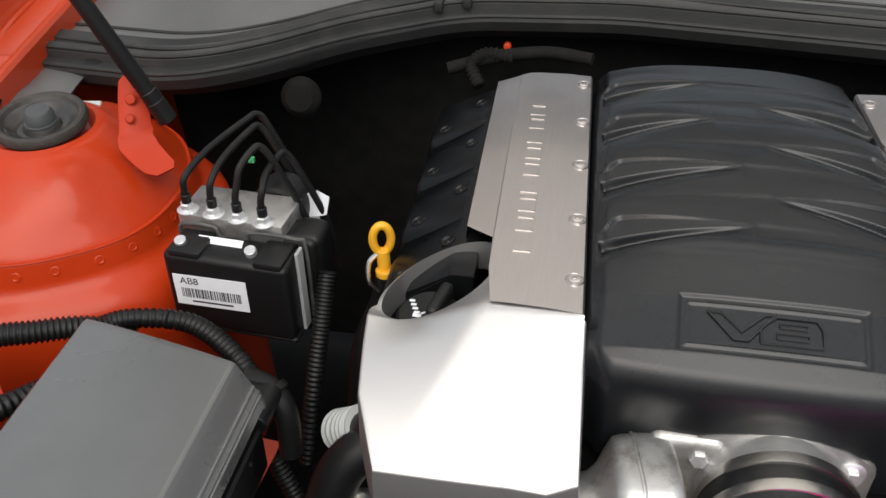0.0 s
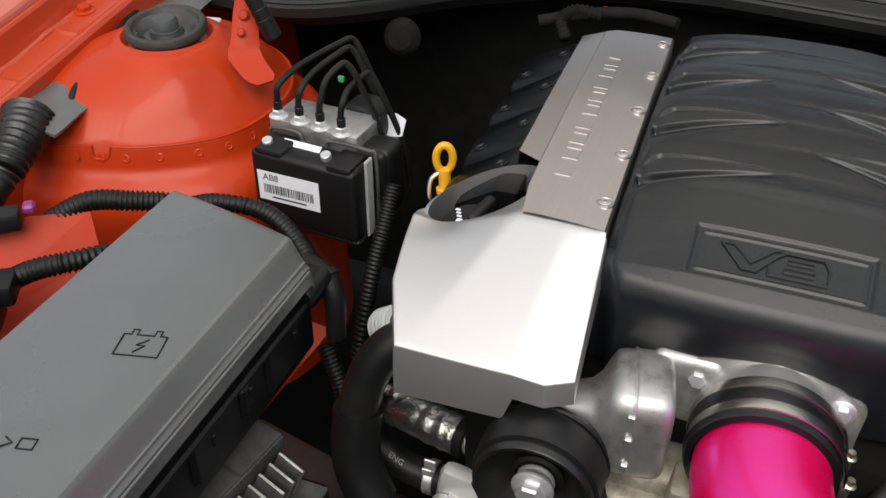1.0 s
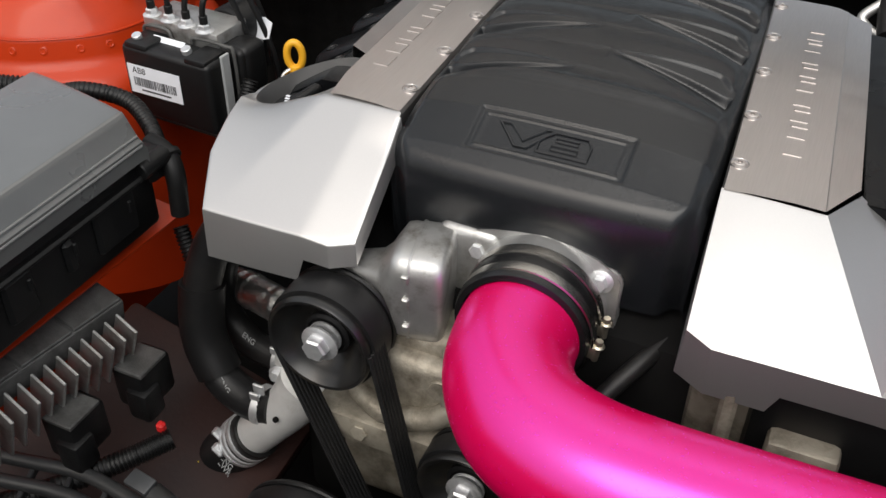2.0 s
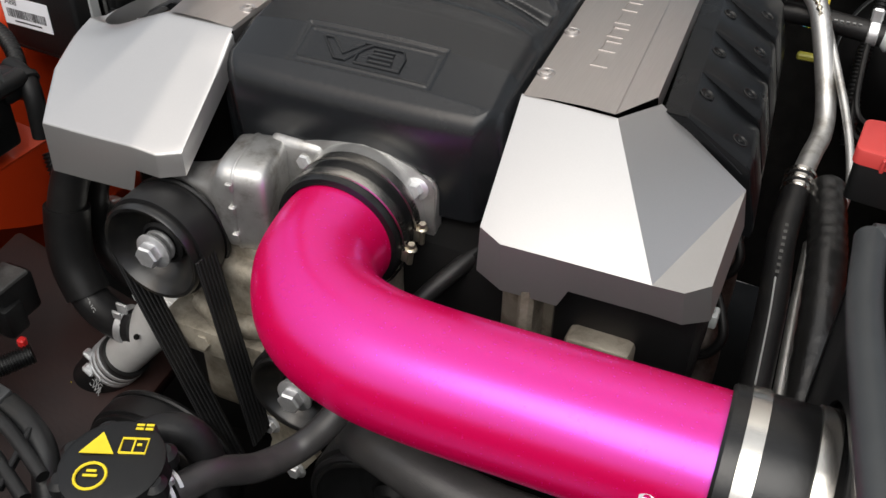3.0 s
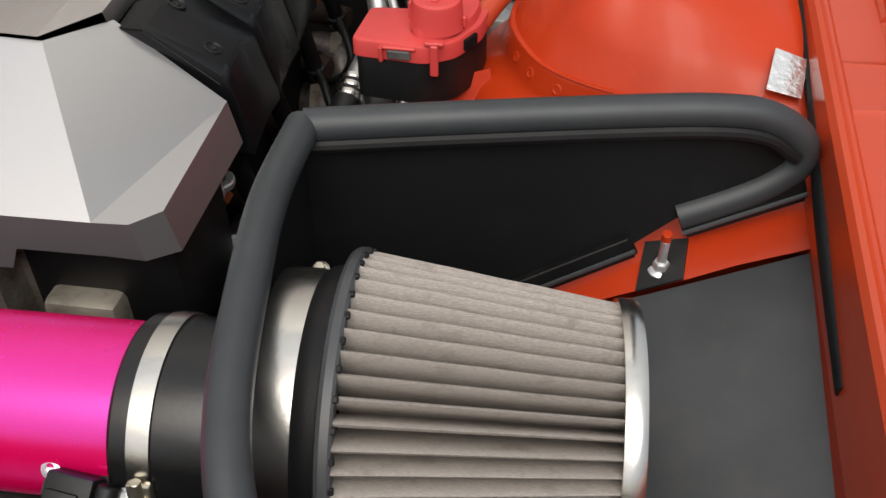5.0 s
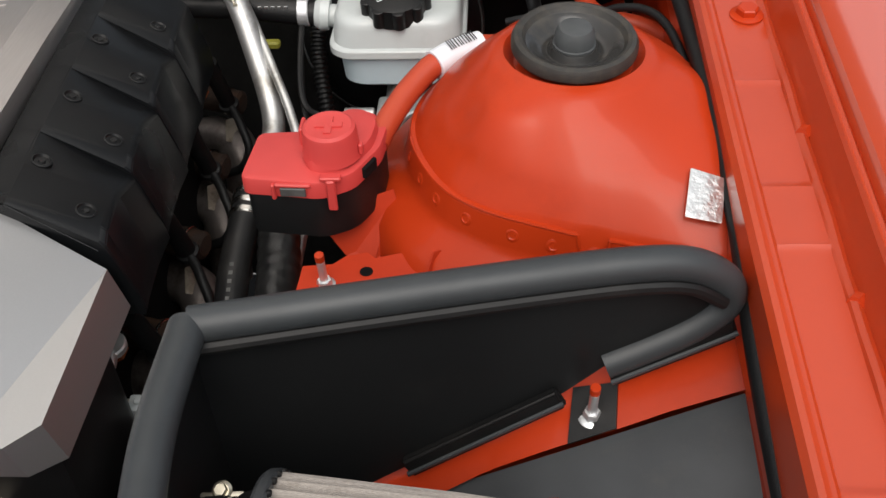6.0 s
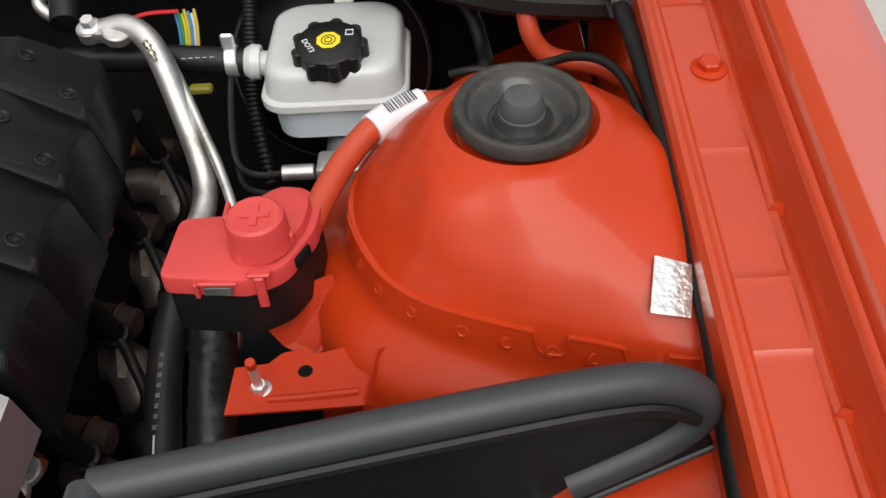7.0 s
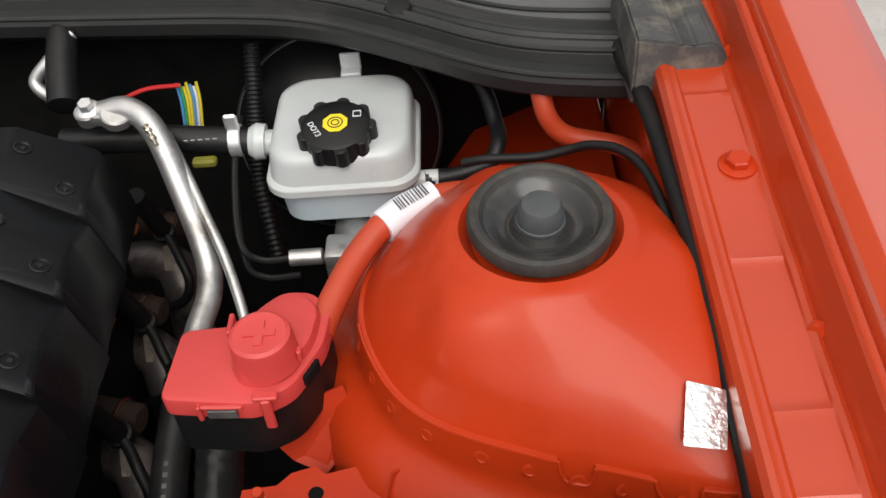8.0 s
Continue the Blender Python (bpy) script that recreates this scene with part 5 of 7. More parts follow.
for ob in (outlet, rh):
    ob.matrix_basis = Matrix.Translation((-0.008, 0.022, -0.015)) @ ob.matrix_basis

# ---- fuse box ----
fuse = thing("fuse_box", (-0.43, -0.19, 0.80), "dark grey fuse box lid with embossed battery symbol", "fuse box")


def lid():
    # outline across at stations along y, with a chamfered far corner
    xs = [-0.4970, -0.4950, -0.4890, -0.470, -0.450, -0.430, -0.410, -0.390, -0.375, -0.3665, -0.3645, -0.3628, -0.3550, -0.3525, -0.3505, -0.3500]
    zs = [0.890, 0.9120, 0.9185, 0.9202, 0.9212, 0.9218, 0.9222, 0.9222, 0.9220, 0.9218, 0.9208, 0.9185, 0.9020, 0.8985, 0.8965, 0.880]

    def fn(u, v):
        k = v * (len(xs) - 1)
        i = min(int(k), len(xs) - 2)
        x, z = lerp(xs[i], xs[i + 1], k - i), lerp(zs[i], zs[i + 1], k - i)
        y1 = interp(x, [-0.497, -0.363, -0.350], [-0.0480, -0.0790, -0.0780])
        y0 = interp(x, [-0.497, -0.47, -0.38, -0.350], [-0.362, -0.370, -0.362, -0.356])
        if u < 0.04:
            y, dz = y0 - 0.004 + 0.004 * u / 0.04, -0.030 * (1 - u / 0.04)
        elif u > 0.96:
            y, dz = y1 + 0.004 * (u - 0.96) / 0.04, -0.030 * ((u - 0.96) / 0.04)
        else:
            y, dz = lerp(y0, y1, (u - 0.04) / 0.92), 0
        zz = z + dz * interp(x, [-0.366, -0.350], [1.0, 0.3])
        e = min(abs(u - 0.04), abs(u - 0.96))
        if 0.04 <= u <= 0.96:
            zz -= 0.0010 * math.exp(-(e / 0.006) ** 2)
        return Vector((x, y, zz))
    return sheet(fn, 100, 90)


part("lid", lid(), LIDBLACK, fuse, angle=28)
for rx, rz in ((-0.3540, 0.9010), (-0.3505, 0.8930)):
    part("lid_rib", tube([(rx, -0.080, rz), (rx, -0.21, rz), (rx, -0.354, rz)], 0.0014, 8), LIDBLACK, fuse)
fuse_body = part("body", rbox(-0.425, -0.208, 0.845, 0.132, 0.285, 0.082, 0.005, 2), PLASTIC, fuse, "black plastic fuse box base")
part("side_rib", rbox(-0.357, -0.208, 0.862, 0.010, 0.27, 0.006, 0.002, 1), PLASTIC, fuse_body)
for cy_, cw, ch_ in ((-0.12, 0.05, 0.044), (-0.23, 0.03, 0.040), (-0.175, 0.012, 0.03), (-0.29, 0.022, 0.040)):
    part("side_clip", rbox(-0.3605, cy_, 0.840, 0.012, cw, ch_, 0.003, 1), PLASTIC, fuse_body)
    part("clip_tooth", rbox(-0.3540, cy_ + cw * 0.3, 0.846, 0.003, 0.004, 0.012, 0.001, 1), PLASTIC, fuse_body)
part("hinge_knuckle", merge(rbox(-0.367, -0.062, 0.862, 0.030, 0.030, 0.030, 0.008, 2), cyl((-0.356, -0.085, 0.868), (0, 1, 0), 0.009, 0.035, 18)), PLASTIC, fuse)
em = pose(-0.396, -0.224, 0.9225, 0, 0, 14)


part("battery_symbol", merge(outline([(-0.015, -0.010), (0.015, -0.010), (0.015, 0.010), (0.010, 0.010), (0.010, 0.015), (0.006, 0.015), (0.006, 0.010), (-0.006, 0.010), (-0.006, 0.015), (-0.010, 0.015), (-0.010, 0.010), (-0.015, 0.010)], 0.0006, em), outline([(0.004, 0.006), (-0.003, 0.000), (0.003, 0.000), (-0.003, -0.007)], 0.0006, em, False)), PLASTIC, fuse, "embossed battery symbol")
em2 = pose(-0.407, -0.320, 0.9225, 0, 0, 14)
part("lock_symbol", merge(outline([(-0.004, -0.004), (0.006, -0.004), (0.006, 0.004), (-0.004, 0.004)], 0.0006, em2), outline([(-0.014, -0.004), (-0.008, 0.0), (-0.014, 0.004)], 0.0006, em2, False)), PLASTIC, fuse, "embossed lock symbol")
solo("fuse_box_tray", poly_mesh([(-0.364, -0.030, 0.790), (-0.386, -0.295, 0.780), (-0.392, -0.370, 0.778), (-0.430, -0.370, 0.792), (-0.425, -0.20, 0.798), (-0.400, -0.036, 0.802)], [(0, 5, 4, 1), (1, 4, 3, 2)], thick=0.003), RED, "red painted edge of the fuse box tray", "tray", kind="structure")

# finned control module
ecm = thing("control_module", (-0.39, -0.17, 0.70), "grey die-cast control module with cooling fins", "control module")
emm = pose(-0.381, -0.212, 0.766, 0, 10, -9)
part("case", moved(merge(rbox(-0.012, 0, -0.012, 0.052, 0.160, 0.026, 0.003, 2)), emm), ECMGREY, ecm, "mottled grey die-cast case")
for k, yy in enumerate((0.053, 0.0, -0.053)):
    part("raised_pad", moved(rbox(-0.011, yy, 0.0018, 0.046, 0.050, 0.004, 0.001, 1), emm), ECMGREY, ecm, "mottled grey pad")
for k in range(12):
    part("fin", moved(rbox(0.026, -0.073 + 0.0126 * k, -0.032, 0.026, 0.0026, 0.056, 0.0008, 1, pose(0, 0, 0, 0, 12, 0)), emm), CAST, ecm, "bare aluminium cooling fin")
for k, (px_, py_) in enumerate(((-0.338, -0.150), (-0.352, -0.222))):
    plug_ = part("plug", rbox(px_, py_, 0.690, 0.034, 0.042, 0.046, 0.005, 2), PLASTIC, ecm)
    part("plug_latch", rbox(px_ + 0.010, py_ - 0.014, 0.678, 0.024, 0.024, 0.034, 0.004, 2), PLASTIC, plug_)
    part("plug_ledge", rbox(px_ + 0.004, py_ - 0.004, 0.715, 0.030, 0.036, 0.005, 0.001, 1), ECMGREY, plug_)
part("red_lock", rbox(-0.302, -0.178, 0.668, 0.008, 0.008, 0.010, 0.002, 1), WIRES[4], ecm, "red connector lock")

# ---- brake hydraulic unit ----
abs_u = thing("brake_control_unit", (-0.43, 0.09, 0.80), "brake control unit, metal block on black electronics box", "brake unit")
am = pose(-0.424, 0.088, 0.0, 0, 0, -4)
part("electronics_box", moved(merge(rbox(0, -0.022, 0.866, 0.110, 0.036, 0.076, 0.006, 3), rbox(-0.035, -0.022, 0.902, 0.030, 0.034, 0.010, 0.003, 2), rbox(0.038, -0.022, 0.902, 0.026, 0.034, 0.010, 0.003, 2), rbox(0, -0.022, 0.828, 0.112, 0.032, 0.006, 0.002, 1)), am), PLASTIC, abs_u)
part("side_seam", moved(rbox(0.0565, -0.016, 0.868, 0.003, 0.012, 0.080, 0.001, 1), am), GREYINK, abs_u, "pale gasket seam")
part("rear_housing", moved(merge(rbox(0.012, 0.016, 0.868, 0.104, 0.034, 0.074, 0.006, 3), rbox(0.052, 0.02, 0.872, 0.030, 0.034, 0.070, 0.008, 3)), am), PLASTIC, abs_u)
part("valve_block", moved(rbox(-0.010, 0.022, 0.905, 0.094, 0.046, 0.024, 0.002, 2), am), CAST, abs_u, "machined aluminium valve block")
part("motor", moved(lathe([(0, 0), (0.024, 0), (0.026, 0.003), (0.026, 0.03), (0.022, 0.036), (0, 0.036)], (0.01, 0.045, 0.895), (0, 1, 0), 32), am), PLASTIC, abs_u)
part("gasket_edge", moved(tube([(x, -0.0035, z) for x, z in ((-0.0555, 0.898), (-0.052, 0.9085), (-0.024, 0.9095), (-0.018, 0.8995), (0.004, 0.8995), (0.010, 0.9090), (0.050, 0.9090), (0.0575, 0.902), (0.0580, 0.832))], 0.0018, 8, 4), am), ECMGREY, abs_u, "pale gasket edge")
lab_m = pose(-0.4405, 0.0472, 0.871, 90, 0, -2.0)
label_ob = part("label", moved(prism([(-0.032, -0.0155), (0.032, -0.0155), (0.032, 0.0155), (-0.032, 0.0155)], 0.0005, None, 0.0), lab_m), WHITE, abs_u, "white barcode label")
part("label_text", words("AB8", 0.0095, lab_m @ Matrix.Translation((-0.018, 0.0095, 0.0007)), 0.0001), INK, label_ob)
random.seed(4)
bars, xb = [], -0.026
while xb < 0.026:
    w = random.choice((0.0005, 0.0009, 0.0014))
    bars.append(rbox(xb + w / 2, -0.0025, 0.0007, w, 0.0095, 0.0002, 0))
    xb += w + random.choice((0.0005, 0.0008, 0.0012))
part("barcode", moved(merge(*bars), lab_m), INK, label_ob)
part("number_line", moved(rbox(0, -0.0110, 0.0007, 0.036, 0.0016, 0.0002, 0), lab_m), INK, label_ob)
part("small_label", moved(rbox(-0.012, -0.018, 0.9045, 0.040, 0.010, 0.0008, 0.0002, 1, pose(0, 0, 0, 35, 0, 0)), am), WHITE, abs_u)
for sx in (-0.042, 0.020):
    part("screw", moved(cyl((sx, -0.026, 0.905), (0, -0.3, 1), 0.0050, 0.006, 16), am), BOLT, abs_u)
ports = [(-0.474, 0.098), (-0.450, 0.095), (-0.427, 0.092), (-0.404, 0.089)]
for k, (x, y) in enumerate(ports):
    part("port_nut", hexbolt((x, y, 0.916), (0, 0, 1), 0.0062, 0.008), BOLT, abs_u)
heights = (0.960, 0.965, 0.950, 0.945)
for k, (x, y) in enumerate(ports):
    h = heights[k]
    ob = thing("brake_line", (x, y, 0.92), "thin black brake line looping up from the valve block", "brake line", "brake lines")
    end = [(-0.440, 0.180, 0.966), (-0.432, 0.160, 0.966), (-0.414, 0.116, 0.972), (-0.402, 0.136, 0.956)][k]
    part("line", tube([(x, y, 0.918), (x, y, 0.936), (x + 0.002, y + 0.003, 0.948), (lerp(x, end[0], 0.35), lerp(y, end[1], 0.35), lerp(0.950, end[2], 0.50)), (lerp(x, end[0], 0.88), lerp(y, end[1], 0.88), end[2] - 0.002), (end[0] + 0.004, end[1] + 0.004, end[2] - 0.002), (end[0] + 0.014, end[1] + 0.006, end[2] - 0.020), (end[0] + 0.034, end[1] + 0.010, end[2] - 0.075), (end[0] + 0.04, end[1] + 0.010, end[2] - 0.12)], 0.0030, 10, 8), RUBBER, ob)
    part("collar", cyl((x, y, 0.922), (0, 0, 1), 0.0042, 0.010, 14), PLASTIC, ob)

# dipstick
dip = thing("oil_dipstick", (-0.30, 0.05, 0.88), "yellow plastic oil dipstick ring on a dark tube", "dipstick")
ring_c = Vector((-0.305, 0.092, 0.910))
part("ring", tube([ring_c + Vector((0.0070 * math.cos(a), 0.0025 * math.cos(a), 0.0130 * math.sin(a))) for a in [2 * math.pi * k / 24 for k in range(25)]], 0.0036, 12, 2), YELLOW, dip)
part("stem", merge(cyl((-0.3035, 0.089, 0.880), (-0.05, 0.1, 1), 0.0055, 0.020, 16), cyl((-0.302, 0.087, 0.877), (-0.05, 0.1, 1), 0.0085, 0.006, 20)), YELLOW, dip)
part("tube", tube([(-0.302, 0.087, 0.878), (-0.308, 0.086, 0.85), (-0.325, 0.07, 0.80), (-0.33, 0.05, 0.70)], 0.0085, 14), PLASTIC, dip)
part("steel_collar", tube([(-0.306, 0.078, 0.866), (-0.314, 0.078, 0.876), (-0.315, 0.084, 0.890), (-0.308, 0.090, 0.897)], 0.0022, 8), STEEL, dip)

# ---- driver side rear: reservoir, booster, terminal box, pipes ----
res = thing("brake_reservoir", (0.424, 0.42, 0.80), "milky white brake fluid reservoir with a black cap", "reservoir")


def rounded(w, d, r, n=6, cx=0, cy=0):
    out = []
    for sx, sy, a0 in ((1, 1, 0), (-1, 1, 90), (-1, -1, 180), (1, -1, 270)):
        for k in range(n + 1):
            a = radians(a0 + 90 * k / n)
            out.append((cx + sx * (w / 2 - r) + r * math.cos(a), cy + sy * (d / 2 - r) + r * math.sin(a)))
    return out


def stacked(layers, at):
    """Rounded-rectangle layers (w, d, r, z) lofted together and capped."""
    bm = bmesh.new()
    rows = [[bm.verts.new((at[0] + x, at[1] + y, at[2] + z)) for x, y in rounded(w, d, r)] for w, d, r, z in layers]
    k = len(rows[0])
    for a, b in zip(rows, rows[1:]):
        for i in range(k):
            bm.faces.new((a[i], a[(i + 1) % k], b[(i + 1) % k], b[i]))
    bm.faces.new(rows[0][::-1])
    bm.faces.new(rows[-1])
    return bm


part("upper_shell", stacked([(0.122, 0.128, 0.022, 0.0), (0.1265, 0.1325, 0.024, 0.002), (0.1265, 0.1325, 0.024, 0.008), (0.1245, 0.1305, 0.024, 0.0095), (0.1195, 0.1255, 0.024, 0.0105), (0.1165, 0.122, 0.026, 0.027), (0.1150, 0.1205, 0.026, 0.0310), (0.1115, 0.117, 0.026, 0.0345), (0.106, 0.111, 0.026, 0.0365), (0.098, 0.103, 0.026, 0.0372)], (0.424, 0.428, 0.832)), RESERVOIR, res)
part("lower_tank", stacked([(0.095, 0.10, 0.02, 0.0), (0.110, 0.116, 0.022, 0.006), (0.114, 0.120, 0.022, 0.036)], (0.426, 0.428, 0.797)), RESLOW, res, "bluish translucent lower tank")
cap_prof = [(0, 0.020), (0.024, 0.020), (0.0275, 0.018), (0.028, 0.0), (0, 0)]
cap = part("cap", lathe(cap_prof, (0.424, 0.392, 0.866), (0, -0.16, 1), 48), PLASTIC, res, "black lobed filler cap")
for k in range(9):
    a = 2 * math.pi * k / 9
    part("cap_lobe", moved(cyl((0.0265 * math.cos(a), 0.0265 * math.sin(a), 0.001), (0, 0, 1), 0.0058, 0.017, 16), axis((0.424, 0.392, 0.866), (0, -0.16, 1))), PLASTIC, cap)
capm = axis((0.424, 0.392, 0.866), (0, -0.16, 1)) @ Matrix.Translation((0, 0, 0.0203))
part("cap_symbol", merge(moved(prism([(0.0105 * math.cos(a), 0.0105 * math.sin(a)) for a in [2 * math.pi * (k + 0.5) / 8 for k in range(8)]], 0.0004), capm)), YELINK, cap, "yellow brake symbol")
part("cap_ring", merge(*[outline([(r * math.cos(a), r * math.sin(a)) for a in [2 * math.pi * k / 24 for k in range(24)]], 0.0005, capm @ Matrix.Translation((0, 0, 0.0006))) for r in (0.0058, 0.003)]), INK, cap)
part("cap_text", words("DOT3", 0.0068, capm @ pose(-0.0165, -0.006, 0.0002, 0, 0, -62), 0.0002), WHITE, cap)
part("cap_book", merge(outline([(0.014, 0.006), (0.020, 0.006), (0.020, 0.012), (0.014, 0.012)], 0.0005, capm)), WHITE, cap)
part("hook_tab", merge(rbox(0.428, 0.495, 0.866, 0.018, 0.012, 0.004, 0.001, 1), rbox(0.428, 0.501, 0.874, 0.018, 0.004, 0.016, 0.001, 1)), RESERVOIR, res)
part("side_spout", merge(cyl((0.366, 0.428, 0.843), (-1, 0, 0.1), 0.011, 0.022, 20), lathe([(0, 0), (0.015, 0.0), (0.016, 0.008), (0.012, 0.014), (0, 0.014)], (0.356, 0.428, 0.845), (-1, 0, 0.1), 24)), RESERVOIR, res)
part("front_spout", cyl((0.480, 0.388, 0.825), (1, 0, 0), 0.0075, 0.022, 16), RESERVOIR, res)
booster = thing("brake_booster", (0.43, 0.52, 0.80), "large black brake booster drum behind the reservoir", "brake booster")
part("drum", lathe([(0, 0.045), (0.040, 0.045), (0.060, 0.036), (0.080, 0.022), (0.092, 0.008), (0.094, 0.0), (0.088, -0.03), (0.0, -0.03)], (0.405, 0.490, 0.795), (0, -1, 0.30), 64), PLASTIC, booster)
part("rim", lathe([(0.086, 0.006), (0.0940, 0.006), (0.0960, 0.002), (0.0960, -0.005), (0.086, -0.008)], (0.405, 0.490, 0.795), (0, -1, 0.30), 64), ARCHBLACK, booster, "rolled drum rim")
mcyl = thing("master_cylinder", (0.43, 0.40, 0.77), "cast aluminium brake master cylinder below the reservoir", "master cylinder")
part("body", merge(cyl((0.430, 0.50, 0.775), (0, -1, 0), 0.022, 0.16, 28), rbox(0.43, 0.345, 0.780, 0.050, 0.030, 0.034, 0.004), cyl((0.445, 0.332, 0.785), (0, -1, 0.2), 0.017, 0.014, 24), cyl((0.402, 0.345, 0.785), (-1, 0, 0), 0.007, 0.028, 16)), CAST, mcyl)
for k in range(2):
    part("line", tube([(0.380, 0.345, 0.785 - 0.02 * k), (0.35, 0.345, 0.785 - 0.02 * k), (0.335, 0.352, 0.80 - 0.02 * k), (0.33, 0.40, 0.83), (0.33, 0.46, 0.85)], 0.0030, 8), RUBBER, mcyl)

nearer = Matrix.Translation((0.427, 0.347, 0.9055)) @ Matrix.Scale(0.937, 4) @ Matrix.Translation((-0.424, -0.392, -0.887))
for ob in (res, mcyl):
    ob.matrix_basis = nearer @ ob.matrix_basis

term = thing("battery_terminal_box", (0.385, 0.12, 0.83), "faded red plus-marked battery terminal cover on black box", "terminal box")


def round_poly(pts, r, n=5):
    """The outline with each corner turned into an arc of about radius r."""
    out = []
    for i, p in enumerate(pts):
        p, a, b = Vector(p), Vector(pts[i - 1]), Vector(pts[(i + 1) % len(pts)])
        q = min(r, (a - p).length * 0.45, (b - p).length * 0.45)
        s0, s1 = p + (a - p).normalized() * q, p + (b - p).normalized() * q
        out += [tuple((1 - t) ** 2 * s0 + 2 * t * (1 - t) * p + t * t * s1) for t in [k / n for k in range(n + 1)]]
    return out


def moulded(pts, z0, z1, b=0.002, draft=0.0):
    """A moulded block over the outline pts (turning left), its upper edge rounded by b."""
    bm = bmesh.new()
    n = len(pts)
    nrm = []
    for i in range(n):
        t = Vector(pts[(i + 1) % n]) - Vector(pts[i - 1])
        nrm.append(Vector((-t.y, t.x)).normalized())
    rows = []
    for inset, z in ((0.0, z0), (draft, z1 - b), (draft + b * 0.3, z1 - b * 0.3), (draft + b, z1)):
        rows.append([bm.verts.new((p[0] + q.x * inset, p[1] + q.y * inset, z)) for p, q in zip(pts, nrm)])
    for a, c in zip(rows, rows[1:]):
        for i in range(n):
            bm.faces.new((a[i], a[(i + 1) % n], c[(i + 1) % n], c[i]))
    bm.faces.new(rows[0][::-1])
    bm.faces.new(rows[-1])
    return bm


tp = [(0.3435, 0.0975), (0.398, 0.0905), (0.418, 0.1015), (0.4335, 0.132), (0.4365, 0.158), (0.424, 0.176), (0.405, 0.178), (0.391, 0.165), (0.384, 0.152), (0.347, 0.150)]
part("black_base", moulded(round_poly([(x * 0.97 + 0.012, y * 0.97 + 0.004) for x, y in tp], 0.008), 0.850, 0.887, 0.001), PLASTIC, term, "matt black plastic base")
part("red_lid", moulded(round_poly(tp, 0.007), 0.8835, 0.8965, 0.0022), PINKRED, term)
part("red_rise", moulded(round_poly([(0.386, 0.104), (0.408, 0.100), (0.4285, 0.128), (0.4315, 0.156), (0.420, 0.170), (0.407, 0.171), (0.395, 0.158), (0.384, 0.135)], 0.010), 0.895, 0.9035, 0.003, 0.001), PINKRED, term)
part("stud_cover", lathe([(0.0200, 0), (0.0188, 0.004), (0.0180, 0.018), (0.0172, 0.0205), (0.0150, 0.0218), (0.0120, 0.0214), (0, 0.0212)], (0.4025, 0.1215, 0.900), (0, -0.06, 1), 48), PINKRED, term)
pl = [(0.0024, 0.0024), (0.0024, 0.0090), (-0.0024, 0.0090), (-0.0024, 0.0024), (-0.0090, 0.0024), (-0.0090, -0.0024), (-0.0024, -0.0024), (-0.0024, -0.0090), (0.0024, -0.0090), (0.0024, -0.0024), (0.0090, -0.0024), (0.0090, 0.0024)]
part("plus_mark", moved(prism(pl, 0.0016), axis((0.4025, 0.1215, 0.900), (0, -0.06, 1)) @ Matrix.Translation((0, 0, 0.0208))), PINKRED, term, "embossed plus sign")
part("cable_guard", merge(rbox(0.3800, 0.1420, 0.9020, 0.0030, 0.016, 0.014, 0.001, 1), rbox(0.3850, 0.1340, 0.9000, 0.010, 0.003, 0.008, 0.001, 1)), PINKRED, term)
part("side_tooth", rbox(0.4225, 0.118, 0.9050, 0.0030, 0.0055, 0.008, 0.0008, 1), PINKRED, term)
part("latch_slot", rbox(0.3795, 0.0905, 0.8895, 0.017, 0.002, 0.0065, 0.0006, 1, pose(0, 0, 0, 0, 0, -3)), ECMGREY, term, "dark latch opening")
part("latch_slot", rbox(0.4270, 0.117, 0.8895, 0.003, 0.015, 0.0085, 0.0006, 1, pose(0, 0, 0, 0, 0, -26)), DARK, term, "dark latch opening")
part("latch_frame", merge(rbox(0.3795, 0.0918, 0.8940, 0.024, 0.003, 0.0025, 0.0008, 1, pose(0, 0, 0, 0, 0, -3)), rbox(0.3660, 0.0940, 0.888, 0.003, 0.005, 0.012, 0.001, 1)), PINKRED, term)
part("pull_strap", merge(rbox(0.4045, 0.0915, 0.886, 0.006, 0.0030, 0.024, 0.0010, 1), rbox(0.4045, 0.094, 0.8985, 0.014, 0.006, 0.0030, 0.0008, 1)), PINKRED, term)

cable = thing("battery_cable", (0.45, 0.2, 0.88), "orange-red sleeved battery cable with a barcode tag", "cable")
part("sleeve", tube([(0.428, 0.150, 0.886), (0.436, 0.172, 0.892), (0.450, 0.200, 0.900), (0.470, 0.224, 0.908), (0.498, 0.244, 0.908), (0.535, 0.266, 0.893), (0.560, 0.30, 0.865), (0.575, 0.34, 0.84)], 0.0090, 20), ORANGE, cable)
part("rear_run", tube([(0.655, 0.322, 0.868), (0.635, 0.328, 0.878), (0.612, 0.331, 0.883), (0.598, 0.332, 0.887), (0.588, 0.333, 0.895), (0.581, 0.335, 0.909), (0.577, 0.345, 0.93)], 0.0075, 18), ORANGE, cable)
tag = part("tag", tube([(0.466, 0.220, 0.9065), (0.480, 0.232, 0.9085), (0.500, 0.2445, 0.909)], 0.0112, 24, 6), WHITE, cable, "white barcode tag")
tb_, xb = [], 0.0
td = (Vector((0.500, 0.2445, 0.909)) - Vector((0.466, 0.220, 0.9065))).normalized()
nz = Vector((0.1, -0.35, 0.93))
nz = (nz - td * nz.dot(td)).normalized()
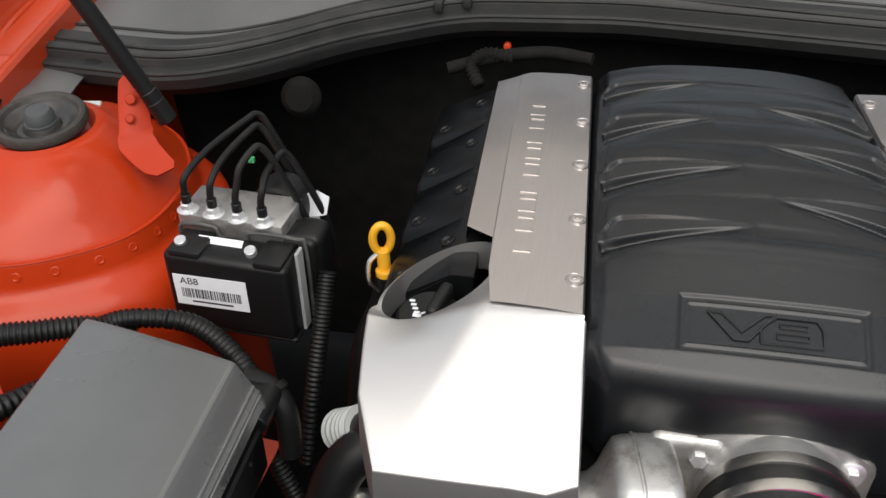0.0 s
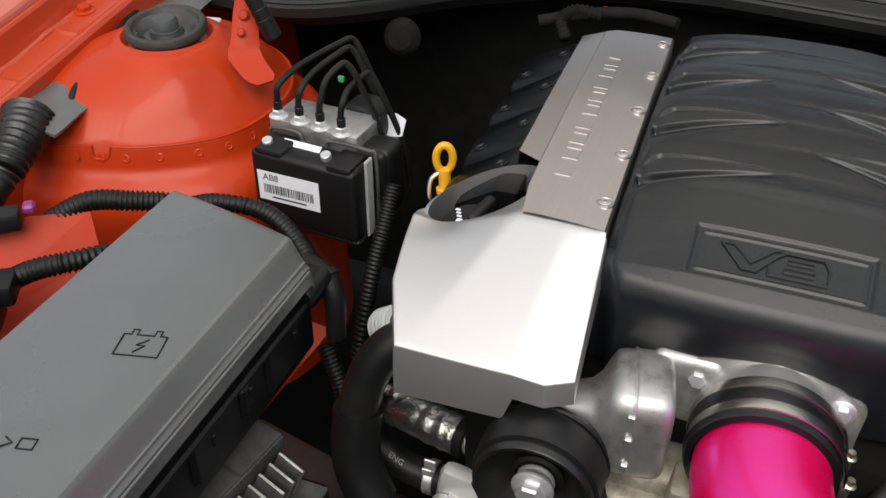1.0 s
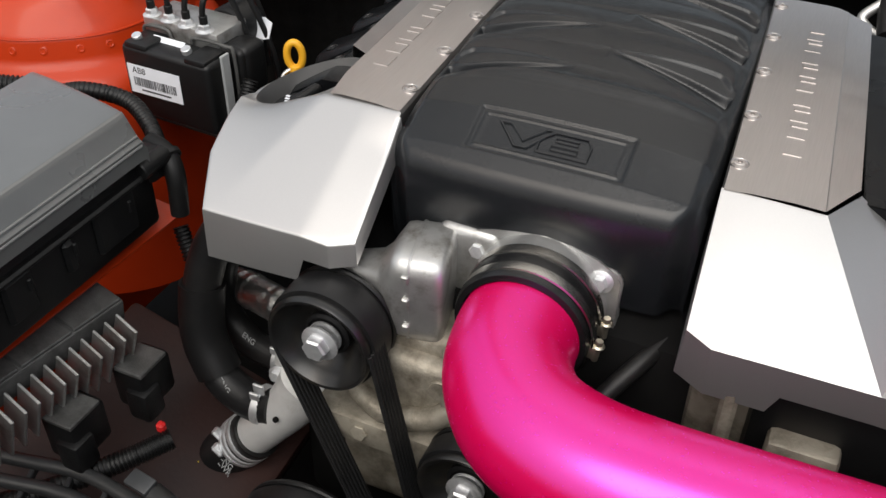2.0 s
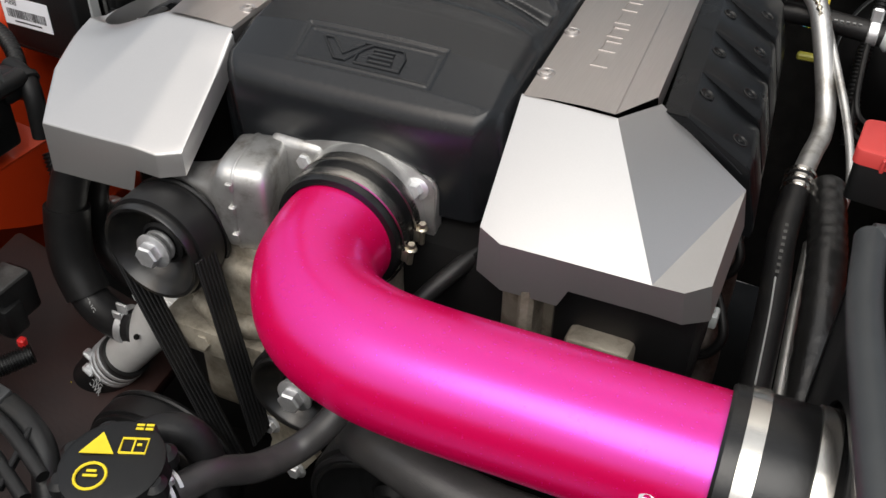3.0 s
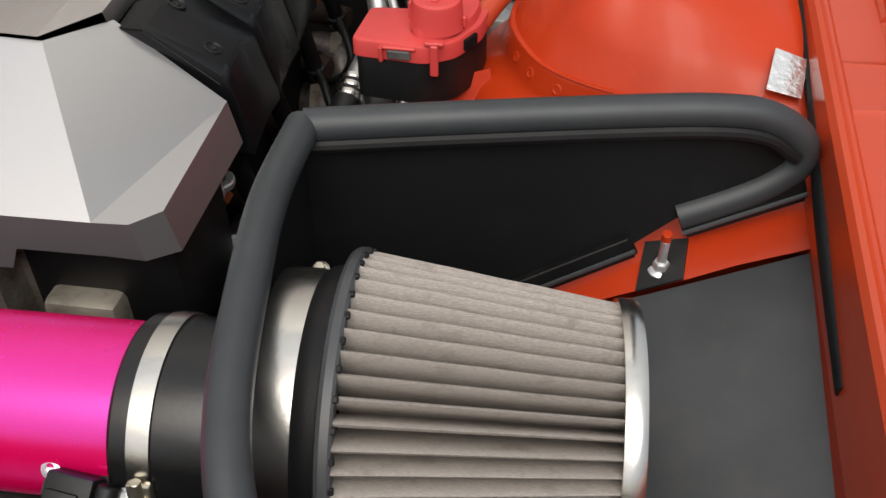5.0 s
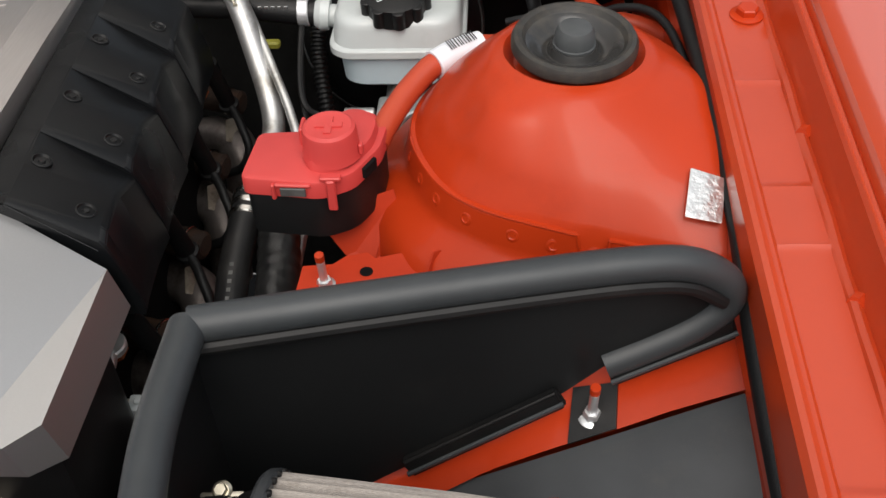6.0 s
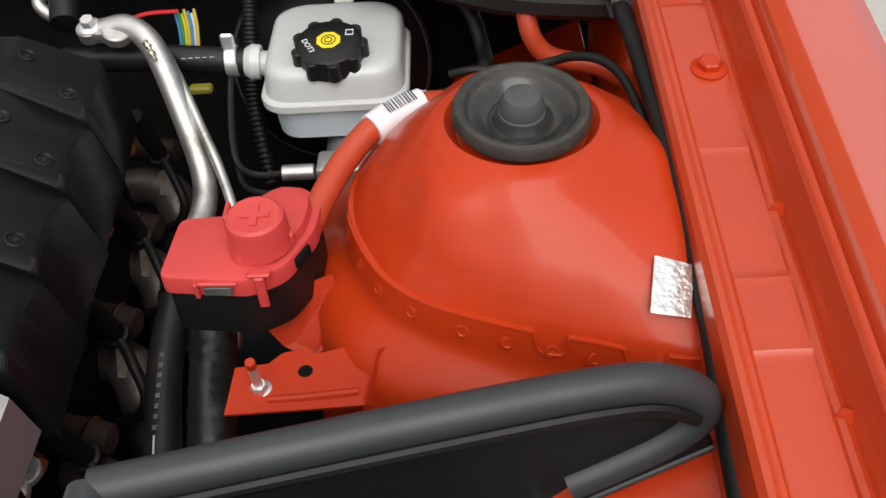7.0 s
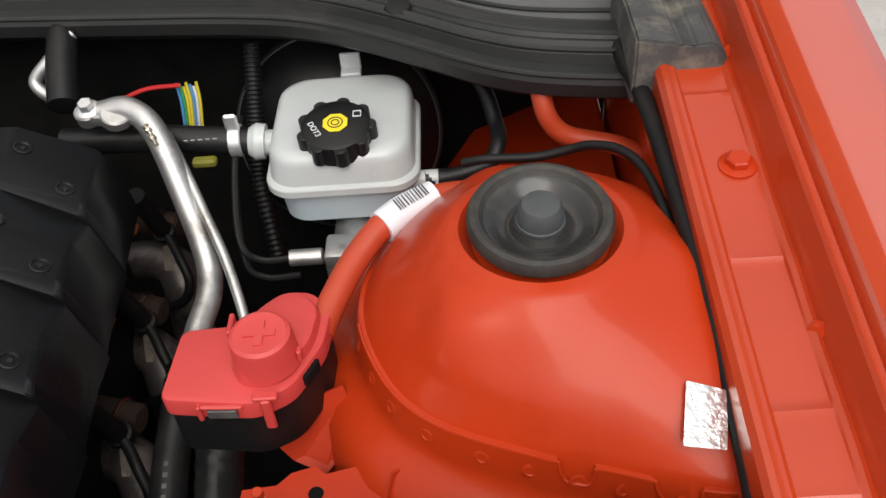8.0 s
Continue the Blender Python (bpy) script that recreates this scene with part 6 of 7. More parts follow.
tm = Matrix((td, nz.cross(td), nz)).transposed().to_4x4()
while xb < 0.022:
    w = random.choice((0.0005, 0.0007))
    tb_.append(rbox(xb + w / 2 - 0.009, 0.002, 0.0128, w, 0.009, 0.0006, 0))
    xb += w + random.choice((0.0012, 0.0019))
part("barcode", moved(merge(*tb_), Matrix.Translation((0.4835, 0.2328, 0.9082)) @ tm), INK, tag)

ac = thing("coolant_line", (0.29, 0.33, 0.80), "bare aluminium refrigerant pipe with a bolted block fitting", "pipe")
part("pipe", tube([(0.240, 0.386, 0.900), (0.262, 0.384, 0.903), (0.283, 0.368, 0.892), (0.302, 0.335, 0.856), (0.317, 0.302, 0.818), (0.320, 0.276, 0.803), (0.316, 0.245, 0.798), (0.312, 0.205, 0.792)], 0.0098, 24), CAST, ac)
part("block_fitting", merge(rbox(0.241, 0.384, 0.900, 0.036, 0.020, 0.012, 0.005, 2, pose(0, 0, 0, 12, 0, -12)), cyl((0.252, 0.380, 0.896), (0.2, -0.3, 1), 0.0118, 0.010, 28), cyl((0.229, 0.387, 0.894), (0.0, -0.3, 1), 0.0100, 0.012, 28)), CAST, ac, "machined aluminium block fitting")
part("fitting_bolt", hexbolt((0.231, 0.384, 0.905), (0, -0.3, 1), 0.0062, 0.009), BOLT, ac, "zinc fitting bolt")
part("stain", tube([(0.279, 0.363, 0.9010), (0.283, 0.358, 0.8985), (0.288, 0.350, 0.8915)], lambda u: 0.0022 + 0.0010 * math.sin(u * 19), 8, 10), BRASS, ac, "tan flux stain")
part("feed", tube([(0.205, 0.40, 0.90), (0.200, 0.43, 0.915), (0.195, 0.47, 0.93)], 0.0125, 16), HOSE, ac)
part("thin_line", tube([(0.290, 0.372, 0.886), (0.304, 0.348, 0.868), (0.318, 0.322, 0.849), (0.335, 0.290, 0.825), (0.350, 0.250, 0.80), (0.356, 0.215, 0.78), (0.35, 0.17, 0.75)], 0.0040, 12), CAST, ac)
part("hose_end", tube([(0.312, 0.205, 0.793), (0.311, 0.13, 0.776), (0.318, 0.06, 0.756), (0.323, -0.05, 0.730), (0.330, -0.2, 0.70)], 0.0125, 20), HOSE, ac, "black rubber hose with printed lettering")
for k in range(8):
    part("print_mark", rbox(0, 0, 0, 0.0030, 0.0034, 0.0003, 0, 1, Matrix.Translation((0.3118 + 0.0004 * k, 0.132 - 0.0075 * k, 0.7892 - 0.0018 * k)) @ pose(0, 0, 0, 14, 0, 4)), ECMGREY, ac, "grey printed mark")
part("hose_stripe", tube([(0.3145, 0.075, 0.7740), (0.3185, 0.03, 0.7610), (0.3215, -0.03, 0.7475)], 0.0008, 6), GREYINK, ac)
for k in range(3):
    part("crimp", cyl((0.312, 0.212 - 0.010 * k, 0.793 - 0.002 * k), (0, -1, -0.2), 0.0145, 0.008, 24, 0.002), STEEL, ac)

stay = thing("hood_stay", (-0.50, 0.17, 0.96), "black gas strut on a red bracket", "gas strut")
part("rod", tube([(-0.523, 0.172, 0.970), (-0.565, 0.160, 1.070), (-0.62, 0.145, 1.20), (-0.70, 0.125, 1.39)], lambda u: 0.0078, 18, smooth=False), PLASTIC, stay)
part("end_socket", merge(cyl((-0.517, 0.1735, 0.957), (-0.39, -0.11, 0.91), 0.0090, 0.022, 18), cyl((-0.525, 0.1715, 0.976), (-0.39, -0.11, 0.91), 0.0086, 0.012, 18)), PLASTIC, stay)
hinge = thing("strut_bracket", (-0.53, 0.16, 0.94), "red painted sheet bracket bolted to the tower", "bracket")
HB = [Vector(p) for p in ((-0.511, 0.139, 0.925), (-0.524, 0.143, 0.933), (-0.537, 0.149, 0.942), (-0.543, 0.156, 0.951), (-0.546, 0.164, 0.963), (-0.548, 0.172, 0.976), (-0.549, 0.180, 0.988), (-0.549, 0.184, 0.994))]


def hinge_sheet(u, v):
    k = u * (len(HB) - 1)
    i = min(int(k), len(HB) - 2)
    c = HB[i].lerp(HB[i + 1], k - i)
    half = interp(u, [0.0, 0.06, 0.30, 0.50, 0.85, 0.95, 1.0], [0.008, 0.014, 0.0165, 0.0135, 0.0125, 0.0085, 0.002])
    q = 2 * v - 1
    side_dir = Vector((0.62, 0.76, 0.10)).lerp(Vector((0.92, 0.36, -0.10)), min(1, u * 1.6)).normalized()
    return c + side_dir * half * q + Vector((0, 0.004, 0)) * (q * q) * (1 if u > 0.4 else 0)


part("plate", sheet(hinge_sheet, 40, 12, 0.003), REDMATT, hinge, angle=50)
part("ball", lathe([(0, 0.003), (0.004, 0.0024), (0.0055, 0)], (-0.547, 0.170, 0.977), (0.2, -0.85, 0.45), 16), REDMATT, hinge)
part("rivet", lathe([(0, 0.002), (0.003, 0.0018), (0.0045, 0)], (-0.546, 0.160, 0.963), (0.2, -0.8, 0.5), 14), REDMATT, hinge)

cap_r = thing("power_steering_cap", (-0.002, -0.358, 0.82), "black radiator surge cap with yellow warning symbols", "filler cap")
part("cap", lathe([(0, 0.014), (0.026, 0.014), (0.0300, 0.012), (0.0315, 0.0), (0.027, -0.004), (0, -0.004)], (-0.002, -0.358, 0.842), (0, -0.05, 1), 48), PLASTIC, cap_r)
for k in range(8):
    a = 2 * math.pi * k / 8
    part("cap_lobe", cyl((-0.002 + 0.0285 * math.cos(a), -0.358 + 0.0285 * math.sin(a), 0.840), (0, -0.05, 1), 0.0075, 0.0135, 18, 0.003), PLASTIC, cap_r)
part("neck", cyl((-0.002, -0.358, 0.780), (0, 0, 1), 0.020, 0.062, 28), PLASTIC, cap_r)
sy = pose(-0.002, -0.358, 0.8564, 3, 0, 22) @ Matrix.Scale(1.25, 4)
part("warning_symbol", merge(moved(prism([(-0.016, 0.003), (0.000, 0.003), (-0.008, 0.015)], 0.0004), sy), outline([(0.002, 0.004), (0.014, 0.004), (0.014, 0.012), (0.002, 0.012)], 0.0008, sy), outline([(-0.007 + 0.007 * math.cos(a), -0.009 + 0.007 * math.sin(a)) for a in [2 * math.pi * k / 20 for k in range(20)]], 0.0009, sy)), YELINK, cap_r, "yellow printed warning symbols")
part("printed_bars", merge(*[moved(rbox(0.0125 - 0.0045 * (k % 2), 0.0175 + 0.0022 * (k // 2), 0.0003, 0.0036, 0.0012, 0.0004, 0), sy) for k in range(4)], moved(rbox(0.008, 0.008, 0.0003, 0.0008, 0.007, 0.0004, 0), sy), moved(rbox(0.0105, 0.0085, 0.0003, 0.0022, 0.0012, 0.0004, 0), sy), moved(rbox(-0.007, -0.009, 0.0003, 0.0065, 0.0012, 0.0004, 0, 1, pose(0, 0, 0, 0, 0, 0)), sy), moved(rbox(-0.007, -0.0065, 0.0003, 0.0045, 0.0012, 0.0004, 0), sy)), YELINK, cap_r)


# ---- hoses, looms and small things ----
def corrugated(pts, r, pitch=0.0042, depth=0.10, sides=14):
    path = [Vector(p) for p in pts]
    length = sum((b - a).length for a, b in zip(path, path[1:]))
    n = max(4, int(length / pitch * 4 / (len(pts) - 1)))
    k = n * (len(pts) - 1)
    rings = length / pitch
    return tube(pts, lambda u: r * (1 + depth * (1 if math.sin(2 * math.pi * u * rings) > 0 else -1)), sides, n)


def loom(pts, r, label, mat=None):
    return solo("wiring_loom", corrugated(pts, r), mat or PLASTIC, label, "wiring loom", "corrugated looms", angle=60)


loom([(-0.520, -0.010, 0.868), (-0.488, 0.000, 0.876), (-0.442, 0.005, 0.874), (-0.404, -0.012, 0.868), (-0.374, -0.036, 0.860), (-0.360, -0.050, 0.845)], 0.0075, "black corrugated loom round the fuse box corner")
loom([(-0.610, -0.075, 0.872), (-0.580, -0.055, 0.888), (-0.545, -0.040, 0.888), (-0.515, -0.020, 0.880), (-0.49, 0.0, 0.86)], 0.0085, "black corrugated loom beside the fuse box")
loom([(-0.600, -0.155, 0.860), (-0.570, -0.140, 0.876), (-0.540, -0.115, 0.878), (-0.52, -0.07, 0.865), (-0.515, -0.04, 0.86)], 0.0085, "black corrugated loom under the red bracket")
loom([(-0.350, 0.080, 0.88), (-0.352, 0.055, 0.84), (-0.356, 0.03, 0.79), (-0.362, 0.01, 0.72)], 0.0072, "black corrugated loom below the brake unit")
loom([(-0.372, -0.03, 0.77), (-0.345, -0.05, 0.72), (-0.335, -0.08, 0.66)], 0.0075, "black corrugated loom beside the tray")
loom([(-0.46, -0.30, 0.60), (-0.38, -0.27, 0.635), (-0.32, -0.22, 0.655), (-0.29, -0.18, 0.66)], 0.0090, "black corrugated loom low at the front")

elbow = thing("rubber_elbow", (-0.355, -0.05, 0.85), "black rubber elbow and plug at the fuse box corner", "connector")
part("elbow", tube([(-0.378, -0.042, 0.868), (-0.358, -0.046, 0.864), (-0.346, -0.052, 0.848), (-0.345, -0.056, 0.81)], lambda u: 0.0105 - 0.002 * u, 18), RUBBER, elbow)
part("sleeve_ring", lathe([(0.010, 0), (0.0125, 0.001), (0.0125, 0.006), (0.010, 0.007)], (-0.358, -0.046, 0.864), (0.8, -0.3, -0.5), 24), RUBBER, elbow)

# heater hoses and their foil wrap at the front left of the engine
hoseA = thing("heater_hose", (-0.30, -0.08, 0.72), "thick black heater hose with a protective sleeve", "hose", "heater hoses")
part("hose", tube([(-0.262, -0.030, 0.826), (-0.303, -0.052, 0.802), (-0.321, -0.070, 0.750), (-0.318, -0.084, 0.695), (-0.297, -0.094, 0.657), (-0.262, -0.100, 0.645), (-0.232, -0.102, 0.650)], 0.0180, 22), HOSE, hoseA)
part("sleeve", tube([(-0.3215, -0.0705, 0.747), (-0.3215, -0.079, 0.715), (-0.316, -0.086, 0.688), (-0.300, -0.093, 0.661)], 0.0218, 24), RUBBER, hoseA, "smooth black protective sleeve")
hoseB = thing("heater_hose", (-0.25, -0.08, 0.75), "black heater hose held by a spring clamp", "hose", "heater hoses")
part("hose", tube([(-0.246, -0.020, 0.815), (-0.300, -0.020, 0.790), (-0.335, -0.022, 0.730), (-0.332, -0.028, 0.672), (-0.305, -0.034, 0.648), (-0.270, -0.036, 0.643), (-0.235, -0.040, 0.645)], 0.0150, 22), HOSE, hoseB)
for hx, hy, hz, rr, par in ((-0.272, -0.036, 0.643, 0.0155, hoseB), (-0.252, -0.1005, 0.646, 0.0186, hoseA)):
    part("spring_clamp", merge(lathe([(rr, 0), (rr + 0.0012, 0.001), (rr + 0.0012, 0.009), (rr, 0.010)], (hx, hy, hz), (1, 0, 0), 30), rbox(hx + 0.005, hy - 0.004, hz + rr + 0.006, 0.012, 0.003, 0.012, 0.001, 1), rbox(hx + 0.005, hy - 0.012, hz + rr + 0.004, 0.010, 0.003, 0.009, 0.001, 1)), BOLT, par, "grey spring hose clamp")
for par, at_, turn in ((hoseB, (-0.300, -0.0435, 0.6620), -14), (hoseA, (-0.284, -0.1085, 0.6630), -32)):
    for k, txt in enumerate(("ENG", "V8")):
        part("printed_word", words(txt, 0.0085, Matrix.Translation(Vector(at_) + Vector((-0.001 * k, -0.0012 * k, -0.0075 * k))) @ axis((0, 0, 0), (-0.10, -0.85, 0.50)) @ Matrix.Rotation(radians(turn), 4, "Z"), 0.0002), GREYINK, par)
foil_h = thing("foil_wrapped_hose", (-0.22, -0.10, 0.79), "hose wrapped in crinkled silver foil sleeve", "hose")
part("foil_sleeve", tube([(-0.338, -0.004, 0.690), (-0.308, -0.014, 0.698), (-0.27, -0.026, 0.703), (-0.235, -0.034, 0.706)], lambda u: 0.0180 + 0.0014 * noise.noise((u * 14, 2.0, 5.0)), 28, 20), FOIL, foil_h)
part("band", lathe([(0.0180, 0), (0.0192, 0.001), (0.0192, 0.009), (0.0180, 0.010)], (-0.240, -0.033, 0.7055), (1, -0.2, 0.08), 28), RUBBER, foil_h)
part("nozzle", cyl((-0.232, -0.035, 0.706), (1, -0.2, 0.08), 0.0140, 0.06, 22), CAST, foil_h)
white_c = thing("white_ribbed_sleeve", (-0.305, -0.02, 0.80), "white ribbed plastic sleeve on a hose end", "sleeve")
part("sleeve", corrugated([(-0.322, -0.008, 0.788), (-0.305, -0.020, 0.806), (-0.292, -0.030, 0.822)], 0.017, 0.008, 0.05, 24), RESERVOIR, white_c)
part("core", tube([(-0.305, -0.020, 0.805), (-0.288, -0.034, 0.822), (-0.270, -0.045, 0.83)], 0.0150, 20), HOSE, white_c)

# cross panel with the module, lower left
solo("cross_member", rbox(-0.36, -0.20, 0.560, 0.24, 0.36, 0.03, 0.008, 2, pose(0, 0, 0, 12, 18, 0)), MAROON, "maroon cross member under the module, colour darkened for shadow", "cross member", kind="structure")
wt = thing("washer_bottle_tube", (-0.352, -0.35, 0.875), "white plastic tube with printed marks beside the fuse box", "tube")
part("tube", tube([(-0.352, -0.362, 0.904), (-0.352, -0.35, 0.875), (-0.352, -0.337, 0.842), (-0.352, -0.326, 0.814)], 0.0095, 22), RESERVOIR, wt)
for k in range(4):
    part("print_mark", rbox(0, 0, 0, 0.0008, 0.003, 0.006, 0, 1, Matrix.Translation(Vector((-0.352, -0.35, 0.875)).lerp(Vector((-0.352, -0.337, 0.842)), 0.1 + 0.25 * k) + Vector((0.0094, 0, 0.002)))), GREYINK, wt)

# red side bracket and plugs at the left edge
lb = thing("relay_bracket", (-0.58, -0.10, 0.85), "red sheet bracket with a black plug beside the fuse box", "bracket")
part("sheet", poly_mesh([(-0.660, -0.115, 0.885), (-0.575, -0.060, 0.882), (-0.560, -0.075, 0.850), (-0.575, -0.140, 0.800), (-0.660, -0.200, 0.80)], [(0, 1, 2, 3, 4)], thick=0.003), REDMATT, lb)
part("plug", merge(rbox(-0.625, -0.110, 0.892, 0.034, 0.020, 0.018, 0.004, 2, pose(0, 0, 0, 0, 0, 38)), rbox(-0.645, -0.126, 0.892, 0.020, 0.024, 0.022, 0.004, 2, pose(0, 0, 0, 0, 0, 38))), PLASTIC, lb)
part("lock_tab", rbox(-0.606, -0.094, 0.900, 0.010, 0.012, 0.008, 0.002, 1, pose(0, 0, 0, 0, 0, 38)), PURPLE, lb, "purple locking tab")
rel = thing("relay_block", (-0.60, -0.19, 0.84), "black relay block with grey connector", "relay")
part("block", merge(rbox(-0.605, -0.185, 0.855, 0.05, 0.05, 0.04, 0.006, 2, pose(0, 0, 0, 0, 0, 30)), rbox(-0.585, -0.165, 0.872, 0.03, 0.03, 0.02, 0.004, 2, pose(0, 0, 0, 0, 0, 30))), PLASTIC, rel)
part("clip", rbox(-0.590, -0.205, 0.866, 0.03, 0.014, 0.018, 0.003, 2, pose(0, 0, 0, 0, 0, 30)), GREYINK, rel, "grey connector clip")

# taped harness and flat channel along the left rail
chan = thing("harness_channel", (-0.69, 0.10, 0.92), "grey-black flat harness channel wound with glossy tape", "wiring channel")
part("channel", sheet(lambda u, v: Vector((lerp(-0.742, -0.662, u) + lerp(-0.004, 0.022, 1 - v) * 0.6, lerp(-0.005, 0.290, v), 0.913 + 0.02 * v + 0.006 * math.sin(3.1 * u) + 0.003 * noise.noise((u * 3, v * 9, 0)))), 14, 40, 0.003), LIDGREY, chan, "grey moulded channel")
part("taped_end", tube([(-0.690, 0.010, 0.914), (-0.678, -0.020, 0.908), (-0.672, -0.05, 0.896)], lambda u: 0.026 - 0.010 * u + 0.0012 * math.sin(u * 60), 20, 20), TAPE, chan, "crumpled black tape winding")
part("tail", tube([(-0.672, -0.05, 0.896), (-0.676, -0.075, 0.880), (-0.690, -0.10, 0.85), (-0.70, -0.13, 0.80)], lambda u: 0.015 + 0.002 * noise.noise((u * 22, 1.0, 0)), 18, 20), TAPE, chan)
part("edge_hose", tube([(-0.668, 0.035, 0.905), (-0.676, 0.060, 0.922), (-0.685, 0.10, 0.928), (-0.70, 0.16, 0.935), (-0.72, 0.24, 0.945)], 0.0045, 10), RUBBER, chan)
solo("white_clip", rbox(-0.617, 0.205, 0.946, 0.030, 0.012, 0.004, 0.001, 1, pose(0, 0, 0, 20, 0, 10)), RESERVOIR, "small white plastic clip behind the strut mount", "clip")

# behind the brake unit
tagw = thing("paper_tag", (-0.385, 0.15, 0.89), "white paper tag with a printed number bar", "tag")
part("sheet", poly_mesh([(-0.392, 0.150, 0.906), (-0.378, 0.152, 0.911), (-0.366, 0.148, 0.908), (-0.368, 0.142, 0.893), (-0.390, 0.142, 0.886)], [(0, 1, 2, 3, 4)], thick=0.0008), WHITE, tagw)
part("number_bar", rbox(-0.380, 0.1385, 0.890, 0.014, 0.001, 0.004, 0, 1, pose(0, 0, 0, 0, -12, 0)), GREYINK, tagw)
solo("firewall_plug", lathe([(0, 0.012), (0.014, 0.011), (0.020, 0.006), (0.022, 0.0)], (-0.455, 0.345, 0.898), (0.1, -1, 0.35), 24), LINER, "round black rubber plug on the firewall", "grommet")
solo("green_clip", rbox(-0.436, 0.155, 0.935, 0.006, 0.004, 0.006, 0.001), WIRES[5], "tiny green connector clip", "clip")

# red indicator and screw on the firewall
solo("red_pin", lathe([(0, 0.006), (0.004, 0.005), (0.005, 0)], (-0.255, 0.49, 0.905), (0, -1, 0.3), 12), RED, "small red pin on the firewall", "pin")

# cable behind the intake cover
solo("vacuum_hose", tube([(-0.30, 0.36, 0.935), (-0.25, 0.375, 0.945), (-0.20, 0.385, 0.948), (-0.155, 0.375, 0.948)], 0.0065, 12), LINER, "black vacuum hose behind the intake cover", "hose")
solo("rear_loom", corrugated([(-0.265, 0.345, 0.925), (-0.275, 0.36, 0.94), (-0.262, 0.372, 0.948), (-0.235, 0.375, 0.945)], 0.0065), LINER, "short black loom at the rear of the engine", "wiring loom", "corrugated looms", angle=60)

# ---- driver side of the engine: plug boots, leads, headers ----
def spark_lead(x, y):
    b = thing("spark_plug_lead", (x, y, 0.80), "black spark plug lead with a ribbed rubber boot", "spark plug lead", "spark plug leads")
    p0, p1 = Vector((x - 0.004, y - 0.004, 0.812)), Vector((x + 0.002, y + 0.013, 0.757))
    part("boot", tube([p0, p0.lerp(p1, 0.35), p0.lerp(p1, 0.8), p1], lambda u: 0.0088 - 0.0012 * u, 18), RUBBER, b)
    part("boot_collar", lathe([(0.007, -0.001), (0.0100, 0.0005), (0.0104, 0.003), (0.0098, 0.0055), (0.006, 0.007)], p1, p1 - p0, 20), RUBBER, b)
    part("lead", tube([p1, p1 + Vector((0.007, -0.008, -0.006)), p1 + Vector((0.016, -0.023, -0.014)), p1 + Vector((0.023, -0.036, -0.031)), p1 + Vector((0.014, -0.040, -0.050)), p1 + Vector((-0.006, -0.036, -0.062))], 0.0044, 12), RUBBER, b)


def header_port(x, y):
    h = thing("header_port", (x, y, 0.70), "dull heat-stained exhaust header port", "exhaust port", "header ports")
    part("primary_pipe", tube([(x - 0.045, y + 0.040, 0.698), (x - 0.022, y + 0.034, 0.704), (x - 0.002, y + 0.022, 0.702), (x + 0.006, y + 0.006, 0.684), (x + 0.006, y - 0.006, 0.64)], 0.0195, 24, 10), HEADER, h)
    part("heat_sleeve", lathe([(0, 0), (0.0125, 0.001), (0.0128, 0.036), (0.0140, 0.037), (0.0140, 0.041), (0.0125, 0.042), (0.0122, 0.054), (0.009, 0.056), (0, 0.056)], (x - 0.044, y + 0.051, 0.742), (1, -0.28, 0), 26), BROWN, h, "rusty plug heat sleeve")
    part("sleeve_ring", lathe([(0.0140, 0), (0.0150, 0.0006), (0.0150, 0.0026), (0.0140, 0.0032)], (x - 0.0065, y + 0.0405, 0.742), (1, -0.28, 0), 26), STEEL, h, "bright steel ring")
    part("gasket_tab", moved(prism([(-0.007, -0.012), (0.003, -0.014), (0.008, -0.005), (0.007, 0.008), (0.002, 0.013), (-0.006, 0.010)], 0.0016, None, 0.0005), pose(x - 0.002, y + 0.016, 0.722, 50, 25, 35)), DIRTYCAST, h, "bent gasket tab")
    part("spark_plug_hex", lathe([(0, 0), (0.009, 0.0), (0.009, 0.010), (0.005, 0.012), (0, 0.012)], (x - 0.018, y - 0.014, 0.790), (0.3, 0.3, -1), 6), RUSTORANGE, h, "rust-coloured hex")


for k, y in enumerate((0.060, 0.171, 0.284, 0.395)):
    spark_lead(0.262 - 0.0065 * k, y)
    header_port(0.262 - 0.0065 * k, y)
solo("taped_harness", tube([(0.337, 0.20, 0.792), (0.346, 0.14, 0.785), (0.352, 0.09, 0.778), (0.358, 0.02, 0.75), (0.36, -0.06, 0.70)], lambda u: 0.0165 + 0.0004 * math.sin(u * 90), 20, 14), TAPE, "thick harness wrapped in black tape", "wiring loom")
solo("lower_alu_line", tube([(0.335, 0.16, 0.755), (0.338, 0.05, 0.742), (0.345, -0.1, 0.72)], 0.0050, 12), CAST, "thin bare aluminium line beside the hose", "pipe")
ebr = thing("engine_bracket", (0.262, 0.0, 0.81), "cast aluminium lifting bracket at the cover's side", "bracket")
part("arm", tube([(0.262, 0.014, 0.8195), (0.2655, 0.002, 0.820), (0.263, -0.012, 0.818), (0.256, -0.024, 0.812), (0.244, -0.034, 0.800)], lambda u: 0.0052 - 0.0012 * u, 14), CAST, ebr)
eye = lathe([(0.0042, 0.0), (0.0095, 0.0), (0.0105, 0.0012), (0.0105, 0.0052), (0.0095, 0.0064), (0.0042, 0.0064), (0.0042, 0.0)], (0.262, 0.018, 0.8175), (0.05, -0.1, 1), 28)
part("eye", eye, CAST, ebr)
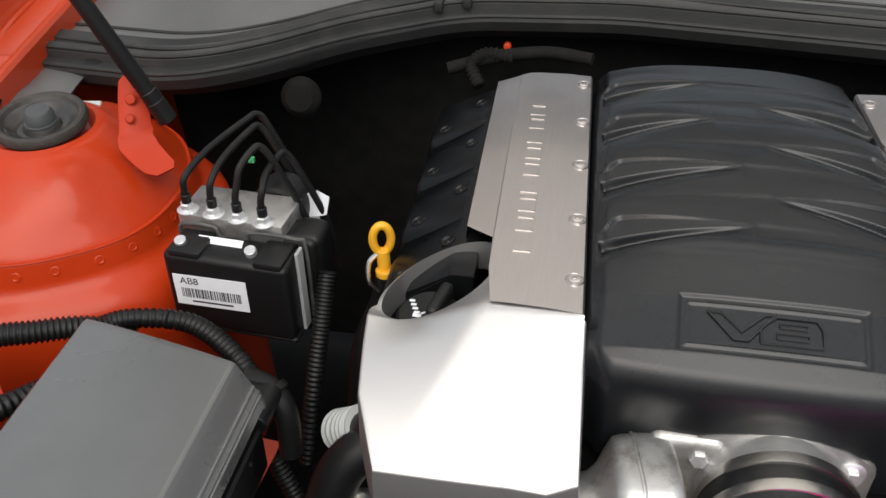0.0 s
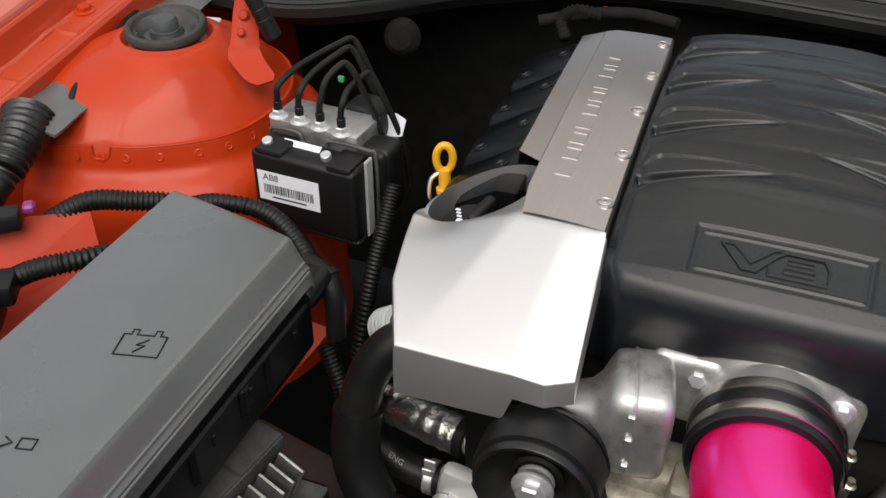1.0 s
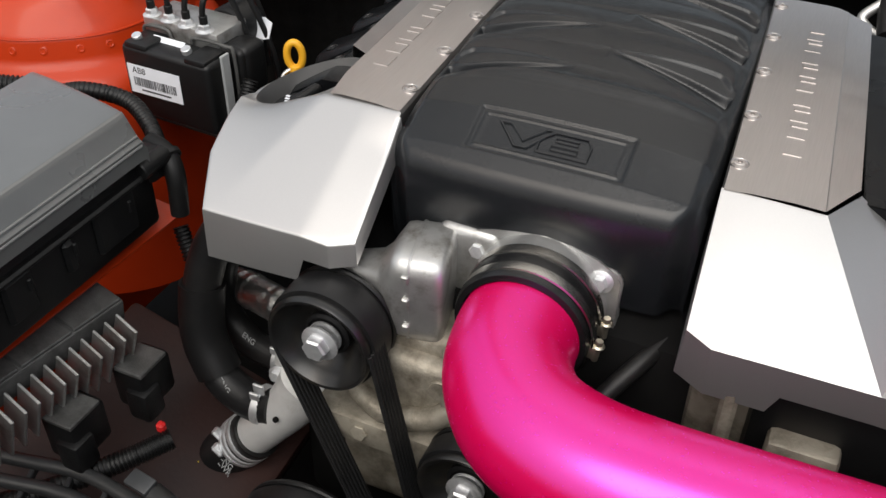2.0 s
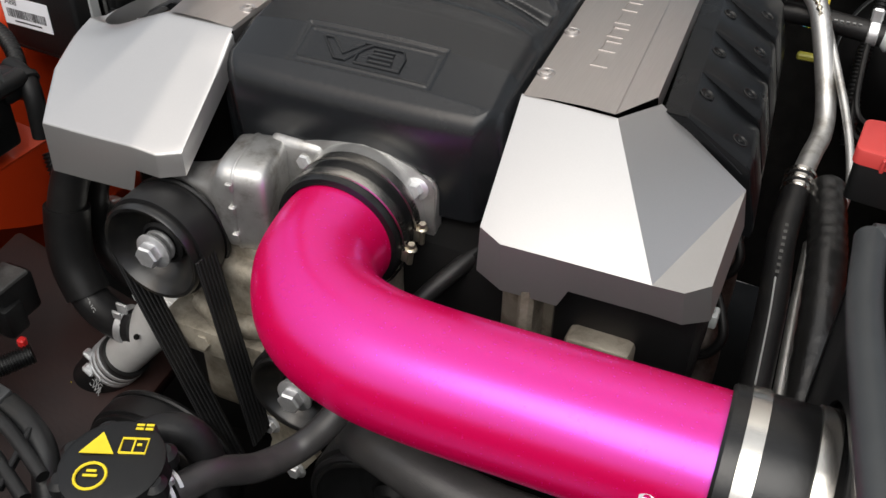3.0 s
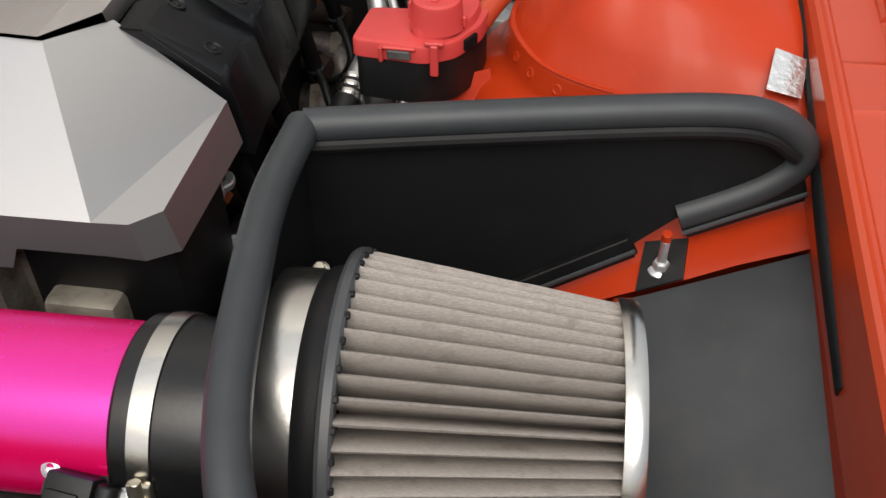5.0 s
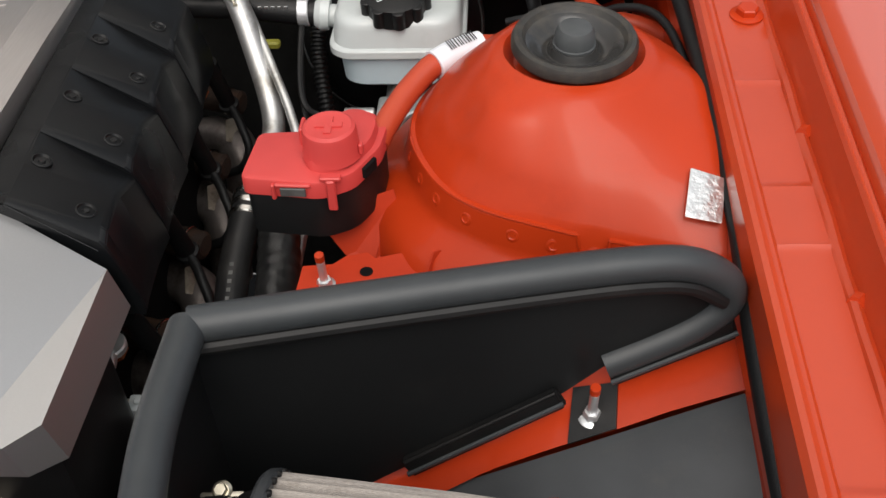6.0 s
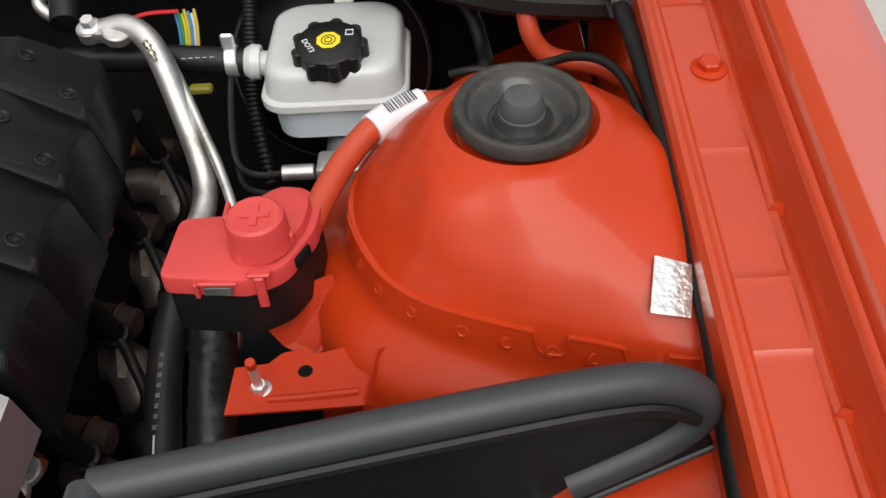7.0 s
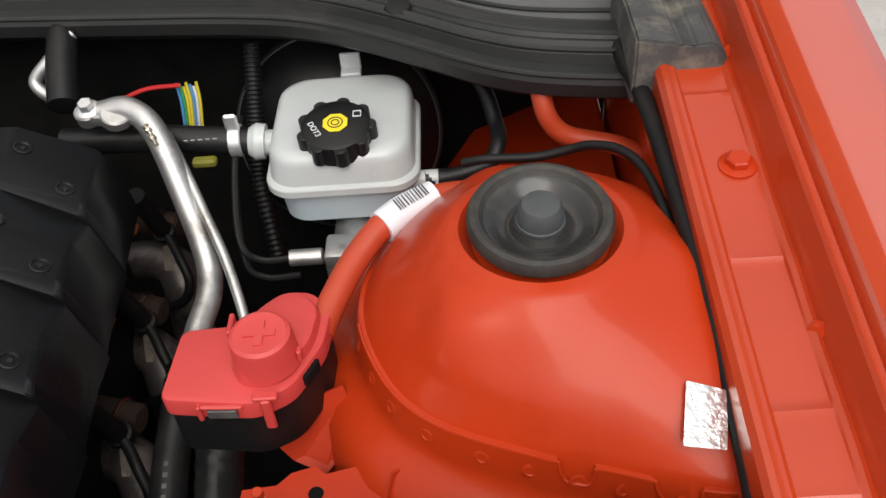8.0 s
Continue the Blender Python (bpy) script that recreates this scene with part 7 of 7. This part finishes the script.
part("sensor", merge(cyl((0.241, 0.009, 0.766), (1, 0.02, 0.05), 0.0055, 0.008, 20), cyl((0.249, 0.0095, 0.766), (1, 0.02, 0.05), 0.0088, 0.009, 6), cyl((0.258, 0.0097, 0.7665), (1, 0.02, 0.05), 0.0072, 0.006, 20)), BRASS, ebr, "brass sensor fitting")
part("plug", merge(rbox(0.272, 0.0105, 0.767, 0.018, 0.015, 0.013, 0.002, 2), rbox(0.273, 0.0105, 0.775, 0.010, 0.005, 0.004, 0.001, 1)), RESERVOIR, ebr, "pale grey plug")

# ---- rear right: cables, colour wires, hoses, rail edge ----
solo("rail_weatherstrip", tube([(0.632, 0.34, 0.955), (0.641, 0.275, 0.949), (0.6465, 0.18, 0.938), (0.6490, 0.10, 0.926), (0.6505, 0.03, 0.908), (0.648, -0.06, 0.886), (0.65, -0.16, 0.86)], 0.0062, 14), RUBBER, "black rubber weatherstrip along the fender rail", "weatherstrip")
solo("hood_release_cable", tube([(0.520, 0.275, 0.912), (0.5365, 0.271, 0.917), (0.5695, 0.270, 0.917), (0.592, 0.268, 0.923), (0.604, 0.262, 0.9295), (0.620, 0.250, 0.934), (0.632, 0.229, 0.934), (0.6385, 0.19, 0.931), (0.6415, 0.14, 0.922), (0.642, 0.10, 0.91)], 0.0032, 12), RUBBER, "thin black release cable round the tower", "cable")
solo("vent_hose", tube([(0.489, 0.343, 0.847), (0.505, 0.344, 0.847), (0.524, 0.345, 0.8505), (0.540, 0.352, 0.853), (0.548, 0.366, 0.862), (0.5465, 0.385, 0.867), (0.537, 0.41, 0.888), (0.515, 0.44, 0.90)], lambda u: 0.0074 if u < 0.16 else 0.0064, 16), HOSE, "black rubber hose from the reservoir spout", "hose")
rubber_block = thing("cowl_end_block", (0.665, 0.33, 0.95), "grey moulded foam block closing the cowl's end", "foam block")
part("block", merge(prism([(0.633, 0.940), (0.652, 0.952), (0.693, 0.954), (0.693, 0.974), (0.684, 0.984), (0.672, 0.9835), (0.667, 0.980), (0.662, 0.985), (0.634, 0.990)], 0.10, Matrix(((1, 0, 0, 0), (0, 0, 1, 0.287), (0, 1, 0, 0), (0, 0, 0, 1))), 0.002)), FOAM, rubber_block, "dusty grey foam block")
hh = thing("heater_return_hose", (0.30, 0.43, 0.845), "black hose clamped to the reservoir spout", "hose", "heater hoses")
part("hose", tube([(0.345, 0.428, 0.846), (0.30, 0.430, 0.850), (0.25, 0.435, 0.852), (0.18, 0.44, 0.85)], 0.0120, 18), HOSE, hh)
part("spring_clamp", merge(lathe([(0.0125, 0), (0.0140, 0.001), (0.0140, 0.010), (0.0125, 0.011)], (0.326, 0.428, 0.848), (1, 0, 0), 24), rbox(0.331, 0.426, 0.868, 0.012, 0.004, 0.016, 0.002, 1)), BOLT, hh, "pale spring hose clamp")
for k in range(5):
    part("print_mark", rbox(0.292 + 0.0062 * k, 0.4185, 0.8575, 0.0035, 0.0008, 0.005, 0, 1, pose(0, 0, 0, 40, 0, 0)), GREYINK, hh)
hh.matrix_basis = nearer @ hh.matrix_basis
wb = thing("wire_bundle", (0.285, 0.47, 0.87), "bundle of yellow, blue and green wires with connector", "wire bundle")
for k in range(7):
    part("wire", tube([(0.272 + 0.003 * k, 0.475, 0.868 - 0.002 * (k % 3)), (0.274 + 0.0028 * k, 0.47, 0.852), (0.272 + 0.0026 * k, 0.465, 0.826)], 0.0013, 8), WIRES[(2, 5, 0, 0, 2, 3, 0)[k]], wb)
part("connector", rbox(0.284, 0.455, 0.796, 0.022, 0.010, 0.008, 0.002, 1), YELLOWDULL, wb, "yellow-green connector")
part("red_wire", tube([(0.225, 0.45, 0.868), (0.25, 0.46, 0.873), (0.278, 0.468, 0.870)], 0.0020, 8), WIRES[4], wb, "red wire")
solo("booster_line", tube([(0.205, 0.46, 0.93), (0.19, 0.44, 0.92), (0.175, 0.43, 0.905), (0.19, 0.42, 0.895), (0.21, 0.41, 0.897)], 0.0055, 12), CAST, "bent bare metal line at the firewall", "pipe")
solo("dark_harness", corrugated([(0.345, 0.48, 0.90), (0.342, 0.45, 0.85), (0.340, 0.42, 0.80), (0.35, 0.38, 0.74)], 0.0075), PLASTIC, "black corrugated harness beside the brake booster", "wiring loom", "corrugated looms", angle=60)
solo("inner_rear_panel", poly_mesh([(0.53, 0.32, 0.75), (0.646, 0.32, 0.80), (0.646, 0.54, 0.80), (0.53, 0.54, 0.75), (0.42, 0.24, 0.62), (0.42, 0.5, 0.62)], [(0, 1, 2, 3), (0, 3, 5, 4)], thick=0.003), RED, "red inner panel in the shaded rear corner", "panel", kind="structure")

# ---- front: surge hose, lower hose, radiator support ----
sh = thing("surge_hose", (0.03, -0.28, 0.78), "dark rubber bleed hose from the filler neck", "hose")
part("hose", tube([(0.012, -0.335, 0.806), (0.022, -0.308, 0.800), (0.034, -0.280, 0.780), (0.046, -0.250, 0.772), (0.060, -0.232, 0.785), (0.068, -0.215, 0.80)], 0.0100, 18), HOSEGREY, sh)
part("spring_clamp", merge(*[lathe([(0.0105, 0), (0.0120, 0.0005), (0.0120, 0.003), (0.0105, 0.0035)], (0.010, -0.340 + 0.008 * k, 0.8065 - 0.001 * k), (0.45, 1, -0.2), 22) for k in range(2)], rbox(0.012, -0.336, 0.821, 0.010, 0.006, 0.008, 0.002, 1)), BOLT, sh, "steel spring clamp")
lh = thing("lower_intake_hose", (0.13, -0.23, 0.74), "fat smooth grey-black hose below the intake pipe", "hose")
part("hose", tube([(0.060, -0.190, 0.725), (0.083, -0.208, 0.752), (0.129, -0.225, 0.760), (0.176, -0.231, 0.758), (0.224, -0.230, 0.755), (0.262, -0.230, 0.749), (0.34, -0.225, 0.725)], 0.0195, 28), HOSEGREY, lh)
part("yellow_stripe", tube([(0.0790, -0.2090, 0.7540), (0.0850, -0.2135, 0.7605), (0.0925, -0.2175, 0.7670)], 0.0020, 8), YELINK, lh)
part("band", lathe([(0.0198, 0), (0.0208, 0.001), (0.0208, 0.012), (0.0198, 0.013)], (0.236, -0.2302, 0.7535), (1, 0.0, -0.14), 36), STEEL, lh, "steel hose band")
solo("radiator_support", merge(rbox(-0.02, -0.42, 0.735, 0.62, 0.05, 0.03, 0.006, 2), rbox(-0.05, -0.372, 0.745, 0.30, 0.018, 0.02, 0.004, 2)), ARCHBLACK, "dark grey plastic radiator support across the front", "radiator support", kind="structure")
grille = thing("fan_shroud", (-0.40, -0.27, 0.64), "black ribbed fan shroud beside the module", "fan shroud")
for k, (dy, dz) in enumerate(((0.0, 0.0), (-0.022, -0.003), (-0.046, -0.008))):
    part("bar", tube([(-0.480, -0.264 + dy, 0.655 + dz), (-0.410, -0.258 + dy, 0.660 + dz), (-0.344, -0.245 + dy, 0.660 + dz), (-0.300, -0.246 + dy, 0.660 + dz), (-0.250, -0.256 + dy, 0.658 + dz), (-0.190, -0.280 + dy, 0.650 + dz)], 0.0062, 14), SHROUD, grille)
for k in range(7):
    x = -0.45 + 0.038 * k
    part("cross_rib", rbox(0, 0, 0, 0.005, 0.060, 0.008, 0.001, 1, Matrix.Translation((x, -0.276, 0.652)) @ pose(0, 0, 0, 4, 0, 18)), SHROUD, grille)
part("mount_tab", rbox(-0.283, -0.232, 0.662, 0.026, 0.016, 0.006, 0.002, 2, pose(0, 0, 0, 10, 0, -8)), ARCHBLACK, grille, "grey mounting tab")
part("ring_edge", tube([(-0.275, -0.232, 0.650), (-0.245, -0.240, 0.648), (-0.215, -0.255, 0.640), (-0.19, -0.285, 0.62)], 0.012, 14), SHROUD, grille)

solo("tan_connector", rbox(0.083, -0.060, 0.812, 0.006, 0.014, 0.006, 0.001, 1, pose(0, 0, 0, 20, 0, -30)), BRASS, "small yellowish clip on a printed hose", "clip")
solo("printed_hose", tube([(0.10, -0.05, 0.822), (0.085, -0.075, 0.812), (0.068, -0.10, 0.795), (0.055, -0.12, 0.77)], 0.0075, 14), HOSE, "thin black hose with printed marks beside the throttle", "hose")

fb = thing("front_bracket", (-0.02, -0.15, 0.66), "grimy cast bracket between the belts", "bracket")
part("web", poly_mesh([(-0.060, -0.148, 0.668), (-0.018, -0.152, 0.668), (0.000, -0.155, 0.640), (-0.022, -0.158, 0.605), (-0.052, -0.156, 0.612), (-0.046, -0.152, 0.640)], [tuple(range(6))], thick=0.008), DIRTYCAST, fb)
for p in ((-0.046, -0.158, 0.658), (-0.020, -0.166, 0.620)):
    part("bolt", hexbolt(p, (0, -1, 0.1), 0.006, 0.007), BOLT, fb)
for k, (x_, y_) in enumerate(((0.060, -0.285), (0.075, -0.290))):
    solo("drain_pipe", tube([(x_, y_, 0.690), (x_ + 0.006, y_ + 0.010, 0.668), (x_ + 0.004, y_ + 0.016, 0.640), (x_ - 0.01, y_ + 0.02, 0.60)], 0.0048, 12), ECMGREY, "short grey pipe below the bleed hose", "pipe", "drain pipes")

solo("latch_panel", merge(rbox(0.135, -0.352, 0.738, 0.250, 0.075, 0.020, 0.006, 2, pose(0, 0, 0, 0, 0, 0)), rbox(0.135, -0.318, 0.745, 0.250, 0.012, 0.014, 0.003, 2)), ARCHBLACK, "dark grey plastic panel along the front edge", "front panel", kind="structure")
oh = thing("overflow_hose", (-0.02, -0.32, 0.80), "black hose looping behind the filler cap", "hose")
part("hose", tube([(-0.030, -0.345, 0.800), (-0.020, -0.318, 0.822), (0.000, -0.302, 0.822), (0.012, -0.300, 0.800), (0.012, -0.302, 0.76)], 0.0115, 18), HOSE, oh)
